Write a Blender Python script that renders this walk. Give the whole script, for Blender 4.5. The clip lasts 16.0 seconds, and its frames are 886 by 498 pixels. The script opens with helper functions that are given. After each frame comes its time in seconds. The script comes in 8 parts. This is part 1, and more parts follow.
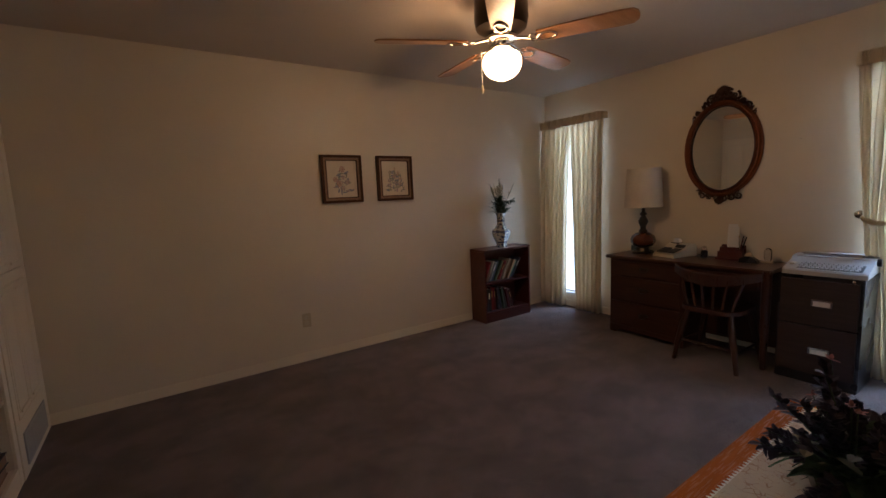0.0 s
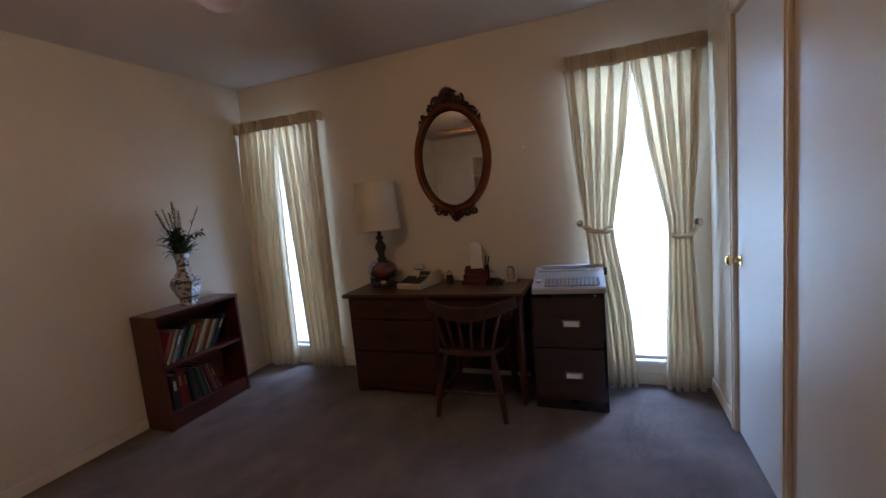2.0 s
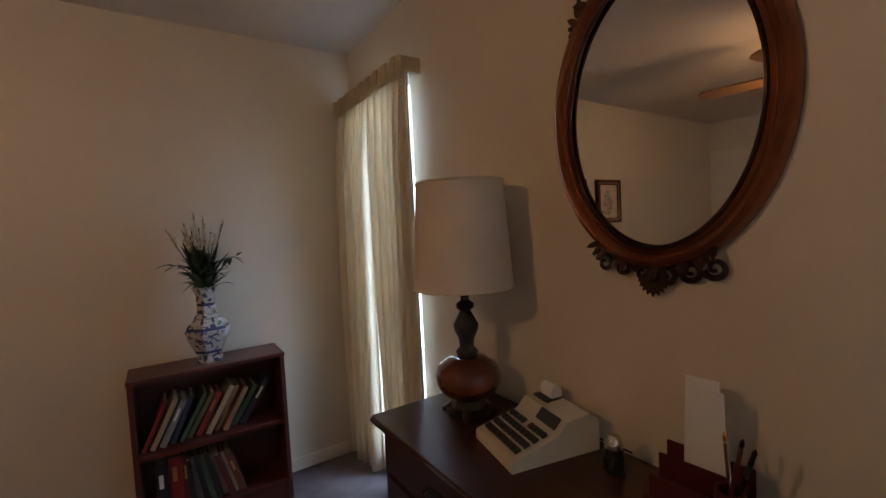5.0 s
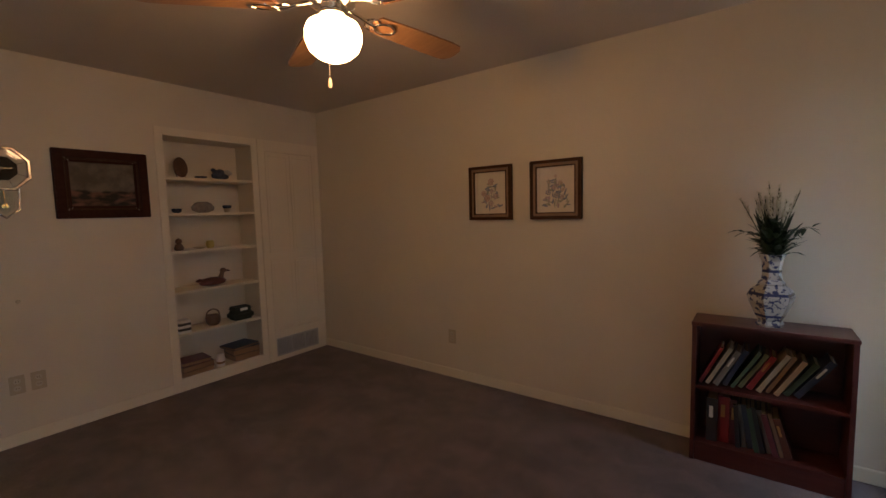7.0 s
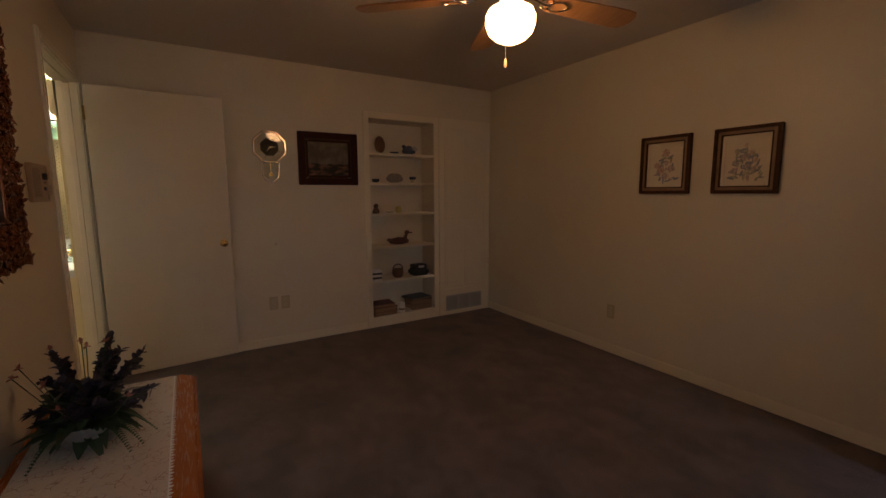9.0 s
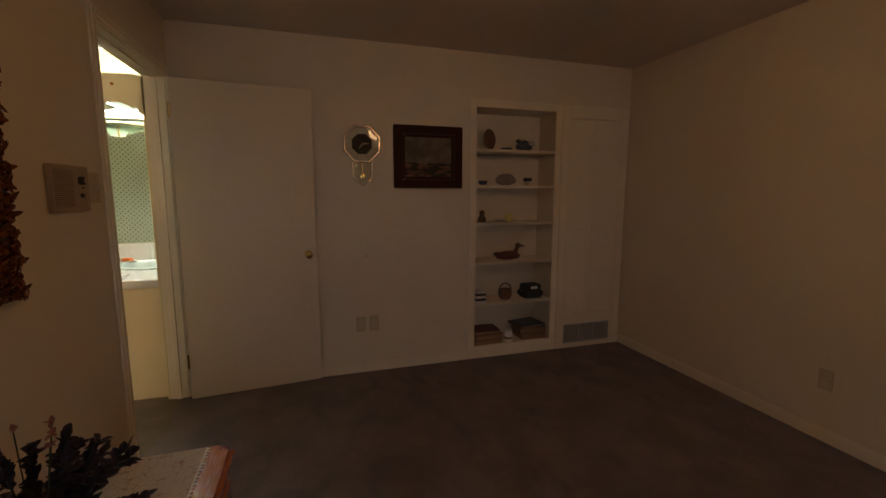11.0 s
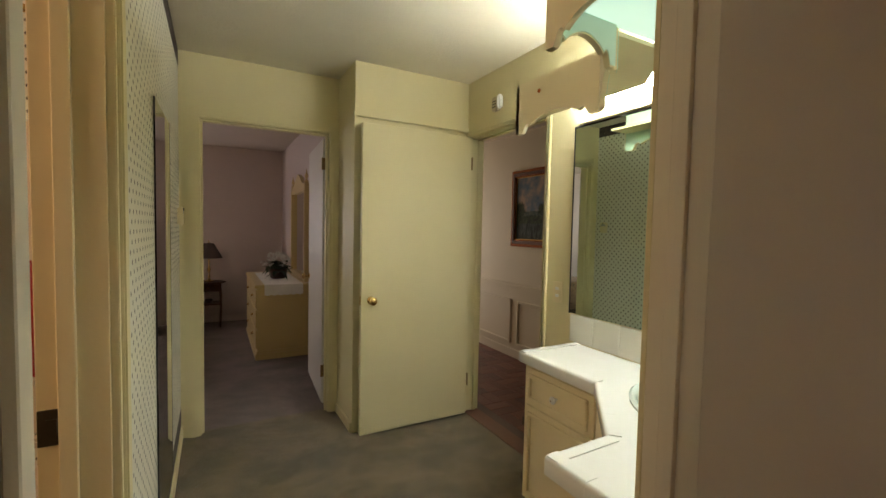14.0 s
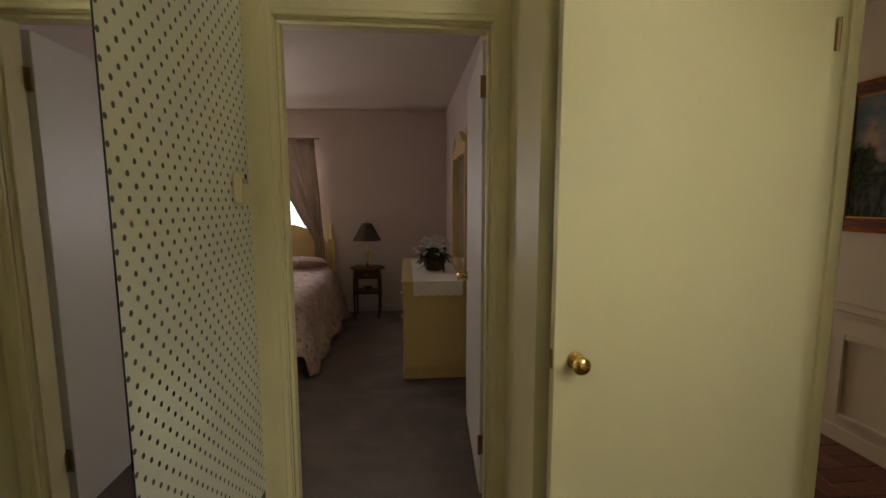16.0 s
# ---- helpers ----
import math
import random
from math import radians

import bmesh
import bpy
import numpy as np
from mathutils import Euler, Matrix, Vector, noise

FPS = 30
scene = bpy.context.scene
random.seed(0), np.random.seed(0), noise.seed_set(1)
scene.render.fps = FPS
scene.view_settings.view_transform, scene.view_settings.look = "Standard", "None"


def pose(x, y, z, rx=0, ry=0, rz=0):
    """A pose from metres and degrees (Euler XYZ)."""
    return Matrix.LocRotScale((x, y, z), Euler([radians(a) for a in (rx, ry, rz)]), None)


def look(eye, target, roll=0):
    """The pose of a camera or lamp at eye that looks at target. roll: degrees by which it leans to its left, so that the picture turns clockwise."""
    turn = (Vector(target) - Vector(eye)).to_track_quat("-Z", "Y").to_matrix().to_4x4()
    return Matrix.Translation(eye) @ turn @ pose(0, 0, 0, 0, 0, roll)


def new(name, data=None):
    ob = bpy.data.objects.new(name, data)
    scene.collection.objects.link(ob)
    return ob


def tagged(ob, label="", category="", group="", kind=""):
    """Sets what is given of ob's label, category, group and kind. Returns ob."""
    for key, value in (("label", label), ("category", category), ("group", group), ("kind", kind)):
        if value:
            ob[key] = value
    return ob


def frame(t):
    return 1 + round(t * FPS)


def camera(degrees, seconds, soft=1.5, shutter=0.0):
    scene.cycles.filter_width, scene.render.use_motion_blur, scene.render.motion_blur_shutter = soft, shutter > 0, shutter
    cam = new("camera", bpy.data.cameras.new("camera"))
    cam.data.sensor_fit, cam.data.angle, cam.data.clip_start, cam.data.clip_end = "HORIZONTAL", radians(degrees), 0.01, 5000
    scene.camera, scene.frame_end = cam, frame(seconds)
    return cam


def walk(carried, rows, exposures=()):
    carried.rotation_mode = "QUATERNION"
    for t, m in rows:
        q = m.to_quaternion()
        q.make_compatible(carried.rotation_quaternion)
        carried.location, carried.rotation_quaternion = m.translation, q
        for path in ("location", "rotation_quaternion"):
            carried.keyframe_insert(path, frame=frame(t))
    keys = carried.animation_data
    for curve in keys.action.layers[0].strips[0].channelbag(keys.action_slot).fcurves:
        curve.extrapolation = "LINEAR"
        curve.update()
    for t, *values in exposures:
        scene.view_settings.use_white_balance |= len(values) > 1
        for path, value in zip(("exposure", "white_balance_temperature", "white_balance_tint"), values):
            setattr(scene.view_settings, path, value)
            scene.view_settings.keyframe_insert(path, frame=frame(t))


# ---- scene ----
cam = camera(92.7, 16.0)
PATH = [
    (0, (0.183, -0.176, 1.324), (1.295, 1.467, 1.074), -2.5),
    (0.5, (0.36, -0.026, 1.329), (1.746, 1.395, 1.08), -3.5),
    (1, (0.567, 0.137, 1.341), (2.159, 1.32, 1.088), -3.3),
    (1.5, (0.835, 0.301, 1.344), (2.594, 1.221, 1.101), -3.5),
    (2, (1.133, 0.435, 1.323), (2.986, 1.152, 1.089), -5.3),
    (2.5, (1.431, 0.514, 1.333), (3.345, 1.053, 1.113), -4.8),
    (3, (1.779, 0.572, 1.364), (3.727, 0.967, 1.143), -3.7),
    (3.2, (1.916, 0.577, 1.369), (3.857, 1.011, 1.165), -3.9),
    (5.3, (3.097, 0.876, 1.345), (3.883, 2.71, 1.211), -2.5),
    (5.5, (3.103, 0.869, 1.36), (3.651, 2.787, 1.208), -2.4),
    (6, (3.114, 0.784, 1.346), (3.009, 2.777, 1.218), -2.7),
    (6.5, (3.091, 0.644, 1.37), (2.407, 2.519, 1.253), -1.3),
    (7, (3.129, 0.531, 1.365), (1.942, 2.131, 1.193), -1.5),
    (7.5, (3.233, 0.432, 1.329), (1.704, 1.705, 1.124), -1.0),
    (8, (3.32, 0.386, 1.311), (1.672, 1.493, 1.071), -0.5),
    (10.3, (3.142, 0.461, 1.336), (1.371, 1.343, 1.043), -0.1),
    (10.5, (3.024, 0.544, 1.342), (1.213, 1.337, 1.041), -0.4),
    (11, (2.616, 0.662, 1.354), (0.723, 1.249, 1.09), 0.1),
    (11.5, (2.142, 0.716, 1.361), (0.168, 1.0, 1.213), 0.2),
    (12, (1.681, 0.737, 1.394), (-0.311, 0.565, 1.334), 1.1),
    (12.5, (1.232, 0.722, 1.408), (-0.672, 0.114, 1.33), 2.5),
    (13, (0.821, 0.649, 1.389), (-0.86, -0.429, 1.272), 1.1),
    (13.5, (0.522, 0.48, 1.387), (-0.815, -1.003, 1.263), 0.9),
    (14, (0.294, 0.241, 1.376), (-0.658, -1.515, 1.279), 1.2),
    (14.5, (0.115, -0.036, 1.352), (-0.5, -1.932, 1.192), 0.1),
    (15, (0.003, -0.37, 1.336), (-0.359, -2.324, 1.11), -0.4),
    (15.5, (-0.061, -0.758, 1.361), (-0.335, -2.723, 1.114), 0.1),
    (16, (-0.102, -1.197, 1.371), (-0.274, -3.177, 1.146), -0.1),
]
EXPOSURES = [(0.0, -0.05, 5600, 11), (1.5, -0.03, 5330, 12), (3.0, -0.11, 5100, 13), (5.5, 0.02, 5850, 12), (6.8, 0.02, 6100, 13), (8.0, -0.40, 6850, 16), (10.5, -0.66, 6800, 15), (12.0, -0.6, 6700, 13), (12.5, -0.5, 6600, 11), (13.5, -0.65, 6600, 12), (14.3, -0.75, 6600, 13), (15.2, -0.83, 6750, 12), (16.0, -1.1, 6850, 12)]
walk(cam, [(t, look(eye, target, roll)) for t, eye, target, roll in PATH], EXPOSURES)

# ---- world and large lights ----
world = bpy.data.worlds.new("world")
scene.world = world
world.use_nodes = True
wn = world.node_tree.nodes
sky = wn.new("ShaderNodeTexSky")
sky.sky_type, sky.sun_disc = "NISHITA", False
sky.sun_elevation, sky.sun_rotation = radians(48), radians(250)
wn["Background"].inputs["Strength"].default_value = 0.10
world.node_tree.links.new(sky.outputs[0], wn["Background"].inputs["Color"])

DESK_WINDOW_LIGHT = 150.0
CORNER_WINDOW_LIGHT = 95.0
BED_WINDOW_LIGHT = 98.0
GLOBE_GLOW = 17.0
BULB_POWER = 5.2
TUBE_GLOW = 90.0


def area_lamp(name, m, w, h, power, color):
    data = bpy.data.lights.new(name, "AREA")
    data.shape, data.size, data.size_y, data.energy, data.color = "RECTANGLE", w, h, power, color
    ob = new(name, data)
    ob.matrix_world = m
    return ob


DAY = (0.48, 0.67, 1.0)
area_lamp("daylight_desk_window", look((4.66, 0.25, 2.10), (3.5, 0.25, 0.45)), 1.5, 0.9, DESK_WINDOW_LIGHT, DAY)
area_lamp("daylight_corner_window", look((4.66, 2.88, 2.05), (3.5, 2.88, 0.55)), 1.5, 0.9, CORNER_WINDOW_LIGHT, DAY)
area_lamp("daylight_bedroom_window", look((1.45, -6.565, 1.45), (1.45, -5.0, 1.45)), 0.9, 1.1, BED_WINDOW_LIGHT, (0.96, 0.90, 0.92))
# fill lamp added at the hall's unseen south end to brighten the hall
area_lamp("hall_fill", look((-2.0, -5.25, 1.2), (-2.0, -4.0, 1.2)), 0.8, 1.9, 16.0, (1.0, 0.88, 0.72))
# warm fill lamp added inside the windowless bathroom, out of view
area_lamp("bathroom_fill", look((2.0, -0.5, 1.95), (0.9, -1.5, 0.9)), 0.5, 0.3, 20.0, (1.0, 0.70, 0.46))


bulb = bpy.data.lights.new("fan_bulb", "POINT")
bulb.energy, bulb.color, bulb.shadow_soft_size = BULB_POWER, (1.0, 0.56, 0.25), 0.03
new("fan_bulb", bulb).location = (1.840, 1.618, 2.025)


# ---- mesh helpers ----
def bx(bm, x0, y0, z0, x1, y1, z1):
    v = [bm.verts.new(p) for p in ((x0, y0, z0), (x1, y0, z0), (x1, y1, z0), (x0, y1, z0),
                                   (x0, y0, z1), (x1, y0, z1), (x1, y1, z1), (x0, y1, z1))]
    for f in ((3, 2, 1, 0), (4, 5, 6, 7), (0, 1, 5, 4), (1, 2, 6, 5), (2, 3, 7, 6), (3, 0, 4, 7)):
        bm.faces.new([v[i] for i in f])
    return bm


def box(x0, y0, z0, x1, y1, z1, bev=0.0, seg=2):
    x0, x1 = min(x0, x1), max(x0, x1)
    y0, y1 = min(y0, y1), max(y0, y1)
    z0, z1 = min(z0, z1), max(z0, z1)
    bm = bx(bmesh.new(), x0, y0, z0, x1, y1, z1)
    if bev:
        bmesh.ops.bevel(bm, geom=bm.edges[:], offset=bev, segments=seg, affect="EDGES", clamp_overlap=True)
    return bm


def boxes(rows):
    bm = bmesh.new()
    for r in rows:
        bx(bm, *r)
    return bm


def lathe(profile, n=28, at=(0, 0, 0), squash=(1, 1)):
    """A turned body from (radius, height) pairs."""
    bm = bmesh.new()
    rings = []
    for r, z in profile:
        rings.append([bm.verts.new((at[0] + squash[0] * r * math.cos(2 * math.pi * i / n), at[1] + squash[1] * r * math.sin(2 * math.pi * i / n), at[2] + z)) for i in range(n)])
    for a, b in zip(rings, rings[1:]):
        for i in range(n):
            bm.faces.new((a[i], a[(i + 1) % n], b[(i + 1) % n], b[i]))
    bm.faces.new(rings[0][::-1])
    bm.faces.new(rings[-1])
    return bm


def tube(points, r, n=8, closed=False):
    """A round bar along points; r is one radius or one for each point."""
    bm = bmesh.new()
    pts = [Vector(p) for p in points]
    m = len(pts)
    rr = r if isinstance(r, (list, tuple)) else [r] * m
    rings = []
    ref = Vector((0.31, 0.17, 0.94))
    for i, p in enumerate(pts):
        a = pts[i - 1] if (i or closed) else p
        b = pts[(i + 1) % m] if (i < m - 1 or closed) else p
        d = (b - a).normalized()
        u = d.cross(ref)
        u = u.normalized() if u.length > 1e-4 else d.cross(Vector((1, 0, 0))).normalized()
        w = d.cross(u)
        rings.append([bm.verts.new(p + rr[i] * (math.cos(2 * math.pi * k / n) * u + math.sin(2 * math.pi * k / n) * w)) for k in range(n)])
    pairs = list(zip(rings, rings[1:])) + ([(rings[-1], rings[0])] if closed else [])
    for a, b in pairs:
        for k in range(n):
            bm.faces.new((a[k], a[(k + 1) % n], b[(k + 1) % n], b[k]))
    if not closed:
        bm.faces.new(rings[0][::-1])
        bm.faces.new(rings[-1])
    return bm


def prism(poly, d0, d1, plane="xy"):
    """A flat outline pushed out from d0 to d1 along the third axis."""
    bm = bmesh.new()
    put = {"xy": lambda a, b, d: (a, b, d), "xz": lambda a, b, d: (a, d, b), "yz": lambda a, b, d: (d, a, b)}[plane]
    lo = [bm.verts.new(put(a, b, d0)) for a, b in poly]
    hi = [bm.verts.new(put(a, b, d1)) for a, b in poly]
    k = len(poly)
    bm.faces.new(lo)
    bm.faces.new(hi)
    for i in range(k):
        bm.faces.new((lo[i], lo[(i + 1) % k], hi[(i + 1) % k], hi[i]))
    bmesh.ops.recalc_face_normals(bm, faces=bm.faces[:])
    return bm


def join(*bms):
    out = bmesh.new()
    for b in bms:
        me = bpy.data.meshes.new("tmp")
        b.to_mesh(me)
        out.from_mesh(me)
        bpy.data.meshes.remove(me)
        b.free()
    return out


def moved(bm, m):
    bmesh.ops.transform(bm, matrix=m, verts=bm.verts[:])
    return bm


def part(name, bm, material, parent=None, label="", smooth=None):
    if len(bm.faces) > 1:
        bmesh.ops.recalc_face_normals(bm, faces=bm.faces[:])
    me = bpy.data.meshes.new(name)
    bm.to_mesh(me)
    bm.free()
    if smooth is not None:
        me.polygons.foreach_set("use_smooth", [True] * len(me.polygons))
        if smooth:
            me.set_sharp_from_angle(angle=radians(smooth))
    me.materials.append(material)
    ob = new(name, me)
    if parent is not None:
        ob.parent = parent
    if label:
        tagged(ob, label)
    return ob


def thing(name, label, category, m=None, group=""):
    ob = new(name)
    ob.empty_display_size = 0.1
    if m is not None:
        ob.matrix_basis = m
    return tagged(ob, label, category, group, "thing")


def single(name, bm, material, label, category, m=None, smooth=None, group=""):
    ob = part(name, bm, material, None, "", smooth)
    if m is not None:
        ob.matrix_basis = m
    return tagged(ob, label, category, group, "thing")


def structure(name, bm, material, label, category, smooth=None):
    return tagged(part(name, bm, material, None, "", smooth), label, category, "", "structure")


# ---- materials ----
def nodes_of(name):
    m = bpy.data.materials.new(name)
    m.use_nodes = True
    return m, m.node_tree.nodes, m.node_tree.links, m.node_tree.nodes["Principled BSDF"]


def coords(N, L, scale, kind="Object", rot=(0, 0, 0)):
    c = N.new("ShaderNodeTexCoord")
    mp = N.new("ShaderNodeMapping")
    mp.inputs["Scale"].default_value = scale if isinstance(scale, tuple) else (scale, scale, scale)
    mp.inputs["Rotation"].default_value = rot
    L.new(c.outputs[kind], mp.inputs["Vector"])
    return mp.outputs["Vector"]


def noise_tex(N, L, vec, scale, detail=4.0, rough=0.55):
    n = N.new("ShaderNodeTexNoise")
    n.inputs["Scale"].default_value, n.inputs["Detail"].default_value, n.inputs["Roughness"].default_value = scale, detail, rough
    L.new(vec, n.inputs["Vector"])
    return n.outputs["Fac"]


def ramp(N, L, fac, stops):
    r = N.new("ShaderNodeValToRGB")
    e = r.color_ramp.elements
    while len(e) < len(stops):
        e.new(0.5)
    for k, (pos, col) in zip(e, stops):
        k.position, k.color = pos, (*col, 1)
    L.new(fac, r.inputs["Fac"])
    return r.outputs["Color"]


def mix(N, L, a, b, fac, mode="MIX"):
    n = N.new("ShaderNodeMix")
    n.data_type, n.blend_type = "RGBA", mode
    for sock, val in ((n.inputs["Factor"], fac), (n.inputs["A"], a), (n.inputs["B"], b)):
        if isinstance(val, (int, float)):
            sock.default_value = val
        elif isinstance(val, tuple):
            sock.default_value = (*val, 1)
        else:
            L.new(val, sock)
    return n.outputs["Result"]


def bump(N, L, b, height, strength, dist=0.01):
    n = N.new("ShaderNodeBump")
    n.inputs["Strength"].default_value, n.inputs["Distance"].default_value = strength, dist
    L.new(height, n.inputs["Height"])
    L.new(n.outputs["Normal"], b.inputs["Normal"])


def calc(N, L, op, a, b=None):
    n = N.new("ShaderNodeMath")
    n.operation = op
    for sock, val in zip(n.inputs, (a, b)):
        if isinstance(val, (int, float)):
            sock.default_value = val
        elif val is not None:
            L.new(val, sock)
    return n.outputs[0]


def shade(c, k):
    return tuple(min(1.0, v * k) for v in c)


def paint(name, col, rough=0.55, vary=0.06, fine=180.0, relief=0.15, metal=0.0, dist=0.002, big=2.2, coat=0.0):
    """Paint, plastic or metal with slight cloudy variation and fine relief."""
    m, N, L, b = nodes_of(name)
    v = coords(N, L, 1.0)
    n1, n2 = noise_tex(N, L, v, big, 3.0), noise_tex(N, L, v, fine, 2.0)
    c = ramp(N, L, n1, [(0.3, shade(col, 1 - vary)), (0.7, shade(col, 1 + vary))])
    c = mix(N, L, c, shade(col, 1 - 1.5 * vary), calc(N, L, "MULTIPLY", n2, 0.35))
    L.new(c, b.inputs["Base Color"])
    r = calc(N, L, "ADD", calc(N, L, "MULTIPLY", n1, 0.16), rough - 0.08)
    L.new(r, b.inputs["Roughness"])
    b.inputs["Metallic"].default_value = metal
    b.inputs["Coat Weight"].default_value = coat
    if relief:
        bump(N, L, b, n2, relief, dist)
    return m


def wood(name, dark, light, rough=0.35, scale=(3, 40, 40), relief=0.08, coat=0.2, rings=1.0):
    """Stained wood with a long grain along the axis of the smallest scale."""
    m, N, L, b = nodes_of(name)
    v = coords(N, L, scale)
    g = noise_tex(N, L, v, rings, 6.0, 0.65)
    v2 = coords(N, L, tuple(s * 5 for s in scale))
    f = noise_tex(N, L, v2, 1.0, 3.0)
    v3 = coords(N, L, 1.0)
    blotch = noise_tex(N, L, v3, 4.0, 2.0)
    c = ramp(N, L, g, [(0.32, dark), (0.52, tuple((p + q) / 2 for p, q in zip(dark, light))), (0.7, light)])
    c = mix(N, L, c, shade(dark, 0.8), calc(N, L, "MULTIPLY", f, 0.45))
    c = mix(N, L, c, shade(light, 1.05), calc(N, L, "MULTIPLY", blotch, 0.25))
    L.new(c, b.inputs["Base Color"])
    L.new(calc(N, L, "ADD", calc(N, L, "MULTIPLY", f, 0.2), rough - 0.1), b.inputs["Roughness"])
    b.inputs["Coat Weight"].default_value, b.inputs["Coat Roughness"].default_value = coat, 0.18
    b.inputs["Specular IOR Level"].default_value = 0.5 if coat else 0.12
    bump(N, L, b, f, relief, 0.002)
    return m


def carpet(name, a, c2, fleck):
    m, N, L, b = nodes_of(name)
    v = coords(N, L, 1.0)
    big = noise_tex(N, L, v, 3.4, 6.0, 0.72)
    track = noise_tex(N, L, coords(N, L, (1.2, 3.4, 1), rot=(0, 0, 0.6)), 1.5, 3.0)
    fine = noise_tex(N, L, v, 420.0, 2.0, 0.7)
    mid = noise_tex(N, L, v, 60.0, 3.0, 0.7)
    c = ramp(N, L, calc(N, L, "ADD", calc(N, L, "MULTIPLY", big, 0.7), calc(N, L, "MULTIPLY", track, 0.3)), [(0.42, shade(a, 0.78)), (0.58, shade(c2, 1.16))])
    c = mix(N, L, c, fleck, calc(N, L, "MULTIPLY", fine, 0.5))
    c = mix(N, L, c, shade(a, 0.7), calc(N, L, "MULTIPLY", mid, 0.45))
    L.new(c, b.inputs["Base Color"])
    b.inputs["Roughness"].default_value = 0.97
    b.inputs["Sheen Weight"].default_value = 0.25
    b.inputs["Specular IOR Level"].default_value = 0.1
    h = calc(N, L, "ADD", fine, calc(N, L, "MULTIPLY", mid, 1.2))
    bump(N, L, b, h, 0.9, 0.008)
    return m


def cloth(name, col, translucent=0.0, weave=900.0, vary=0.08, slub=0.0):
    m, N, L, b = nodes_of(name)
    v = coords(N, L, 1.0)
    n1 = noise_tex(N, L, v, 5.0, 3.0)
    n2 = noise_tex(N, L, coords(N, L, (60, 60, 900)), 1.0, 2.0)
    c = ramp(N, L, n1, [(0.3, shade(col, 1 - vary)), (0.7, shade(col, 1 + vary))])
    if slub:
        s = noise_tex(N, L, coords(N, L, (18, 18, 260)), 1.0, 3.0)
        c = mix(N, L, c, shade(col, 0.55), ramp(N, L, s, [(0.62, (0, 0, 0)), (0.75, (slub, slub, slub))]))
    c = mix(N, L, c, shade(col, 0.8), calc(N, L, "MULTIPLY", n2, 0.4))
    L.new(c, b.inputs["Base Color"])
    b.inputs["Roughness"].default_value = 0.9
    b.inputs["Specular IOR Level"].default_value = 0.15
    bump(N, L, b, n2, 0.3, 0.002)
    if translucent:
        tr = N.new("ShaderNodeBsdfTranslucent")
        ms = N.new("ShaderNodeMixShader")
        L.new(c, tr.inputs["Color"])
        ms.inputs["Fac"].default_value = translucent
        L.new(b.outputs[0], ms.inputs[1])
        L.new(tr.outputs[0], ms.inputs[2])
        L.new(ms.outputs[0], N["Material Output"].inputs["Surface"])
    return m


def glow(name, col, strength):
    m, N, L, b = nodes_of(name)
    b.inputs["Base Color"].default_value = (*col, 1)
    b.inputs["Emission Color"].default_value = (*col, 1)
    b.inputs["Emission Strength"].default_value = strength
    return m


def mirror_glass(name, tint=(0.86, 0.88, 0.87)):
    m, N, L, b = nodes_of(name)
    b.inputs["Base Color"].default_value, b.inputs["Metallic"].default_value = (*tint, 1), 1.0
    n = noise_tex(N, L, coords(N, L, 1.0), 6.0, 2.0)
    L.new(calc(N, L, "MULTIPLY", n, 0.03), b.inputs["Roughness"])
    return m


def clear_glass(name, tint=(0.95, 0.97, 0.96), ior=1.5):
    m, N, L, b = nodes_of(name)
    tr = N.new("ShaderNodeBsdfTransparent")
    tr.inputs["Color"].default_value = (*tint, 1)
    gl = N.new("ShaderNodeBsdfGlossy")
    gl.inputs["Roughness"].default_value = 0.03
    ms = N.new("ShaderNodeMixShader")
    fr = N.new("ShaderNodeFresnel")
    fr.inputs["IOR"].default_value = ior
    L.new(fr.outputs[0], ms.inputs["Fac"])
    L.new(tr.outputs[0], ms.inputs[1])
    L.new(gl.outputs[0], ms.inputs[2])
    L.new(ms.outputs[0], N["Material Output"].inputs["Surface"])
    return m


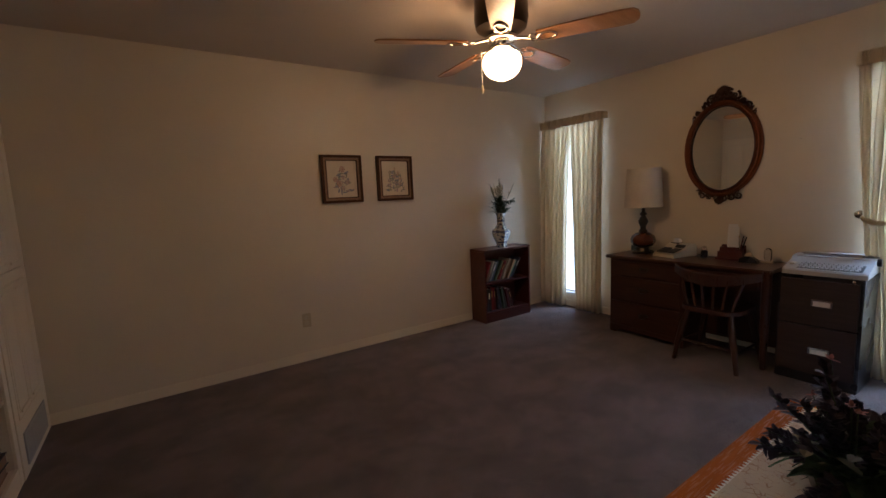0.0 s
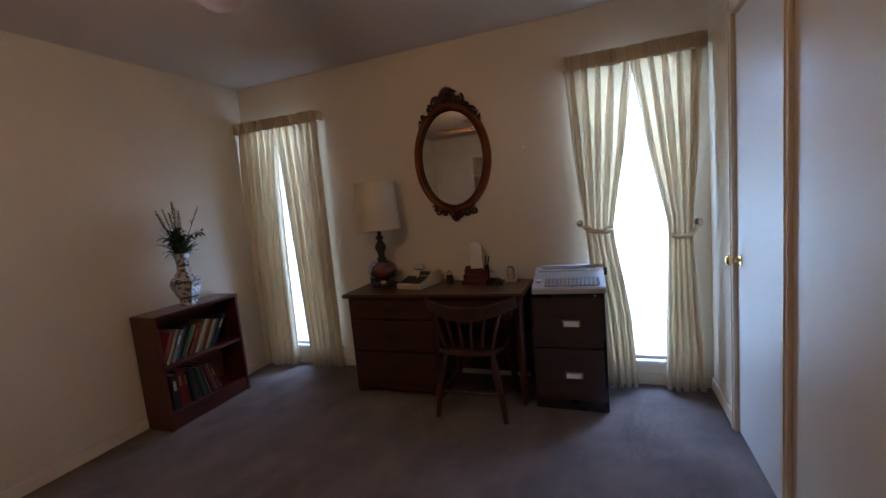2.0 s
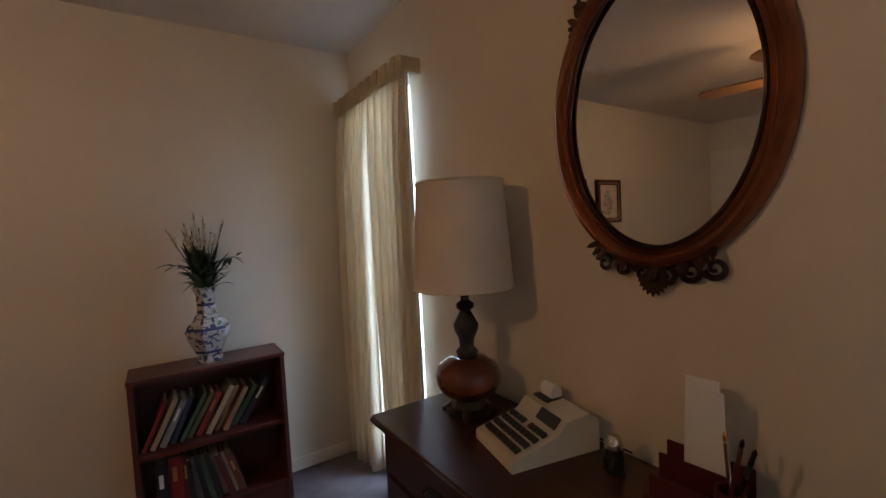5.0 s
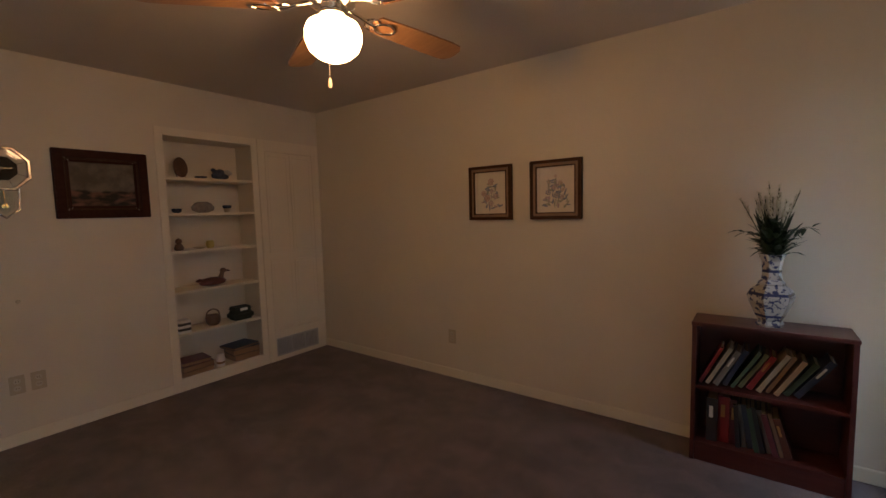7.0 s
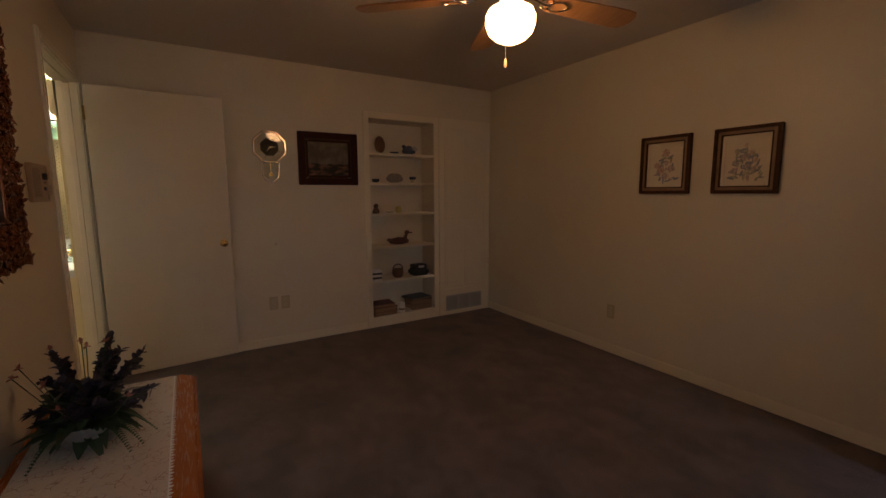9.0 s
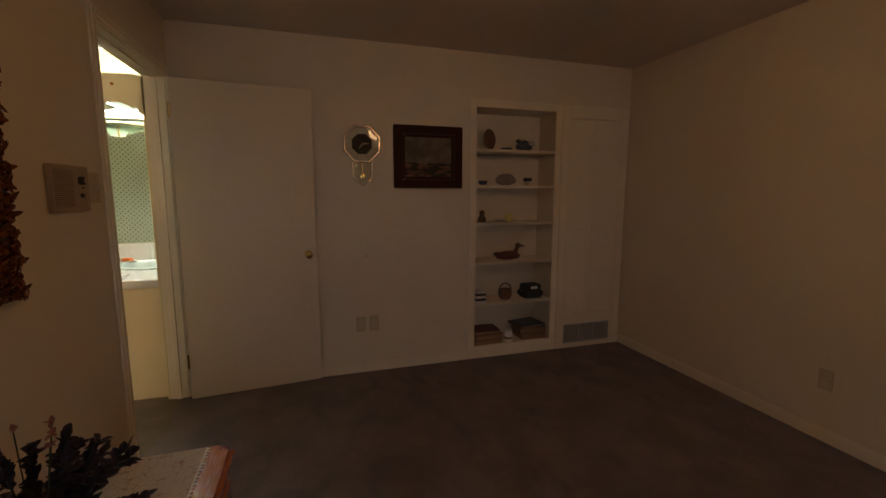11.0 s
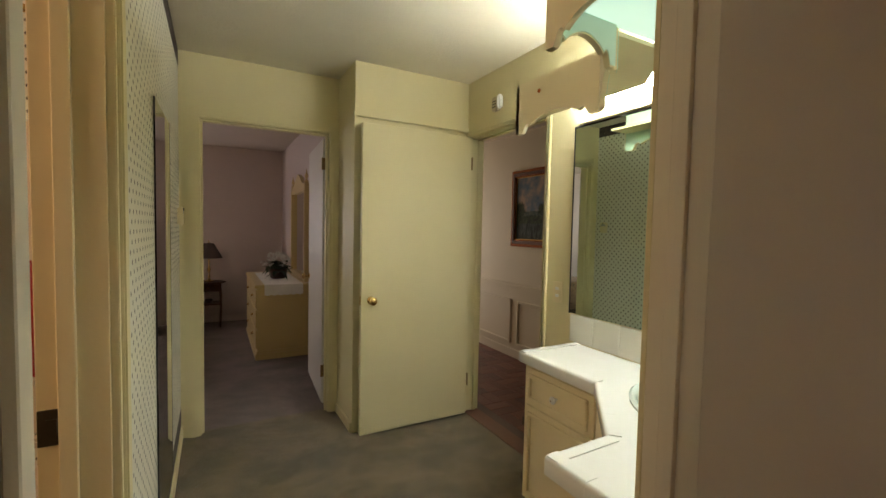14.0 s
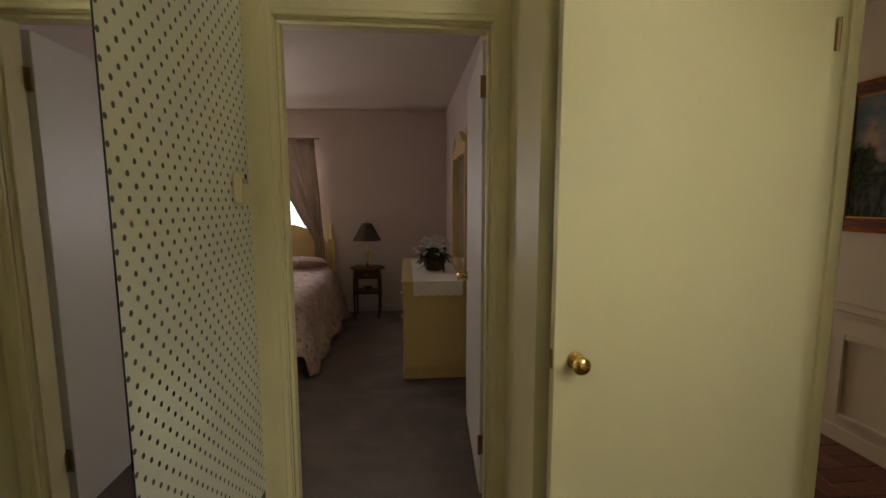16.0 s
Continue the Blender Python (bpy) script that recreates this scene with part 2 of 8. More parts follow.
def wallpaper(name, ground, dot):
    """Cream paper with small upright leaf dots in staggered rows."""
    m, N, L, b = nodes_of(name)
    c = N.new("ShaderNodeTexCoord")
    s = N.new("ShaderNodeSeparateXYZ")
    L.new(c.outputs["Object"], s.inputs[0])
    pitch = 0.054
    u = calc(N, L, "DIVIDE", calc(N, L, "ADD", s.outputs["Y"], calc(N, L, "MULTIPLY", s.outputs["X"], 1.0)), pitch)
    v = calc(N, L, "DIVIDE", s.outputs["Z"], pitch)
    fa = calc(N, L, "SUBTRACT", calc(N, L, "FRACT", calc(N, L, "ADD", calc(N, L, "ADD", u, v), 100.0)), 0.5)
    fb = calc(N, L, "SUBTRACT", calc(N, L, "FRACT", calc(N, L, "ADD", calc(N, L, "SUBTRACT", u, v), 200.0)), 0.5)
    du = calc(N, L, "MULTIPLY", calc(N, L, "ADD", fa, fb), 0.5 * pitch / 0.0068)
    dv = calc(N, L, "MULTIPLY", calc(N, L, "SUBTRACT", fa, fb), 0.5 * pitch / 0.0074)
    d = calc(N, L, "ADD", calc(N, L, "MULTIPLY", du, du), calc(N, L, "MULTIPLY", dv, dv))
    inside = ramp(N, L, calc(N, L, "ADD", calc(N, L, "MULTIPLY", d, 0.4), calc(N, L, "MULTIPLY", noise_tex(N, L, coords(N, L, 1.0), 420.0, 1.0), 0.4)), [(0.45, (0.95, 0.95, 0.95)), (0.66, (0, 0, 0))])
    vv = coords(N, L, 1.0)
    n = noise_tex(N, L, vv, 3.0, 3.0)
    n2 = noise_tex(N, L, vv, 300.0, 2.0)
    g = ramp(N, L, n, [(0.3, shade(ground, 0.94)), (0.7, ground)])
    L.new(mix(N, L, g, dot, inside), b.inputs["Base Color"])
    b.inputs["Roughness"].default_value = 0.6
    bump(N, L, b, n2, 0.12, 0.002)
    return m


M_wall = paint("wall_paint", (0.68, 0.60, 0.47), 0.42, 0.035, 260.0, 0.25)
M_trim = paint("trim_paint", (0.76, 0.68, 0.53), 0.4, 0.03, 200.0, 0.1)
M_white = paint("white_door_paint", (0.72, 0.69, 0.65), 0.42, 0.03, 60.0, 0.12)
M_door_cream = paint("cream_door_paint", (0.66, 0.575, 0.45), 0.42, 0.03, 60.0, 0.12)
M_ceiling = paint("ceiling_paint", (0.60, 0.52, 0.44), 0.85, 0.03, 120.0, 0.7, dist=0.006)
M_pop = paint("textured_ceiling", (0.82, 0.76, 0.62), 0.9, 0.05, 55.0, 0.28, dist=0.012)
M_bath = paint("bath_paint", (0.73, 0.65, 0.40), 0.5, 0.03, 220.0, 0.18)
M_bath.node_tree.nodes["Principled BSDF"].inputs["Specular IOR Level"].default_value = 0.25
M_vanity = paint("vanity_paint", (0.76, 0.65, 0.41), 0.35, 0.03, 90.0, 0.1)
M_hall = paint("hall_paint", (0.75, 0.68, 0.56), 0.5, 0.03, 220.0, 0.2)
M_bed_wall = paint("bedroom_paint", (0.62, 0.53, 0.50), 0.6, 0.03, 220.0, 0.2)
M_carpet = carpet("mauve_carpet", (0.108, 0.075, 0.067), (0.190, 0.138, 0.124), (0.235, 0.176, 0.160))
M_bath_carpet = carpet("olive_carpet", (0.105, 0.074, 0.036), (0.200, 0.148, 0.080), (0.24, 0.18, 0.105))
M_desk = wood("desk_wood", (0.024, 0.0068, 0.003), (0.074, 0.021, 0.008), 0.32, (40, 3, 40))
M_desk_up = wood("chair_wood", (0.024, 0.0072, 0.0032), (0.068, 0.020, 0.008), 0.3, (40, 40, 4))
M_cherry = wood("cherry_veneer", (0.060, 0.013, 0.010), (0.120, 0.028, 0.020), 0.35, (3, 40, 40))
M_chest = wood("orange_maple", (0.32, 0.080, 0.014), (0.48, 0.145, 0.030), 0.26, (3, 45, 45), coat=0.25)
M_mahogany = wood("mahogany_moulding", (0.030, 0.008, 0.006), (0.062, 0.018, 0.011), 0.55, (30, 30, 30), coat=0.0)
M_frame = wood("frame_wood", (0.045, 0.018, 0.009), (0.095, 0.040, 0.018), 0.45, (30, 30, 30), coat=0.0)
M_fan_wood = wood("fan_blade_wood", (0.30, 0.14, 0.055), (0.46, 0.24, 0.10), 0.35, (3, 40, 40))
M_walnut = wood("brown_woodgrain", (0.028, 0.016, 0.013), (0.058, 0.033, 0.026), 0.4, (40, 2, 40))
M_bed_wood = paint("cream_furniture_paint", (0.62, 0.48, 0.22), 0.35, 0.05, 70.0, 0.1)
M_gold = paint("gilt", (0.55, 0.34, 0.12), 0.32, 0.12, 90.0, 0.3, metal=0.8)
M_bronze = paint("dark_bronze_carving", (0.045, 0.020, 0.013), 0.34, 0.3, 60.0, 0.6, metal=0.7, dist=0.004, big=22.0)
M_copper = paint("copper_gilt", (0.24, 0.075, 0.028), 0.20, 0.2, 60.0, 0.3, metal=0.7, big=14.0)
M_brass = paint("brass", (0.72, 0.50, 0.20), 0.2, 0.06, 60.0, 0.05, metal=1.0)
M_old_brass = paint("dull_brass", (0.30, 0.20, 0.10), 0.4, 0.15, 60.0, 0.1, metal=0.9)
M_chrome = paint("chrome", (0.72, 0.70, 0.66), 0.14, 0.05, 40.0, 0.04, metal=1.0)
M_pale_brass = paint("pale_brass", (0.56, 0.53, 0.49), 0.16, 0.05, 40.0, 0.04, metal=1.0)
M_dial = paint("matte_black", (0.010, 0.010, 0.012), 0.75, 0.05, 40.0, 0.0)
M_dial.node_tree.nodes["Principled BSDF"].inputs["Specular IOR Level"].default_value = 0.1
M_dark_metal = paint("dark_fan_metal", (0.055, 0.04, 0.03), 0.35, 0.1, 50.0, 0.1, metal=0.7)
M_black = paint("black_enamel", (0.016, 0.016, 0.020), 0.28, 0.1, 60.0, 0.1)
M_grey = paint("grey_plastic", (0.40, 0.39, 0.37), 0.45, 0.03, 300.0, 0.15)
M_beige = paint("beige_plastic", (0.56, 0.49, 0.36), 0.45, 0.03, 300.0, 0.15)
M_ivory = paint("ivory_plastic", (0.50, 0.42, 0.29), 0.35, 0.03, 100.0, 0.05)
M_dark_key = paint("dark_keys", (0.035, 0.032, 0.03), 0.45, 0.1, 100.0, 0.1)
M_red = paint("dark_red_plastic", (0.085, 0.011, 0.010), 0.4, 0.1, 100.0, 0.1)
M_paper = paint("paper", (0.78, 0.77, 0.74), 0.85, 0.03, 120.0, 0.1)
M_mat = paint("cream_print_paper", (0.70, 0.61, 0.48), 0.8, 0.05, 60.0, 0.1, big=12.0)
M_curtain = cloth("cream_curtain", (0.85, 0.755, 0.58), 0.36, slub=0.5)
M_curtain_head = cloth("cream_curtain_header", (0.74, 0.64, 0.46), 0.3)
M_grey_curtain = cloth("taupe_curtain", (0.40, 0.33, 0.28), 0.2)
M_shade = cloth("lamp_shade_cloth", (0.72, 0.62, 0.48), 0.15)
M_lace = cloth("lace", (0.84, 0.82, 0.77), 0.0)
M_amber = paint("amber_ceramic", (0.11, 0.022, 0.007), 0.12, 0.25, 40.0, 0.05, coat=0.8, big=8.0)
M_pewter = paint("dark_pewter", (0.06, 0.05, 0.042), 0.3, 0.2, 60.0, 0.2, metal=0.8)
M_leaf = paint("dark_leaves", (0.030, 0.055, 0.022), 0.5, 0.35, 60.0, 0.2, big=30.0)
M_plum = paint("plum_leaves", (0.034, 0.022, 0.040), 0.55, 0.35, 60.0, 0.2, big=30.0)
M_petal = paint("dusty_pink_petals", (0.40, 0.17, 0.14), 0.7, 0.2, 60.0, 0.1, big=20.0)
M_cream_petal = paint("cream_petals", (0.62, 0.56, 0.40), 0.7, 0.1, 60.0, 0.1, big=20.0)
M_mirror = mirror_glass("mirror_glass")
M_pane = clear_glass("window_glass")
M_tile = paint("white_ceramic_tile", (0.80, 0.81, 0.77), 0.14, 0.02, 30.0, 0.03, coat=0.3)
M_grout = paint("grout", (0.62, 0.60, 0.55), 0.8, 0.06, 160.0, 0.4)
M_threshold = paint("threshold_brown", (0.17, 0.075, 0.045), 0.5, 0.15, 60.0, 0.15)
M_basin = paint("pale_aqua_basin", (0.66, 0.77, 0.74), 0.08, 0.02, 30.0, 0.02, coat=0.5)
M_soap = paint("orange_soap", (0.78, 0.22, 0.03), 0.4, 0.06, 40.0, 0.1)
M_daylight = glow("bright_outdoors", (0.86, 0.95, 1.0), 2.4)
M_globe = glow("lit_opal_glass", (1.0, 0.56, 0.25), GLOBE_GLOW)
M_tube = glow("lit_fluorescent_diffuser", (0.95, 1.0, 0.92), TUBE_GLOW)
M_paper_wall = wallpaper("dotted_wallpaper", (0.78, 0.75, 0.64), (0.055, 0.045, 0.042))
M_border = paint("dark_wallpaper_border", (0.07, 0.045, 0.040), 0.6, 0.5, 90.0, 0.1, big=26.0)
M_mortar = paint("mortar", (0.14, 0.10, 0.085), 0.9, 0.1, 200.0, 0.5)
M_terracotta_tile = paint("bath_wall_tile", (0.66, 0.55, 0.42), 0.18, 0.03, 30.0, 0.03, coat=0.3)
M_towel = cloth("red_towel", (0.30, 0.02, 0.02))

# ---- large structure ----
XW, XE, YN, YS, YB, H, HB = -0.50, 4.05, 3.31, -0.16, -0.27, 2.40, 2.435
BXW, BXE, BYS = -1.355, 0.488, -2.86

structure("floor", boxes([(XW - 0.3, -0.20, -0.06, XE + 0.13, YN + 0.12, 0.0)]), M_carpet, "grey-mauve cut-pile carpet, worn and vacuumed", "floor")
structure("floor_bath", boxes([(BXW - 0.12, BYS - 0.06, -0.06, BXE + 0.12, -0.20, 0.0)]), M_bath_carpet, "olive-beige carpet in the dressing area", "floor")
structure("floor_bedroom", boxes([(-0.75, -6.7, -0.06, 3.1, BYS - 0.06, 0.0)]), M_carpet, "grey-mauve bedroom carpet", "floor")
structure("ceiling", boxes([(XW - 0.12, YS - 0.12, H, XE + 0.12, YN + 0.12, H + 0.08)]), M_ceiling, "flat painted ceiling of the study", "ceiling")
structure("ceiling_bath", boxes([(BXW - 0.12, BYS - 0.12, HB, BXE + 0.12, YB - 0.012, HB + 0.06)]), M_pop, "textured cream ceiling over the vanity", "ceiling")
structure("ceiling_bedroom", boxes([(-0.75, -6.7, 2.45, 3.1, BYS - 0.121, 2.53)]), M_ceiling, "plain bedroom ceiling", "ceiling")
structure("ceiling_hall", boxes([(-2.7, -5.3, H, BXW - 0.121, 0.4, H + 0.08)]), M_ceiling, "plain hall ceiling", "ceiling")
structure("ceiling_bathroom", boxes([(BXE + 0.121, -2.3, H, 2.4, YB - 0.001, H + 0.08)]), M_ceiling, "plain bathroom ceiling", "ceiling")

structure("wall_north", boxes([(XW - 0.12, YN, 0, XE + 0.12, YN + 0.12, H)]), M_wall, "cream painted wall", "wall")
W1, W2, WZ0, WZ1 = (2.58, 3.18), (-0.05, 0.55), 0.17, 2.07      # window openings of the east wall
structure("wall_east", boxes([(XE, YS, 0, XE + 0.12, W2[0], H), (XE, W2[0], 0, XE + 0.12, W2[1], WZ0), (XE, W2[0], WZ1, XE + 0.12, W2[1], H),
                              (XE, W2[1], 0, XE + 0.12, W1[0], H), (XE, W1[0], 0, XE + 0.12, W1[1], WZ0), (XE, W1[0], WZ1, XE + 0.12, W1[1], H),
                              (XE, W1[1], 0, XE + 0.12, YN, H)]), M_wall, "cream painted wall with two tall windows", "wall")
D0, D1, DH = -0.430, 0.445, 2.05       # doorway to the dressing area
C0, C1 = 2.94, 3.54                  # closet doorway
structure("wall_south", boxes([(-1.475, YB, 0, D0, YS, H), (D0, YB, DH, D1, YS, H), (D1, YB, 0, C0, YS, H), (C0, YB, 2.04, C1, YS, H),
                               (C1, YB, 0, XE + 0.12, YS, H), (C0, YB - 0.02, 0, C1, YB, 2.04)]), M_wall, "cream painted wall with a doorway and a closet door", "wall")
R0, R1, RZ0, RZ1 = 1.895, 2.590, 0.10, 2.005     # shelf recess
structure("wall_west", boxes([(XW - 0.30, YS, 0, XW, R0, H), (XW - 0.30, R0, 0, XW, R1, RZ0), (XW - 0.30, R0, RZ1, XW, R1, H),
                              (XW - 0.30, R1, 0, XW, YN, H), (XW - 0.30, R0, RZ0, XW - 0.26, R1, RZ1)]), M_wall, "cream painted wall with a shelf recess", "wall")

E0, E1 = -0.87, -0.32                # bathroom doorway in the dressing area's east wall
structure("wall_bath_east", boxes([(BXE, BYS, 0, BXE + 0.12, E0, HB), (BXE, E0, DH, BXE + 0.12, E1, HB), (BXE, E1, 0, BXE + 0.12, YB, HB)]),
          M_bath, "wall behind dotted wallpaper", "wall")
structure("wallpaper", boxes([(BXE - 0.003, BYS, 0.20, BXE, E0 - 0.085, HB - 0.10), (BXE - 0.003, E0 - 0.085, DH + 0.07, BXE, E1, HB - 0.10)]),
          M_paper_wall, "cream wallpaper with small dark dots", "wallpaper")
structure("wallpaper_border", boxes([(BXE - 0.004, BYS, HB - 0.10, BXE, YB, HB), (BXE - 0.004, BYS, 0.09, BXE, E0 - 0.085, 0.20)]),
          M_border, "dark patterned wallpaper border", "wallpaper")
B0, B1 = -0.440, 0.372               # bedroom doorway
structure("wall_bath_south", boxes([(BXW - 0.12, BYS - 0.12, 0, B0, BYS, HB + 0.02), (B0, BYS - 0.12, 2.04, B1, BYS, HB + 0.02), (B1, BYS - 0.12, 0, 3.1, BYS, HB + 0.02)]),
          M_bath, "pale yellow wall round the bedroom doorway", "wall")
H0, H1 = -2.42, -1.595              # hall doorway
structure("wall_bath_west", boxes([(BXW - 0.12, BYS, 0, BXW, H0, HB), (BXW - 0.12, H0, 2.04, BXW, H1, HB), (BXW - 0.12, H1, 0, BXW, YB, HB)]),
          M_bath, "pale yellow wall with the hall doorway", "wall")
structure("wall_chase", boxes([(BXW, BYS, 0, -0.505, -2.46, 2.10), (BXW, BYS, 2.10, -0.505, -2.45, HB)]), M_bath, "boxed-out pale yellow corner behind the door", "wall")
structure("trim_chase", box(BXW, -2.45, 2.085, -0.495, -2.435, 2.112, 0.004), M_bath, "narrow trim under the boxed soffit", "trim")

for nm, rows in (("wall_hall_west", [(-2.67, -5.3, 0, -2.55, 0.4, H)]), ("wall_hall_north", [(-2.55, 0.28, 0, BXW - 0.12, 0.4, H)]),
                 # unseen gap in the south wall, added for the hall fill lamp
                 ("wall_hall_south", [(-2.55, -5.42, 0, -2.4, -5.3, H), (-1.6, -5.42, 0, BXW - 0.12, -5.3, H), (-2.4, -5.42, 2.15, -1.6, -5.3, H)]),
                 ("wall_hall_east", [(BXW - 0.121, -5.3, 0, BXW - 0.0, BYS - 0.12, H)]), ("wall_hall_corner", [(BXW - 0.121, YS, 0, BXW, 0.28, H)])):
    structure(nm, boxes(rows), M_hall, "off-white hall wall", "wall")
for nm, rows in (("wall_bedroom_west", [(-0.72, -6.45, 0, -0.60, BYS - 0.12, 2.45)]), ("wall_bedroom_east", [(3.0, -6.45, 0, 3.1, BYS - 0.12, 2.45)]),
                 ("wall_bedroom_south", [(-0.72, -6.57, 0, 1.0, -6.45, 2.45), (1.0, -6.57, 0, 1.9, -6.45, 0.9), (1.0, -6.57, 2.0, 1.9, -6.45, 2.45), (1.9, -6.57, 0, 3.1, -6.45, 2.45)])):
    structure(nm, boxes(rows), M_bed_wall, "dusty pink-beige bedroom wall", "wall")
structure("wall_bathroom", boxes([(2.3, -2.3, 0, 2.4, YB, H), (BXE + 0.12, -2.3, 0, 2.3, -2.2, H)]), M_paper_wall, "wallpapered bathroom wall", "wall")
structure("floor_bathroom", boxes([(BXE + 0.12, -2.3, -0.06, 2.4, YB, 0)]), M_bath_carpet, "bathroom floor", "floor")


def baseboard(name, a, b, h, inward, mat_, t=0.014):
    """A skirting from a to b on the side given by inward."""
    (ax, ay), (bx_, by_) = a, b
    ox, oy = inward[0] * t, inward[1] * t
    structure(name, box(min(ax, bx_, ax + ox, bx_ + ox), min(ay, by_, ay + oy, by_ + oy), 0.0,
                        max(ax, bx_, ax + ox, bx_ + ox), max(ay, by_, ay + oy, by_ + oy), h, 0.004), mat_, "painted skirting board", "baseboard")


baseboard("baseboard_north", (XW, YN), (XE, YN), 0.075, (0, -1), M_trim)
baseboard("baseboard_east", (XE, YS), (XE, YN - 0.015), 0.075, (-1, 0), M_trim)
baseboard("baseboard_south_1", (D1 + 0.065, YS), (C0 - 0.065, YS), 0.075, (0, 1), M_trim)
baseboard("baseboard_south_2", (C1 + 0.065, YS), (XE - 0.015, YS), 0.075, (0, 1), M_trim)
baseboard("baseboard_west_1", (XW, YS), (XW, R0 - 0.06), 0.075, (1, 0), M_trim)
baseboard("baseboard_bath_east", (BXE, BYS), (BXE, E0 - 0.09), 0.09, (-1, 0), M_bath)
baseboard("baseboard_chase", (-0.505, BYS), (-0.505, -2.46), 0.07, (1, 0), M_bath)
baseboard("baseboard_hall", (-2.55, -5.3), (-2.55, 0.28), 0.09, (1, 0), M_hall)
baseboard("baseboard_bedroom", (-0.60, -6.45), (3.0, -6.45), 0.08, (0, 1), M_bed_wall)


def casing(name, lo, hi, top, y, out, mat_, w=0.062, t=0.016, axis="x"):
    """Door casing of two stiles and a head on the wall face y, proud towards out."""
    c = tagged(new(name), "painted wooden door casing", "door casing", "", "structure")
    for nm, a0, a1, z0, z1 in (("stile", lo - w, lo, 0, top + w), ("stile", hi, hi + w, 0, top + w), ("head", lo, hi, top, top + w)):
        bm = bmesh.new()
        for ins, tt in ((0.0, t), (0.018, t + 0.005)):
            aa0, aa1 = (a0 + ins, a1 - ins) if nm == "stile" else (a0, a1)
            zz0, zz1 = (z0, z1) if nm == "stile" else (z0 + ins, z1 - ins)
            p, q = min(y, y + out * tt), max(y, y + out * tt)
            bx(bm, *((aa0, p, zz0, aa1, q, zz1) if axis == "x" else (p, aa0, zz0, q, aa1, zz1)))
        bmesh.ops.bevel(bm, geom=bm.edges[:], offset=0.003, segments=2, affect="EDGES", clamp_overlap=True)
        part(nm, bm, mat_, c)
    return c


def jamb(name, lo, hi, top, d0, d1, mat_, axis="x", stop=0.5):
    """Lining of a doorway with a stop strip."""
    t = 0.004
    c = tagged(new(name), "painted door lining with a stop strip", "door jamb", "", "structure")
    m0 = d0 + (d1 - d0) * stop
    rows = [("side", lo, d0, 0, lo + t, d1, top), ("side", hi - t, d0, 0, hi, d1, top), ("head", lo + t, d0, top - t, hi - t, d1, top),
            ("stop", lo + t, m0, 0, lo + t + 0.012, m0 + 0.03, top - t), ("stop", hi - t - 0.012, m0, 0, hi - t, m0 + 0.03, top - t), ("stop", lo + t + 0.012, m0, top - t - 0.012, hi - t - 0.012, m0 + 0.03, top - t)]
    for nm, a0, p, z0, a1, q, z1 in rows:
        part(nm, box(*((a0, p, z0, a1, q, z1) if axis == "x" else (p, a0, z0, q, a1, z1)), 0.0015, 1), mat_, c)
    return c


casing("casing_study", D0, D1, DH, YS, 1, M_trim, t=0.010)
casing("casing_study_bath", D0, D1, DH, YB, -1, M_bath)
jamb("jamb_study", D0, D1, DH, YB, YS, M_trim, stop=0.35)
casing("casing_closet", C0, C1, 2.04, YS, 1, M_trim)
jamb("jamb_closet", C0, C1, 2.04, YB, YS, M_trim, stop=0.1)
casing("casing_bedroom", B0, B1, 2.04, BYS, 1, M_bath, w=0.075)
jamb("jamb_bedroom", B0, B1, 2.04, BYS - 0.12, BYS, M_bath, stop=0.55)
casing("casing_hall", H0, H1, 2.04, BXW, 1, M_bath, w=0.036, axis="y")
jamb("jamb_hall", H0, H1, 2.04, BXW - 0.12, BXW, M_bath, axis="y", stop=0.2)
casing("casing_bathroom", E0, E1, DH, BXE, -1, M_bath, w=0.04, axis="y")
structure("trim_bathroom_casing", box(BXE - 0.022, E0 - 0.088, 0, BXE - 0.001, E0 - 0.042, DH + 0.07, 0.004), M_bath, "painted outer casing strip", "door casing")
jamb("jamb_bathroom", E0, E1, DH, BXE, BXE + 0.12, M_vanity, axis="y", stop=0.45)
structure("threshold_hall", box(BXW - 0.12, H0, 0.0, BXW, H1, 0.006, 0.002), M_threshold, "worn brown strip where carpet meets brick", "threshold")


# ---- windows ----
def sheet_x(x, y0, z0, y1, z1):
    bm = bmesh.new()
    bm.faces.new([bm.verts.new(p) for p in ((x, y0, z0), (x, y0, z1), (x, y1, z1), (x, y1, z0))])
    return bm


def sheet_y(y, x0, z0, x1, z1):
    bm = bmesh.new()
    bm.faces.new([bm.verts.new(p) for p in ((x0, y, z0), (x0, y, z1), (x1, y, z1), (x1, y, z0))])
    bmesh.ops.reverse_faces(bm, faces=bm.faces[:])
    return bm


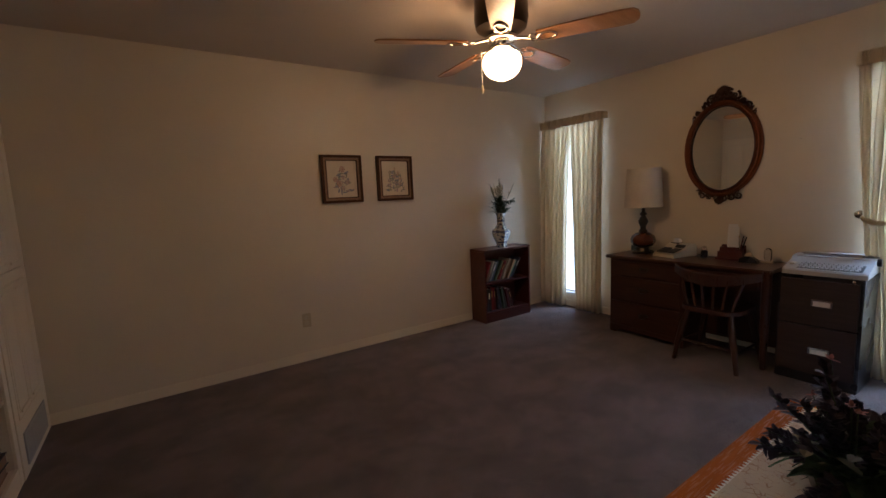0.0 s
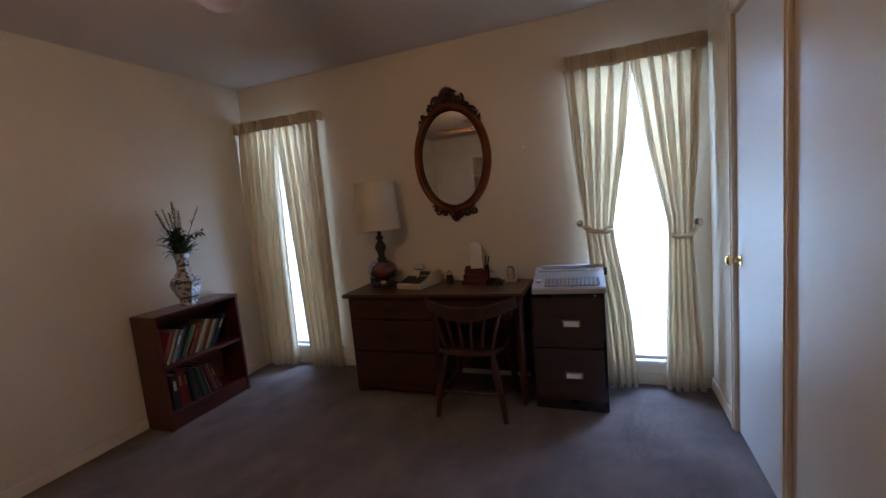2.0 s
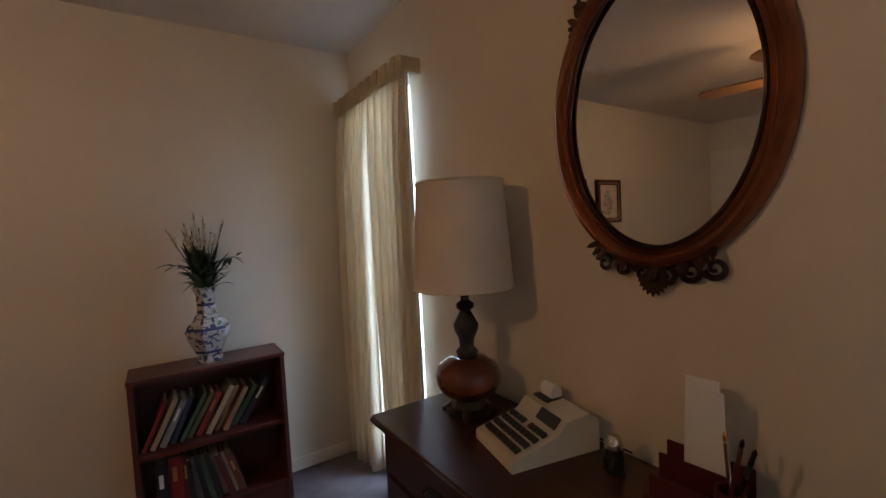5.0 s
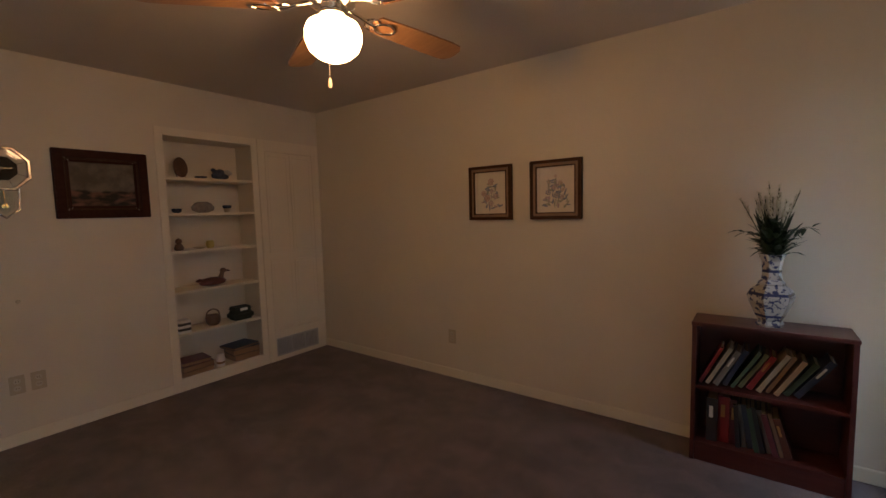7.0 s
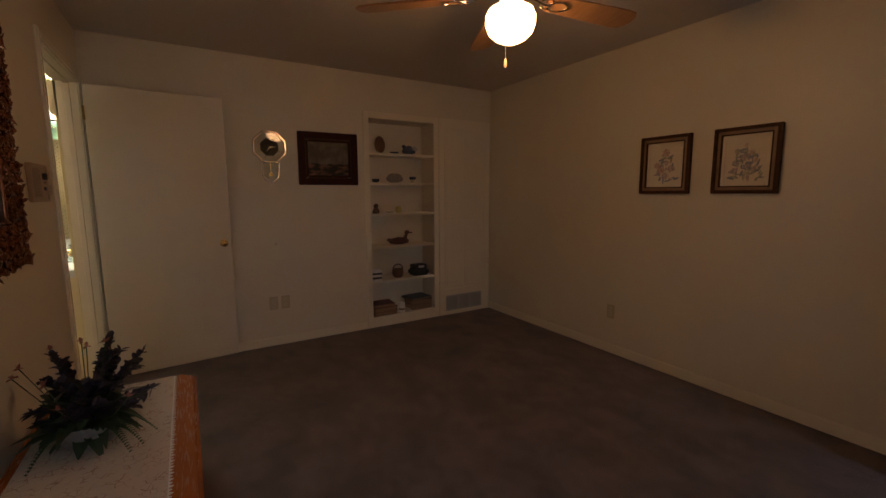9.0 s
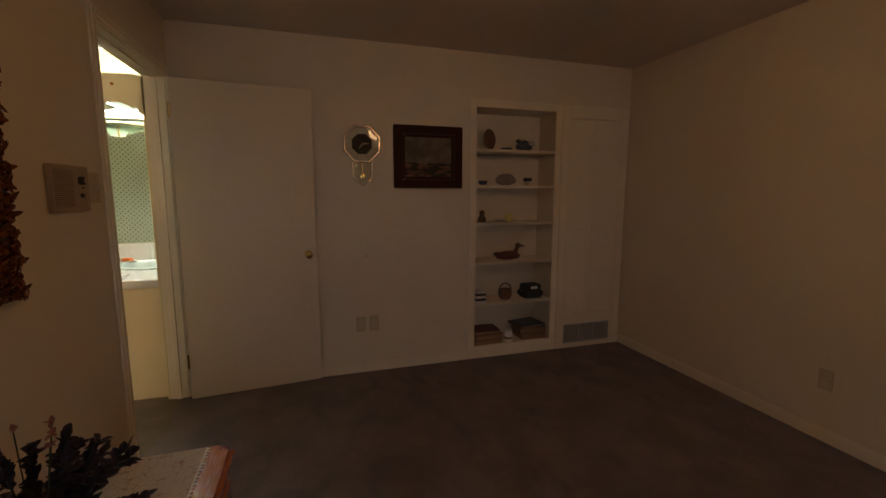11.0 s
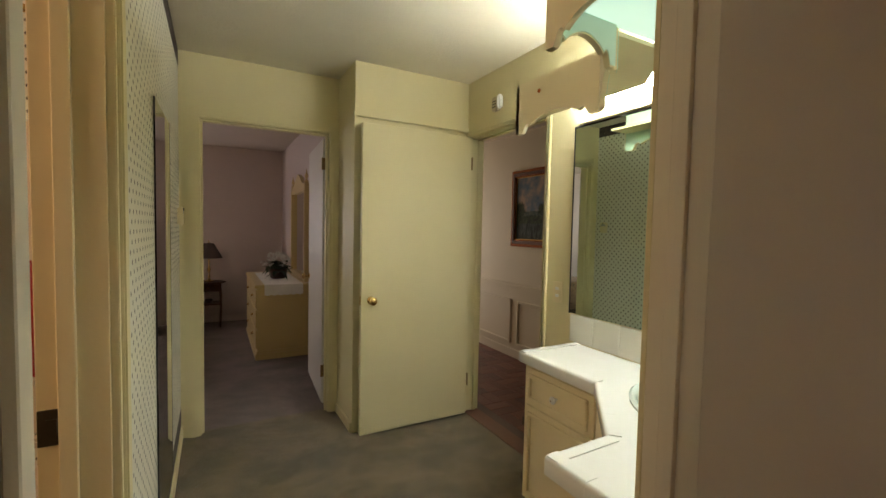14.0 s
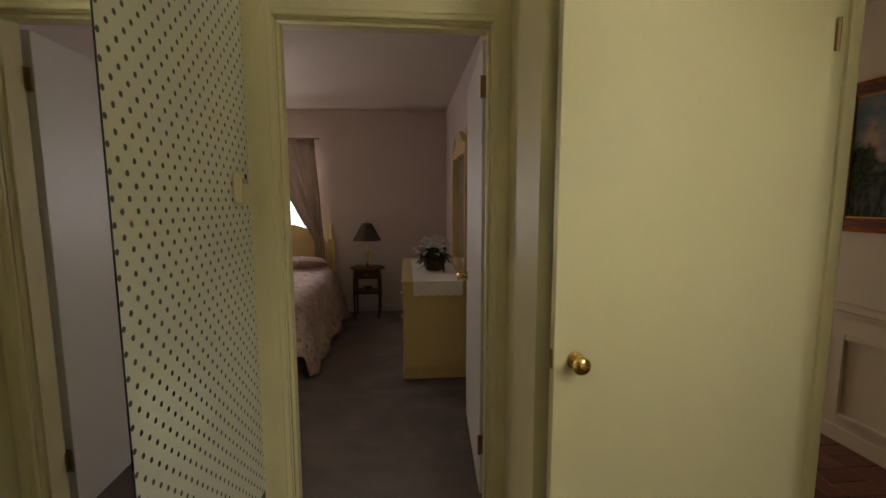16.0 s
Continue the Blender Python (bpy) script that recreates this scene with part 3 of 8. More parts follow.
def window(name, y0, y1):
    w = new(name)
    tagged(w, "tall narrow window with a white frame, washed out by daylight", "window", "", "structure")
    x0, x1 = XE + 0.03, XE + 0.08
    fr = bmesh.new()
    for r in ((x0, y0, WZ0, x1, y0 + 0.035, WZ1), (x0, y1 - 0.035, WZ0, x1, y1, WZ1), (x0, y0 + 0.035, WZ0, x1, y1 - 0.035, WZ0 + 0.014), (x0, y0 + 0.035, WZ1 - 0.04, x1, y1 - 0.035, WZ1)):
        bx(fr, *r)
    part("window_frame", fr, M_white, w)
    p = part("pane", sheet_x(XE + 0.055, y0 + 0.03, WZ0 + 0.03, y1 - 0.03, WZ1 - 0.03), M_pane, w)
    p.visible_shadow = False
    part("window_sill", box(XE - 0.035, y0 - 0.04, WZ0 - 0.028, XE + 0.03, y1 + 0.04, WZ0, 0.005), M_white, w)
    part("apron", box(XE - 0.0135, y0 - 0.03, 0.077, XE - 0.001, y1 + 0.03, WZ0 - 0.029, 0.003), M_trim, w)
    lining = bmesh.new()
    for r in ((XE + 0.001, y0, WZ0, x0, y0 + 0.006, WZ1), (XE + 0.001, y1 - 0.006, WZ0, x0, y1, WZ1), (XE + 0.001, y0 + 0.006, WZ1 - 0.006, x0, y1 - 0.006, WZ1)):
        bx(lining, *r)
    part("reveal", lining, M_white, w)
    return w


window("window_1", *W1)
window("window_2", *W2)
bw = tagged(new("window_3"), "bedroom window behind the bed, bright with daylight", "window", "", "structure")
part("window_frame", join(box(1.0, -6.53, 0.9, 1.04, -6.48, 2.0), box(1.86, -6.53, 0.9, 1.9, -6.48, 2.0), box(1.04, -6.53, 0.9, 1.86, -6.48, 0.94), box(1.04, -6.53, 1.96, 1.86, -6.48, 2.0)), M_white, bw)
bp = part("pane", sheet_y(-6.507, 1.03, 0.93, 1.87, 1.97), M_pane, bw)
bp.visible_shadow = False
structure("backdrop_east", boxes([(5.3, -9.0, -0.1, 5.32, 16.0, 7.0)]), M_daylight, "overexposed daylight outside the windows", "backdrop")
structure("backdrop_bedroom", boxes([(-0.5, -7.3, -0.5, 3.5, -7.28, 4.0)]), M_daylight, "overexposed daylight outside the bedroom", "backdrop")
# made-up slab; its near-white colour stands in for brightly lit ground
structure("pavement", box(XE + 0.125, -3.0, -0.119, 5.29, 7.0, 0.06), paint("whitened_ground", (0.78, 0.77, 0.75), 0.85, 0.06, 90.0, 0.3), "pale slab added to make the ground outside the windows look overexposed", "pavement")
structure("ground", boxes([(-40, -40, -0.2, 40, 40, -0.12)]), M_mortar, "ground round the house", "ground")


# ---- doors ----
def knob(parent, x, y, z, out, metal):
    """A round door knob on its rose, out along +-y."""
    pr = [(0.026, 0), (0.026, 0.006), (0.011, 0.010), (0.010, 0.030), (0.020, 0.036), (0.026, 0.046), (0.026, 0.054), (0.018, 0.062), (0.004, 0.064)]
    part("knob", moved(lathe(pr, 24), pose(x, y, z, -90 * out, 0, 0)), metal, parent, "brass door knob", 40)


def door(name, label, width, height, m, mat_, knob_x, knob_z, sides, hinge_side=1, hinge_metal=None, gap=0.0):
    """A flush door: hinged at x = 0, leaf along +x, faces at y = 0 and y = -0.035; a wide gap bares the hinge plates."""
    d = new(name)
    d.matrix_basis = m
    tagged(d, label, "door", "", "structure")
    part("leaf", box(0.002 + gap, -0.035, 0.012, width, 0, height, 0.002, 1), mat_, d)
    for s in sides:
        knob(d, knob_x, 0.0 if s > 0 else -0.035, knob_z, s, M_brass)
    part("latch_plate", box(width, -0.028, knob_z - 0.03, width + 0.002, -0.008, knob_z + 0.03), M_brass, d)
    for z in (0.27, height - 0.19):
        yy = 0.0 if hinge_side > 0 else -0.035
        h = join(tube([(0.0, yy + hinge_side * 0.006, z - 0.045), (0.0, yy + hinge_side * 0.006, z + 0.045)], 0.006, 8), box(-0.001, yy - hinge_side * 0.03, z - 0.044, 0.0015, yy + hinge_side * 0.004, z + 0.044))
        if gap:
            h = join(h, box(-0.012, -0.014, z - 0.044, gap + 0.002, -0.011, z + 0.044), box(gap - 0.001, -0.033, z - 0.044, gap + 0.002, -0.011, z + 0.044))
        part("hinge", h, hinge_metal or M_old_brass, d)
    return d


# study door swung back against the west wall
ang = math.degrees(math.atan2(0.69 + 0.146, -0.472 + 0.392))
door("door_1", "cream-white flush door standing open against the wall", 0.822, 2.035, pose(-0.398, -0.135, 0.0, 0, 0, ang), M_door_cream, 0.765, 0.93, (-1,), hinge_side=-1, hinge_metal=M_brass)
door("door_2", "white flush closet door, shut", C1 - C0 - 0.01, 2.03, pose(C0 + 0.005, YS - 0.004, 0.0), M_white, C1 - C0 - 0.06, 0.905, (1,), hinge_metal=M_dark_metal)
door("door_3", "pale yellow flush door opened back beside the hall doorway", 0.81, 2.035, pose(BXW + 0.012, -2.372, 0.0, 0, 0, 0.0), M_bath, 0.745, 0.90, (1,))
door("door_4", "white flush bedroom door, open along the wall", 0.79, 2.03, pose(B0 + 0.015, BYS - 0.125, 0.0, 0, 0, -93.5), M_white, 0.73, 0.92, (1, -1), hinge_side=1, hinge_metal=M_old_brass, gap=0.022)
door("door_5", "pale bathroom door standing open", 0.53, 2.03, pose(BXE + 0.125, E1 - 0.01, 0.0, 0, 0, 12.0), M_bath, 0.47, 0.90, (-1,))
strike = structure("strike_plate", join(box(BXE + 0.082, E0, 0.92, BXE + 0.119, E0 + 0.0055, 0.995, 0.001), box(BXE + 0.088, E0 + 0.004, 0.94, BXE + 0.106, E0 + 0.008, 0.975)), M_pewter, "metal strike plate on the door lining", "strike plate")


# ---- study: ceiling fan ----
def ceiling_fan(m):
    f = thing("ceiling_fan", "five-blade wooden ceiling fan with a lit opal globe", "ceiling fan", m)
    part("motor_housing", lathe([(0.085, 0.0), (0.125, -0.016), (0.142, -0.045), (0.146, -0.150), (0.136, -0.195), (0.105, -0.215), (0.07, -0.228)], 32), M_dark_metal, f, "dark metal housing against the ceiling", 35)
    part("hub", lathe([(0.075, -0.228), (0.085, -0.240), (0.085, -0.256), (0.05, -0.266), (0.046, -0.280), (0.051, -0.287), (0.051, -0.297), (0.046, -0.302)], 32), M_chrome, f, "polished light fitter", 35)
    outline = [(0.20, -0.048), (0.34, -0.058), (0.60, -0.066), (0.655, -0.060), (0.678, -0.035), (0.684, 0.0), (0.678, 0.035), (0.655, 0.060), (0.60, 0.066), (0.34, 0.058), (0.20, 0.048), (0.185, 0.0)]
    for i in range(5):
        a = 11 + 72 * i
        tilt = pose(0, 0, -0.268, 0, 0, a) @ pose(0, 0, 0, -11, 0, 0)
        b = part("blade", moved(prism(outline, -0.004, 0.004), tilt), M_fan_wood, f, "orange-brown wooden blade")
        arm = join(tube([(0.07, 0, 0.015), (0.12, 0, 0.006), (0.17, 0.0, -0.008), (0.20, 0, -0.010)], 0.007, 8),
                   tube([(0.19, 0, -0.010), (0.215, 0.026, -0.009), (0.25, 0.034, -0.008), (0.285, 0.018, -0.008), (0.295, 0, -0.008), (0.285, -0.018, -0.008), (0.25, -0.034, -0.008), (0.215, -0.026, -0.009)], 0.0055, 8, True),
                   tube([(0.15, 0.0, 0), (0.165, 0.03, -0.004), (0.19, 0.035, -0.008), (0.205, 0.02, -0.009)], 0.004, 6), tube([(0.15, 0.0, 0), (0.165, -0.03, -0.004), (0.19, -0.035, -0.008), (0.205, -0.02, -0.009)], 0.004, 6))
        part("blade_bracket", moved(arm, tilt), M_chrome, b, "polished scrolled bracket", 50)
    part("globe", lathe([(0.048, -0.300), (0.064, -0.312), (0.094, -0.330), (0.105, -0.354), (0.105, -0.386), (0.092, -0.420), (0.064, -0.445), (0.03, -0.460), (0.006, -0.464)], 32), M_globe, f, "glowing opal glass globe", 60).visible_shadow = False
    chain = join(*[lathe([(0.0005, 0), (0.0028, 0.003), (0.0005, 0.006)], 6, (-0.098, 0.055, -0.315 - 0.0068 * k)) for k in range(26)])
    part("pull_chain", chain, M_chrome, f, "beaded pull chain")
    part("pull", lathe([(0.002, 0), (0.006, -0.006), (0.009, -0.03), (0.006, -0.04), (0.001, -0.042)], 10, (-0.098, 0.055, -0.487)), M_ivory, f, "", 40)


ceiling_fan(pose(1.840, 1.618, H))


# ---- study: curtains ----
def curtain_panel(name, label, rows, pleats, x, seed, parent, mat_, amp=0.05):
    """A pinch-pleated hanging panel; rows give height, first edge, second edge and fold depth."""
    rng = random.Random(seed)
    vary = [(rng.uniform(0.85, 1.2), rng.uniform(-0.08, 0.08), rng.uniform(0.8, 1.25), rng.uniform(0, 6.28)) for _ in range(pleats)]
    bm = bmesh.new()
    grid = []
    z_top = rows[0][0]
    for z, a, b, depth in rows:
        opened = min(1.0, (z_top - z) / 0.42)
        line = []
        for k, (kw, ko, kd, ph) in enumerate(vary):
            rw = (0.09 + 0.21 * opened ** 0.8) * kw
            rb = 0.42 * rw
            mid = 0.5 + ko * opened + 0.05 * opened * math.sin(2.1 * z + ph)
            d = depth * kd * (0.55 + 0.45 * opened)
            for u, w in ((0.0, 0.10), (0.45 * (mid - rb), 0.0), (mid - rb, 0.06), (mid - rw, 0.42), (mid - 0.92 * rw, 0.82), (mid - 0.4 * rw, 1.0),
                         (mid + 0.4 * rw, 1.0), (mid + 0.92 * rw, 0.82), (mid + rw, 0.42), (mid + rb, 0.06), (mid + rb + 0.55 * (1 - mid - rb), 0.0)):
                s = (k + u) / pleats
                line.append((x - amp * d * w - 0.010 * math.sin(4 * s + 1.2 * z), a + (b - a) * s, z))
        line.append((x - amp * depth * 0.1, b, z))
        grid.append([bm.verts.new(p) for p in line])
    for p, q in zip(grid, grid[1:]):
        for i in range(len(p) - 1):
            bm.faces.new((p[i], p[i + 1], q[i + 1], q[i]))
    ob = part(name, bm, mat_, parent, label, 0)
    s = ob.modifiers.new("thickness", "SOLIDIFY")
    s.thickness = 0.002
    return ob


def lerp_rows(keys, n=26):
    """Smooth rows between key rows (height, edge, edge, depth)."""
    out = []
    for k in range(n + 1):
        z = keys[0][0] + (keys[-1][0] - keys[0][0]) * k / n
        for (p, q) in zip(keys, keys[1:]):
            if q[0] <= z <= p[0] or q is keys[-1]:
                if p[0] >= z >= q[0] - 1e-6:
                    s = (p[0] - z) / (p[0] - q[0])
                    s = s * s * (3 - 2 * s) * 0.15 + s * 0.85
                    out.append((z, *[u + (v - u) * s for u, v in zip(p[1:], q[1:])]))
                    break
    return out


def curtain_header(parent, y0, y1, x, z1, n):
    part("header", join(box(x - 0.012, y0, z1 - 0.085, x + 0.008, y1, z1, 0.006), box(x + 0.008, y0, z1 - 0.07, XE - 0.002, y0 + 0.012, z1 - 0.005), box(x + 0.008, y1 - 0.012, z1 - 0.07, XE - 0.002, y1, z1 - 0.005)), M_curtain_head, parent, "stitched buckram heading")
    for i in range(n):
        y = y0 + (y1 - y0) * (i + 0.5) / n
        for d in (-0.011, 0.0, 0.011):
            part("pinch_pleat", tube([(x - 0.016, y + d * 1.6, z1 - 0.004), (x - 0.018, y + d, z1 - 0.05), (x - 0.022, y + d * 0.4, z1 - 0.09)], [0.006, 0.007, 0.005], 7), M_curtain_head, parent, "", 60)
    part("rod", box(x + 0.012, y0 + 0.01, z1 - 0.05, x + 0.022, y1 - 0.01, z1 - 0.02), M_white, parent)


c2 = thing("curtain", "cream pinch-pleated curtains tied back at a bright window", "curtain")
curtain_header(c2, -0.125, 0.636, 3.945, 2.105, 9)
curtain_panel("panel", "panel held back by its tie", lerp_rows([(2.09, 0.632, 0.225, 0.8), (1.6, 0.60, 0.290, 1.0), (1.06, 0.555, 0.380, 0.6), (0.98, 0.545, 0.375, 0.7), (0.5, 0.51, 0.30, 0.9), (0.02, 0.48, 0.27, 1.0)]), 5, 3.985, 3, c2, M_curtain)
curtain_panel("panel", "panel held back by its tie", lerp_rows([(2.09, 0.262, -0.12, 0.8), (1.6, 0.190, -0.10, 1.0), (1.04, 0.080, -0.055, 0.6), (0.96, 0.082, -0.055, 0.7), (0.5, 0.10, -0.075, 0.9), (0.02, 0.118, -0.105, 1.0)]), 5, 3.985, 4, c2, M_curtain)
part("tieback", tube([(4.02, 0.565, 1.075), (3.965, 0.55, 1.06), (3.925, 0.50, 1.035), (3.925, 0.44, 1.03), (3.955, 0.395, 1.035), (4.0, 0.42, 1.05)], 0.016, 8), M_curtain, c2, "cloth tie", 60)
part("tieback", tube([(4.02, -0.085, 1.04), (3.97, -0.07, 1.02), (3.925, -0.03, 0.985), (3.925, 0.03, 0.975), (3.955, 0.062, 0.985), (4.0, 0.04, 1.0)], 0.014, 8), M_curtain, c2, "cloth tie", 60)
for y, z in ((0.575, 1.085), (-0.085, 1.05)):
    part("tieback_knob", moved(lathe([(0.01, 0), (0.01, 0.045), (0.024, 0.05), (0.026, 0.06), (0.012, 0.068)], 16), pose(XE - 0.002, y, z, 0, -90, 0)), M_pale_brass, c2, "shiny holdback knob", 40)
c1 = thing("curtain", "cream pinch-pleated curtains hanging nearly closed in the corner", "curtain")
curtain_header(c1, 2.48, 3.294, 3.95, 2.095, 9)
curtain_panel("panel", "", lerp_rows([(2.08, 3.29, 2.885, 0.7), (1.86, 3.29, 2.888, 1.0), (1.5, 3.29, 2.918, 1.1), (0.9, 3.29, 2.945, 1.2), (0.02, 3.30, 2.965, 1.2)]), 6, 3.985, 5, c1, M_curtain)
curtain_panel("panel", "", lerp_rows([(2.08, 2.89, 2.48, 0.7), (1.86, 2.880, 2.485, 0.9), (1.5, 2.858, 2.49, 0.9), (0.9, 2.835, 2.50, 1.0), (0.02, 2.815, 2.505, 1.0)]), 6, 3.985, 6, c1, M_curtain)


# ---- study: pictures ----
def flower(bm_list, cx, cz, r, y, n, rnd):
    pts = []
    for k in range(n * 4):
        a = 2 * math.pi * k / (n * 4)
        rr = r * (0.62 + 0.38 * abs(math.cos(a * n / 2))) * rnd.uniform(0.85, 1.1)
        pts.append((cx + rr * math.cos(a), cz + rr * math.sin(a)))
    bm_list.append(prism(pts, y, y - 0.0008, "xz"))


M_ink = [paint("print_" + n, c, 0.85, 0.3, 120.0, 0.05, big=60.0) for n, c in (("rose", (0.50, 0.29, 0.25)), ("mauve", (0.43, 0.33, 0.34)), ("slate", (0.27, 0.28, 0.34)), ("sage", (0.38, 0.37, 0.29)), ("blush", (0.60, 0.46, 0.36)))]
M_tan_slip = paint("tan_wood_slip", (0.26, 0.155, 0.085), 0.5, 0.15, 60.0, 0.1, big=20.0)


def framed_print(x0, z0, x1, z1, seed, label, m, blooms, leafy):
    """A print of a spray of flowers; blooms are (across, up, size, ink)."""
    p = thing("framed_print", label, "picture", m, "floral prints")
    rnd = random.Random(seed)

    def border(nm, ins, wid, d, mt, text):
        a0, a1, b0, b1 = x0 + ins, x1 - ins, z0 + ins, z1 - ins
        part(nm, join(box(a0, 0, b0, a0 + wid, -d, b1, 0.003), box(a1 - wid, 0, b0, a1, -d, b1, 0.003), box(a0 + wid, 0, b0, a1 - wid, -d, b0 + wid, 0.003), box(a0 + wid, 0, b1 - wid, a1 - wid, -d, b1, 0.003)), mt, p, text)

    border("frame", 0.0, 0.022, 0.034, M_frame, "dark brown outer moulding")
    border("cove", 0.0222, 0.018, 0.027, M_tan_slip, "lighter brown cove")
    border("inner_bead", 0.0404, 0.007, 0.030, M_frame, "dark inner bead")
    border("slip", 0.0476, 0.020, 0.018, M_mat, "cream slip")
    part("mat", boxes([(x0 + 0.066, -0.012, z0 + 0.066, x1 - 0.066, -0.002, z1 - 0.066)]), M_mat, p, "cream print paper")
    cx, cz = (x0 + x1) / 2, (z0 + z1) / 2
    hw, hh = (x1 - x0) / 2 - 0.075, (z1 - z0) / 2 - 0.075
    y = -0.0122
    inks = {k: [] for k in range(5)}
    for _ in range(leafy):
        u = rnd.uniform(-1, 0.55)
        spread = 0.92 - 0.45 * (u + 1) / 1.55
        fx, fz = cx + hw * rnd.uniform(-spread, spread), cz + hh * u * 0.92
        y -= 0.00003
        a = rnd.uniform(-0.5, 0.5) + (0 if rnd.random() < 0.7 else 1.4)
        ln, wd = rnd.uniform(0.012, 0.026), rnd.uniform(0.004, 0.008)
        pts = [(fx + ln * math.cos(t) * math.cos(a) - wd * math.sin(t) * math.sin(a), fz + ln * math.cos(t) * math.sin(a) + wd * math.sin(t) * math.cos(a)) for t in [2 * math.pi * k / 10 for k in range(10)]]
        inks[rnd.choice((1, 2, 2, 3, 3))].append(prism(pts, y, y - 0.0006, "xz"))
    for u, w, r, ink in blooms:
        for k in range(3):
            y -= 0.0002
            flower(inks[(ink, 4, ink)[k]], cx + hw * u + 0.002 * k, cz + hh * w, r * (1.0, 0.66, 0.36)[k], y, 7, rnd)
    for ink, shapes in inks.items():
        if shapes:
            tagged(part("spray", join(*shapes), M_ink[ink], p), "", "", "", "stuff")
    part("stem_lines", join(*[tube([(cx + rnd.uniform(-0.25, 0.25) * hw, -0.0122, cz - hh * 0.9), (cx + rnd.uniform(-0.3, 0.3) * hw, -0.0122, cz - 0.2 * hh), (cx + u * hw, -0.0122, cz + w * hh)], 0.0011, 4) for u, w, r, ink in blooms]), M_ink[3], p)


framed_print(-0.179, -0.20, 0.179, 0.20, 3, "floral print in a brown frame, rose blooms on cream", pose(1.531, YN - 0.001, 1.50),
             ((0.05, 0.66, 0.030, 0), (-0.55, -0.02, 0.024, 0), (0.12, 0.10, 0.020, 1), (-0.25, -0.30, 0.030, 0), (0.45, -0.20, 0.026, 1), (0.05, -0.62, 0.024, 1)), 34)
framed_print(-0.180, -0.20, 0.180, 0.20, 8, "floral print in a brown frame, bluish spray on cream", pose(2.035, YN - 0.001, 1.50),
             ((0.0, 0.72, 0.013, 4), (-0.45, 0.42, 0.017, 3), (0.32, 0.36, 0.019, 4), (-0.1, 0.12, 0.020, 1), (0.52, -0.02, 0.017, 4), (-0.5, -0.12, 0.020, 2), (0.10, -0.32, 0.022, 2), (0.45, -0.42, 0.018, 1)), 60)


def landscape(name, sky_hi, sky_lo, land, dark, zmid, size):
    """Painted scenery: cloudy sky over darker ground, in oils."""
    m, N, L, b = nodes_of(name)
    v = coords(N, L, 1.0)
    s = N.new("ShaderNodeSeparateXYZ")
    L.new(v, s.inputs[0])
    n1, n2 = noise_tex(N, L, v, 2.2 / size, 5.0), noise_tex(N, L, coords(N, L, (1, 1, 2.2)), 3.4 / size, 4.0)
    z = calc(N, L, "ADD", s.outputs["Z"], calc(N, L, "MULTIPLY", calc(N, L, "SUBTRACT", n1, 0.5), 0.25 * size))
    skyc = ramp(N, L, n1, [(0.42, sky_hi), (0.62, sky_lo)])
    landc = ramp(N, L, n2, [(0.42, dark), (0.66, land)])
    t = ramp(N, L, calc(N, L, "ADD", calc(N, L, "DIVIDE", calc(N, L, "SUBTRACT", z, zmid), 0.12 * size), 0.5), [(0.3, (0, 0, 0)), (0.7, (1, 1, 1))])
    L.new(mix(N, L, landc, skyc, t), b.inputs["Base Color"])
    b.inputs["Roughness"].default_value = 0.5
    b.inputs["Specular IOR Level"].default_value = 0.15
    bump(N, L, b, n2, 0.3, 0.003)
    return m


M_land_dark = landscape("dark_oil_painting", (0.10, 0.085, 0.060), (0.19, 0.15, 0.11), (0.21, 0.105, 0.07), (0.030, 0.026, 0.020), -0.04, 0.3)


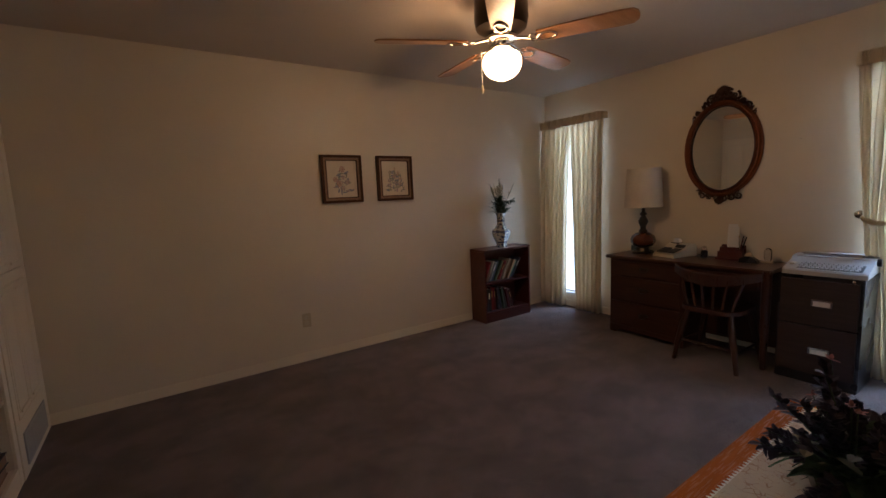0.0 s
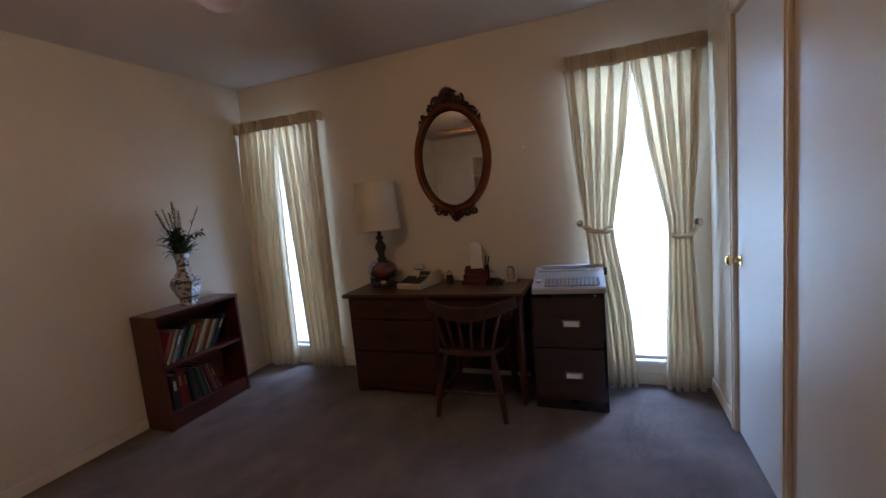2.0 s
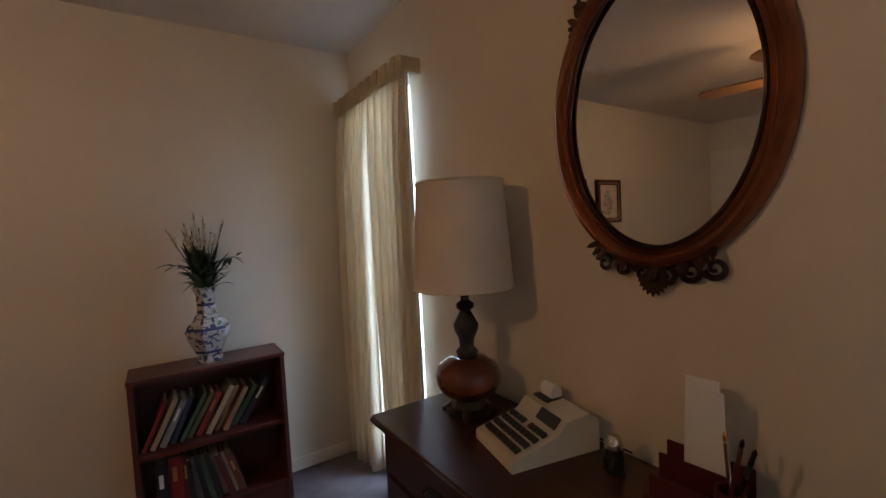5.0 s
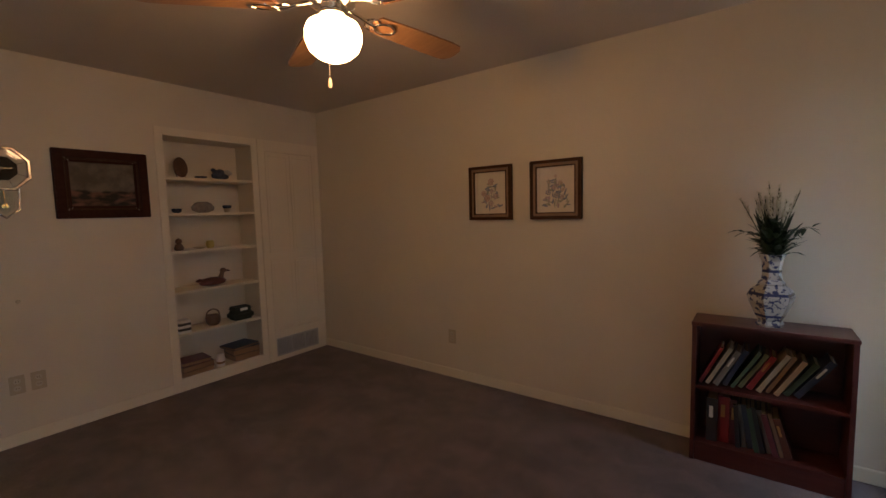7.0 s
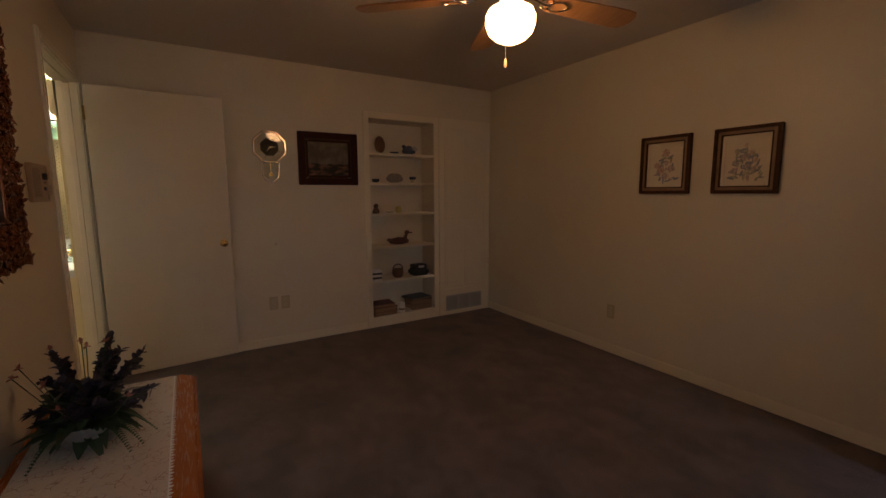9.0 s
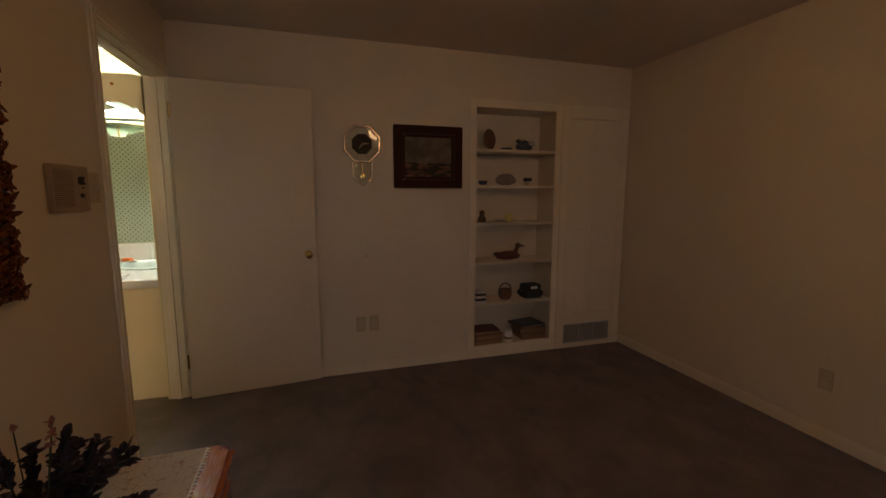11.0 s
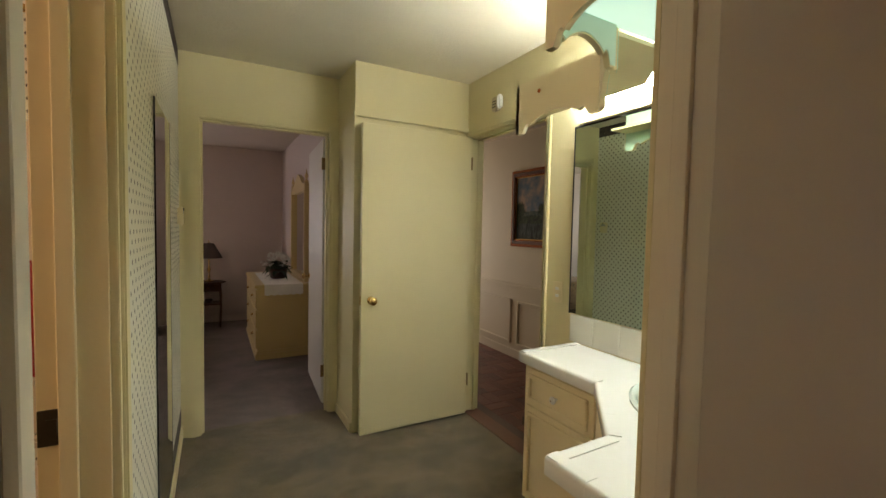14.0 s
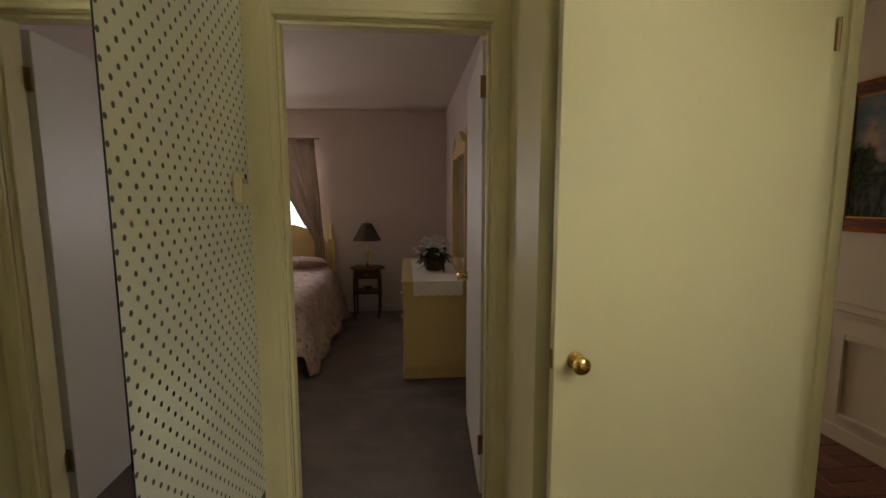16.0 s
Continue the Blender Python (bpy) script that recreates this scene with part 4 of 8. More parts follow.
def cottage_painting(name):
    """Oils: cloudy sky, a dark tree, a thatched cottage, meadow and pond."""
    m, N, L, b = nodes_of(name)
    v = coords(N, L, 1.0)
    s = N.new("ShaderNodeSeparateXYZ")
    L.new(v, s.inputs[0])
    n1, n2, n3 = noise_tex(N, L, v, 7.0, 5.0), noise_tex(N, L, v, 34.0, 4.0), noise_tex(N, L, coords(N, L, (60, 60, 14)), 1.0, 3.0)
    c = ramp(N, L, n1, [(0.40, (0.13, 0.19, 0.28)), (0.52, (0.26, 0.26, 0.29)), (0.64, (0.48, 0.36, 0.30))])

    def spot(cx, cz, rx, rz, rough_edge, soft, power=2.0):
        u = calc(N, L, "POWER", calc(N, L, "ABSOLUTE", calc(N, L, "DIVIDE", calc(N, L, "SUBTRACT", s.outputs["X"], cx), rx)), power)
        w = calc(N, L, "POWER", calc(N, L, "ABSOLUTE", calc(N, L, "DIVIDE", calc(N, L, "SUBTRACT", s.outputs["Z"], cz), rz)), power)
        d = calc(N, L, "ADD", calc(N, L, "ADD", u, w), calc(N, L, "MULTIPLY", calc(N, L, "SUBTRACT", n2, 0.5), rough_edge))
        return ramp(N, L, calc(N, L, "MULTIPLY", d, 0.5), [(max(0.0, 0.5 - soft), (1, 1, 1)), (min(1.0, 0.5 + soft), (0, 0, 0))])

    leaf = ramp(N, L, n2, [(0.40, (0.016, 0.026, 0.018)), (0.62, (0.060, 0.085, 0.042))])
    water = ramp(N, L, n3, [(0.40, (0.016, 0.024, 0.026)), (0.62, (0.085, 0.105, 0.095))])
    hill = ramp(N, L, n2, [(0.40, (0.055, 0.085, 0.075)), (0.60, (0.12, 0.14, 0.11))])
    for col, row in ((hill, (0.0, -0.13, 0.62, 0.10, 0.5, 0.12, 4.0)), (leaf, (-0.44, -0.02, 0.10, 0.09, 1.4, 0.2)), (leaf, (0.06, 0.10, 0.105, 0.14, 2.0, 0.18)), (leaf, (0.17, 0.06, 0.085, 0.10, 1.8, 0.18)), (leaf, (-0.08, -0.02, 0.06, 0.06, 1.6, 0.2)),
                     (leaf, (0.0, -0.15, 0.70, 0.075, 1.0, 0.2, 4.0)), (water, (-0.18, -0.24, 0.36, 0.085, 0.5, 0.1, 4.0)), ((0.17, 0.10, 0.055), (0.13, -0.275, 0.10, 0.09, 0.8, 0.25)),
                     ((0.30, 0.28, 0.24), (0.07, -0.055, 0.09, 0.035, 0.5, 0.1, 6.0)), ((0.22, 0.125, 0.055), (0.09, 0.005, 0.11, 0.035, 0.7, 0.15)), ((0.05, 0.03, 0.022), (0.02, -0.055, 0.010, 0.018, 0.3, 0.1, 4.0)),
                     ((0.05, 0.03, 0.022), (0.075, -0.055, 0.010, 0.018, 0.3, 0.1, 4.0)), ((0.05, 0.03, 0.022), (0.13, -0.06, 0.012, 0.022, 0.3, 0.1, 4.0)), ((0.20, 0.06, 0.04), (0.10, -0.105, 0.17, 0.018, 3.0, 0.12))):
        c = mix(N, L, c, col, spot(*row))
    L.new(c, b.inputs["Base Color"])
    b.inputs["Roughness"].default_value = 0.5
    b.inputs["Specular IOR Level"].default_value = 0.15
    bump(N, L, b, n2, 0.3, 0.003)
    return m


M_land_hall = cottage_painting("landscape_oil_painting")
wp = thing("landscape_painting", "small dark landscape painting in a wide mahogany frame", "painting", pose(XW + 0.001, 1.509, 1.615, 0, 0, 90))
for ins, wid, d, mt, nm in ((0.0, 0.055, 0.035, M_mahogany, "frame"), (0.055, 0.012, 0.024, M_frame, "dark_liner"), (0.067, 0.016, 0.020, M_mahogany, "inner_frame")):
    a0, a1, b0, b1 = -0.262 + ins, 0.262 - ins, -0.227 + ins, 0.227 - ins
    part(nm, join(box(a0, 0, b0, a0 + wid, -d, b1, 0.004), box(a1 - wid, 0, b0, a1, -d, b1, 0.004), box(a0 + wid, 0, b0, a1 - wid, -d, b0 + wid, 0.004), box(a0 + wid, 0, b1 - wid, a1 - wid, -d, b1, 0.004)), mt, wp)
part("canvas", boxes([(-0.185, -0.012, -0.15, 0.185, -0.002, 0.15)]), M_land_dark, wp, "dark painted canvas")


# ---- study: octagonal wall clock ----
def octagon(r, rot=22.5):
    return [(r * math.cos(radians(rot + 45 * k)), r * math.sin(radians(rot + 45 * k))) for k in range(8)]


ck = thing("wall_clock", "octagonal chrome wall clock with a black dial and pendulum box", "clock", pose(XW + 0.001, 1.020, 1.695, 0, 0, 90))
rim = bmesh.new()
rings = []
for r, d in ((0.120, -0.004), (0.142, -0.004), (0.142, -0.020), (0.136, -0.030), (0.126, -0.030), (0.120, -0.018), (0.120, -0.004)):
    rings.append([rim.verts.new((a, d, b)) for a, b in octagon(r)])
for p, q in zip(rings, rings[1:]):
    for k in range(8):
        rim.faces.new((p[k], p[(k + 1) % 8], q[(k + 1) % 8], q[k]))
bmesh.ops.remove_doubles(rim, verts=rim.verts[:], dist=1e-5)
part("rim", rim, M_pale_brass, ck, "bevelled pale metal rim")
part("back_plate", prism(octagon(0.1195), -0.002, -0.006, "xz"), M_wall, ck, "cream backing")
for k in range(8):
    part("spoke", tube([(0.074 * math.cos(radians(22.5 + 45 * k)), -0.014, 0.074 * math.sin(radians(22.5 + 45 * k))), (0.121 * math.cos(radians(22.5 + 45 * k)), -0.014, 0.121 * math.sin(radians(22.5 + 45 * k)))], 0.0012, 6), M_pale_brass, ck)
pane_bm = bmesh.new()
pane_bm.faces.new([pane_bm.verts.new((a, 0.0, b)) for a, b in octagon(0.118)])
part("front_glass", moved(pane_bm, pose(0, -0.034, 0, 0.8, 0, 1.7)), clear_glass("clock_glass", ior=1.9), ck, "flat glass front catching the lamp")
part("dial", prism(octagon(0.075), -0.009, -0.019, "xz"), M_dial, ck, "flat black dial")
for nm, ln, a in (("hour_hand", 0.036, 212), ("minute_hand", 0.046, 88)):
    part(nm, moved(boxes([(-0.0024, -0.0225, -0.01, 0.0024, -0.0207, ln)]), pose(0, 0, 0, 0, a, 0)), M_pale_brass, ck)
for k in range(12):
    part("hour_mark", moved(boxes([(-0.001, -0.0198, 0.058, 0.001, -0.0191, 0.064)]), pose(0, 0, 0, 0, 30 * k, 0)), M_old_brass, ck)
pend = [(-0.068, -0.125), (0.068, -0.125), (0.062, -0.245), (0.0, -0.295), (-0.062, -0.245)]
part("pendulum_case", tube([(a, -0.014, b) for a, b in pend], 0.008, 8, True), M_chrome, ck, "pointed bright metal pendulum frame")
part("pendulum_panel", prism([(a * 0.72, -0.205 + (b + 0.205) * 0.74) for a, b in pend], -0.004, -0.008, "xz"), M_pane, ck)
part("pendulum", join(tube([(0, -0.020, -0.125), (0, -0.020, -0.21)], 0.003, 8), moved(lathe([(0.001, 0), (0.016, 0.002), (0.016, 0.006), (0.001, 0.008)], 16), pose(0, -0.016, -0.225, 90, 0, 0))), M_brass, ck, "small brass pendulum")


# ---- study: outlets, switch, intercom, door stop mark ----
def outlet(m, label="ivory wall socket plate"):
    o = thing("wall_outlet", label, "outlet", m, "wall sockets")
    part("plate", box(-0.036, -0.0005, -0.058, 0.036, -0.006, 0.058, 0.003), M_ivory, o)
    for z in (-0.022, 0.022):
        s = part("socket", moved(lathe([(0.017, 0), (0.017, 0.002), (0.001, 0.0024)], 18), pose(0, -0.006, z, 90, 0, 0)), M_beige, o)
        part("slots", boxes([(-0.007, -0.0092, z - 0.005, -0.005, -0.0080, z + 0.005), (0.005, -0.0092, z - 0.005, 0.007, -0.0080, z + 0.005)]), M_dark_key, s)
    return o


outlet(pose(1.141, YN, 0.345))
outlet(pose(XW, 0.985, 0.375, 0, 0, 90))
outlet(pose(XW, 1.083, 0.375, 0, 0, 90))


def switch(m, label):
    o = thing("light_switch", label, "switch", m)
    part("plate", box(-0.038, -0.0005, -0.060, 0.038, -0.005, 0.060, 0.002), M_ivory, o)
    part("toggle", moved(box(-0.005, -0.016, -0.010, 0.005, -0.005, 0.010, 0.002), pose(0, 0, 0.002, 18, 0, 0)), M_beige, o)
    for z in (-0.042, 0.042):
        part("screw", moved(lathe([(0.003, 0), (0.003, 0.001), (0.0005, 0.0015)], 10), pose(0, -0.006, z, 90, 0, 0)), M_old_brass, o)
    return o


switch(pose(0.588, YS, 1.37, 0, 0, 180), "ivory toggle switch plate beside the door casing")
M_tan = paint("tan_plastic", (0.42, 0.31, 0.21), 0.45, 0.04, 200.0, 0.1)
ic = thing("intercom", "tan wall intercom with a slatted speaker and dark knob", "intercom", pose(0.792, YS, 1.365, 0, 0, 180))
part("case", box(-0.118, 0, -0.078, 0.118, -0.014, 0.078, 0.004), M_tan, ic)
part("grille_backing", boxes([(-0.108, -0.0150, -0.062, 0.022, -0.0142, 0.066)]), paint("brown_grille", (0.17, 0.115, 0.07), 0.6, 0.05, 200.0, 0.1), ic)
for k in range(20):
    z = -0.060 + 0.0064 * k
    part("slat", boxes([(-0.106, -0.0185, z, 0.020, -0.0152, z + 0.0036)]), M_tan, ic)
part("rim", join(box(-0.122, -0.001, -0.082, -0.110, -0.020, 0.082, 0.003), box(0.110, -0.001, -0.082, 0.122, -0.020, 0.082, 0.003), box(-0.110, -0.001, 0.070, 0.110, -0.020, 0.082, 0.003), box(-0.110, -0.001, -0.082, 0.110, -0.020, -0.070, 0.003)), M_tan, ic, "raised tan border")
ic_knob = part("knob", moved(lathe([(0.016, 0), (0.016, 0.012), (0.012, 0.016), (0.001, 0.017)], 18), pose(0.070, -0.014, 0.030, 90, 0, 0)), M_black, ic, "round dark knob", 40)
part("cap", moved(lathe([(0.0095, 0.0172), (0.009, 0.0185), (0.001, 0.019)], 16), pose(0.070, -0.014, 0.030, 90, 0, 0)), M_tan, ic_knob, "tan cap", 40)
part("button", box(0.060, -0.0145, -0.032, 0.082, -0.022, -0.016, 0.002), M_black, ic)
part("indicator", moved(lathe([(0.004, 0), (0.004, 0.004), (0.001, 0.005)], 10), pose(0.084, -0.014, 0.004, 90, 0, 0)), M_black, ic)
single("door_bumper", moved(lathe([(0.012, 0), (0.012, 0.004), (0.008, 0.009), (0.001, 0.01)], 14), pose(XW, 1.03, 0.887, 0, 90, 0)), M_beige, "small tan round door bumper on the wall", "door bumper", None, 40)
single("nail", moved(lathe([(0.003, 0), (0.003, 0.004), (0.0045, 0.0045), (0.001, 0.007)], 8), pose(XE, 0.92, 1.62, 0, -90, 0)), M_chrome, "small bright nail in the wall", "nail", None, 40)

# ---- study: built-in shelves and cabinets ----
sh = tagged(new("built_in_shelves"), "built-in white shelf niche holding small ornaments", "shelves", "", "structure")
tr = 0.055
for a0, a1, z0, z1 in ((R0 - tr, R0, 0.0, RZ1 + 0.06), (R1, R1 + tr, 0.0, RZ1 + 0.06), (R0, R1, RZ1, RZ1 + 0.06), (R0, R1, 0.0, RZ0)):
    part("face_frame", box(XW + 0.001, a0, z0, XW + 0.012, a1, z1, 0.002), M_trim, sh)
SHELVES = (1.683, 1.405, 1.106, 0.785, 0.446)
for z in SHELVES:
    part("shelf", box(XW - 0.258, R0 + 0.001, z - 0.010, XW + 0.004, R1 - 0.001, z + 0.010, 0.002), M_trim, sh)
cb = tagged(new("built_in_cabinet"), "white built-in cabinet doors flush in the wall", "cabinet", "", "structure")
DY0, DY1, CT = 2.712, 3.218, RZ1 + 0.06
for y0, y1, z0, z1 in ((R1 + tr + 0.002, DY0, 0.0, CT), (DY1, YN - 0.016, 0.0, CT), (DY0, DY1, 0.0, 0.285), (DY0, DY1, 0.962, 1.022), (DY0, DY1, 1.962, CT)):
    part("stile", box(XW + 0.001, y0, z0, XW + 0.016, y1, z1, 0.001, 1), M_trim, cb)
for z0, z1 in ((1.026, 1.958), (0.289, 0.958)):
    for y0, y1 in ((DY0 + 0.002, 2.9645), (2.9655, DY1 - 0.002)):
        d = part("cabinet_door", box(XW + 0.002, y0, z0, XW + 0.017, y1, z1, 0.002), M_trim, cb)
        part("moulding", join(*[box(XW + 0.017, p0, q0, XW + 0.017 + out, p1, q1, 0.0008, 1) for p0, p1, q0, q1, out in (
            (y0 + 0.028, y0 + 0.040, z0 + 0.028, z1 - 0.028, 0.002), (y1 - 0.040, y1 - 0.028, z0 + 0.028, z1 - 0.028, 0.002), (y0 + 0.040, y1 - 0.040, z0 + 0.028, z0 + 0.040, 0.008), (y0 + 0.040, y1 - 0.040, z1 - 0.040, z1 - 0.028, 0.008))]), M_trim, d)
vt = thing("floor_vent", "grey slatted heating vent set low in the wall", "vent")
part("frame", join(box(XW + 0.0162, 2.723, 0.045, XW + 0.0242, 3.19, 0.06, 0.002), box(XW + 0.0162, 2.723, 0.20, XW + 0.0242, 3.19, 0.215, 0.002), box(XW + 0.0162, 2.723, 0.06, XW + 0.0242, 2.738, 0.20, 0.002), box(XW + 0.0162, 3.175, 0.06, XW + 0.0242, 3.19, 0.20, 0.002),
                   box(XW + 0.0162, 2.874, 0.06, XW + 0.0232, 2.886, 0.20), box(XW + 0.0162, 3.026, 0.06, XW + 0.0232, 3.038, 0.20)), M_grey, vt)
part("backing", boxes([(XW + 0.0167, 2.738, 0.06, XW + 0.0182, 3.175, 0.20)]), M_dark_key, vt)
for k in range(30):
    y = 2.744 + 0.0146 * k
    part("slat", boxes([(XW + 0.0184, y, 0.06, XW + 0.0217, y + 0.009, 0.20)]), M_grey, vt)


# ornaments on the shelves
def orn(name, bm, mt, label, cat, x, y, z, rz=0, smooth=45):
    return single(name, bm, mt, label, cat, pose(x, y, z, 0, 0, rz), smooth)


M_orn_brown = wood("carved_brown", (0.06, 0.03, 0.018), (0.16, 0.08, 0.04), 0.4, (20, 20, 6))
M_orn_blue = paint("blue_ceramic", (0.06, 0.08, 0.13), 0.2, 0.4, 60.0, 0.1, coat=0.5, big=40.0)
M_orn_stone = paint("grey_stone", (0.22, 0.20, 0.18), 0.7, 0.3, 40.0, 0.5, big=30.0)
M_orn_yellow = paint("yellow_glaze", (0.55, 0.45, 0.12), 0.3, 0.1, 40.0, 0.1)
M_orn_green = paint("dark_green_fabric", (0.025, 0.035, 0.032), 0.8, 0.3, 200.0, 0.4, big=20.0)
xs = XW - 0.10
top, s2, s3, s4, s5 = [z + 0.0102 for z in SHELVES]
pl = thing("decorative_plate", "brown oval plate on a small stand", "plate", pose(xs, 2.045, top, 0, 0, 0))
part("dish", moved(lathe([(0.03, 0), (0.062, 0.006), (0.066, 0.012), (0.055, 0.010), (0.01, 0.006)], 24, squash=(1.25, 0.8)), pose(0, 0, 0.085, 0, 80, 0)), M_orn_brown, pl, "", 40)
part("stand", join(tube([(0.02, -0.03, 0), (0.0, -0.03, 0.03), (-0.03, -0.03, 0.06)], 0.003), tube([(0.02, 0.03, 0), (0.0, 0.03, 0.03), (-0.03, 0.03, 0.06)], 0.003)), M_dark_metal, pl)
orn("trinket_dish", lathe([(0.02, 0), (0.045, 0.012), (0.048, 0.022), (0.04, 0.016), (0.01, 0.008)], 20), M_orn_blue, "small dark blue dish", "dish", xs, 2.20, top)
bl = thing("ceramic_bird", "dark blue and white ceramic bird ornament", "ornament", pose(xs, 2.36, top))
part("body", lathe([(0.02, 0), (0.055, 0.015), (0.062, 0.04), (0.045, 0.072), (0.012, 0.092)], 20, squash=(0.8, 1.2)), M_orn_blue, bl, "", 50)
part("wing", lathe([(0.004, 0), (0.03, 0.012), (0.034, 0.03), (0.01, 0.05)], 14, (0.03, 0.05, 0.035), (0.5, 1.2)), M_grey, bl, "pale grey wing", 50)
part("head", lathe([(0.004, 0), (0.02, 0.012), (0.02, 0.026), (0.004, 0.038)], 14, (0, -0.055, 0.062)), M_orn_blue, bl, "", 50)
orn("small_bowl", lathe([(0.02, 0), (0.034, 0.012), (0.038, 0.035), (0.034, 0.034), (0.02, 0.012)], 20), M_orn_blue, "small grey-blue ceramic bowl", "bowl", xs + 0.03, 1.985, s2)
orn("shell_fan", lathe([(0.03, 0), (0.075, 0.02), (0.082, 0.045), (0.06, 0.078), (0.03, 0.092)], 22, squash=(0.25, 1.15)), M_orn_stone, "grey-beige fan-shaped shell ornament", "shell", xs, 2.20, s2)
mug = thing("ornament_cup", "small cup with a dark blue rim", "cup", pose(xs, 2.40, s2))
part("cup", lathe([(0.02, 0), (0.024, 0.01), (0.028, 0.035), (0.025, 0.034), (0.015, 0.008)], 18), M_ivory, mug, "", 40)
part("rim", lathe([(0.030, 0.034), (0.036, 0.045), (0.036, 0.062), (0.028, 0.060), (0.026, 0.036)], 18), M_orn_blue, mug, "dark blue flared rim", 40)
fg = thing("figurine", "small dark wooden seated figurine", "figurine", pose(xs + 0.02, 1.985, s3))
part("figure", lathe([(0.03, 0), (0.036, 0.02), (0.026, 0.045), (0.016, 0.055), (0.024, 0.068), (0.022, 0.085), (0.005, 0.098)], 16), M_orn_brown, fg, "", 50)
orn("yellow_pot", lathe([(0.022, 0), (0.032, 0.012), (0.034, 0.045), (0.026, 0.058), (0.03, 0.064), (0.012, 0.06)], 18), M_orn_yellow, "small pale yellow pot", "pot", xs, 2.235, s3)
orn("pale_dish", lathe([(0.02, 0), (0.05, 0.01), (0.055, 0.018), (0.01, 0.008)], 18), M_ivory, "flat pale dish on a shelf", "dish", xs, 2.15, s3)
dk = thing("duck_decoy", "dark brown carved wooden duck decoy", "ornament", pose(xs, 2.235, s4, 0, 0, 0))
part("body", lathe([(0.03, 0), (0.075, 0.012), (0.085, 0.035), (0.06, 0.062), (0.02, 0.072)], 22, squash=(0.55, 1.35)), M_cherry, dk, "", 50)
part("tail", lathe([(0.004, 0), (0.022, 0.01), (0.02, 0.024), (0.004, 0.034)], 12, (0, -0.105, 0.034), (0.9, 1.5)), M_cherry, dk, "", 50)
nk = part("head", join(tube([(0, 0.065, 0.05), (0, 0.078, 0.085), (0, 0.085, 0.105)], [0.024, 0.017, 0.016], 12), lathe([(0.004, 0), (0.02, 0.01), (0.024, 0.025), (0.014, 0.042), (0.003, 0.046)], 14, (0, 0.092, 0.095), (0.85, 1.2))), M_orn_brown, dk, "dark head", 60)
part("bill", tube([(0, 0.112, 0.116), (0, 0.135, 0.112), (0, 0.15, 0.110)], [0.010, 0.009, 0.005], 8), M_orn_brown, nk, "", 60)
tin = thing("paperback_stack", "short stack of black and white booklets", "books", pose(xs + 0.05, 1.955, s5))
for k in range(5):
    part("booklet", box(-0.05, -0.045, 0.001 + 0.021 * k, 0.05, 0.042, 0.021 + 0.021 * k, 0.001), (M_paper, M_dark_key)[k % 2], tin)
bk_ = thing("woven_basket", "small dark woven basket with a hoop handle", "basket", pose(xs, 2.215, s5))
part("bowl", lathe([(0.04, 0), (0.055, 0.02), (0.06, 0.06), (0.055, 0.085), (0.05, 0.082), (0.03, 0.01)], 20), M_orn_brown, bk_, "", 40)
part("handle", tube([(0, 0.055 * math.cos(a), 0.08 + 0.055 * math.sin(a)) for a in [math.pi * k / 10 for k in range(11)]], 0.006), M_orn_brown, bk_, "", 60)
hb = thing("fabric_box", "dark green rounded box with a pale label", "box", pose(xs, 2.455, s5))
part("box_body", box(-0.075, -0.095, 0, 0.075, 0.095, 0.075, 0.02, 3), M_orn_green, hb, "", 40)
part("lid", box(-0.07, -0.09, 0.0755, 0.07, 0.09, 0.115, 0.02, 3), M_orn_green, hb, "", 40)
part("label", boxes([(0.071, -0.035, 0.085, 0.0722, 0.03, 0.108)]), M_paper, hb)


def lying_book(x, y, z, dx, dy, dz, rz, mt, label, tilt=0):
    b = thing("book", label, "book", pose(x, y, z, 0, tilt, rz), "books in the built-in shelves")
    part("cover", join(box(-dx / 2, -dy / 2, 0, dx / 2, dy / 2, 0.003), box(-dx / 2, -dy / 2, dz - 0.003, dx / 2, dy / 2, dz), box(-dx / 2, -dy / 2, 0.003, -dx / 2 + 0.004, dy / 2, dz - 0.003)), mt, b)
    part("page_block", box(-dx / 2 + 0.004, -dy / 2 + 0.004, 0.003, dx / 2 - 0.006, dy / 2 - 0.004, dz - 0.003), M_book[8], b)


M_book = [paint("book_cover_%s" % n, c, 0.45, 0.12, 120.0, 0.2) for n, c in (
    ("brown", (0.10, 0.035, 0.022)), ("black", (0.022, 0.02, 0.024)), ("red", (0.24, 0.022, 0.025)), ("cream", (0.34, 0.27, 0.18)), ("green", (0.05, 0.09, 0.055)),
    ("navy", (0.03, 0.04, 0.075)), ("grey", (0.20, 0.20, 0.19)), ("olive", (0.15, 0.15, 0.06)), ("tan", (0.28, 0.17, 0.09)), ("wine", (0.11, 0.022, 0.03)))]
zb = RZ0 + 0.0005
lying_book(xs - 0.01, 2.035, zb, 0.20, 0.25, 0.035, 0, M_book[8], "tan-edged album lying on the lowest shelf")
lying_book(xs - 0.01, 2.035, zb + 0.0355, 0.20, 0.25, 0.045, 4, M_book[0], "brown album lying on another album")
lying_book(xs - 0.01, 2.035, zb + 0.081, 0.19, 0.22, 0.03, -3, M_book[9], "dark red-brown book on top of albums")
lying_book(xs - 0.02, 2.46, zb, 0.20, 0.23, 0.05, 0, M_book[8], "thick tan-edged album on the lowest shelf")
lying_book(xs - 0.02, 2.46, zb + 0.0505, 0.20, 0.24, 0.055, -4, M_book[1], "thick black album on the lowest shelf")
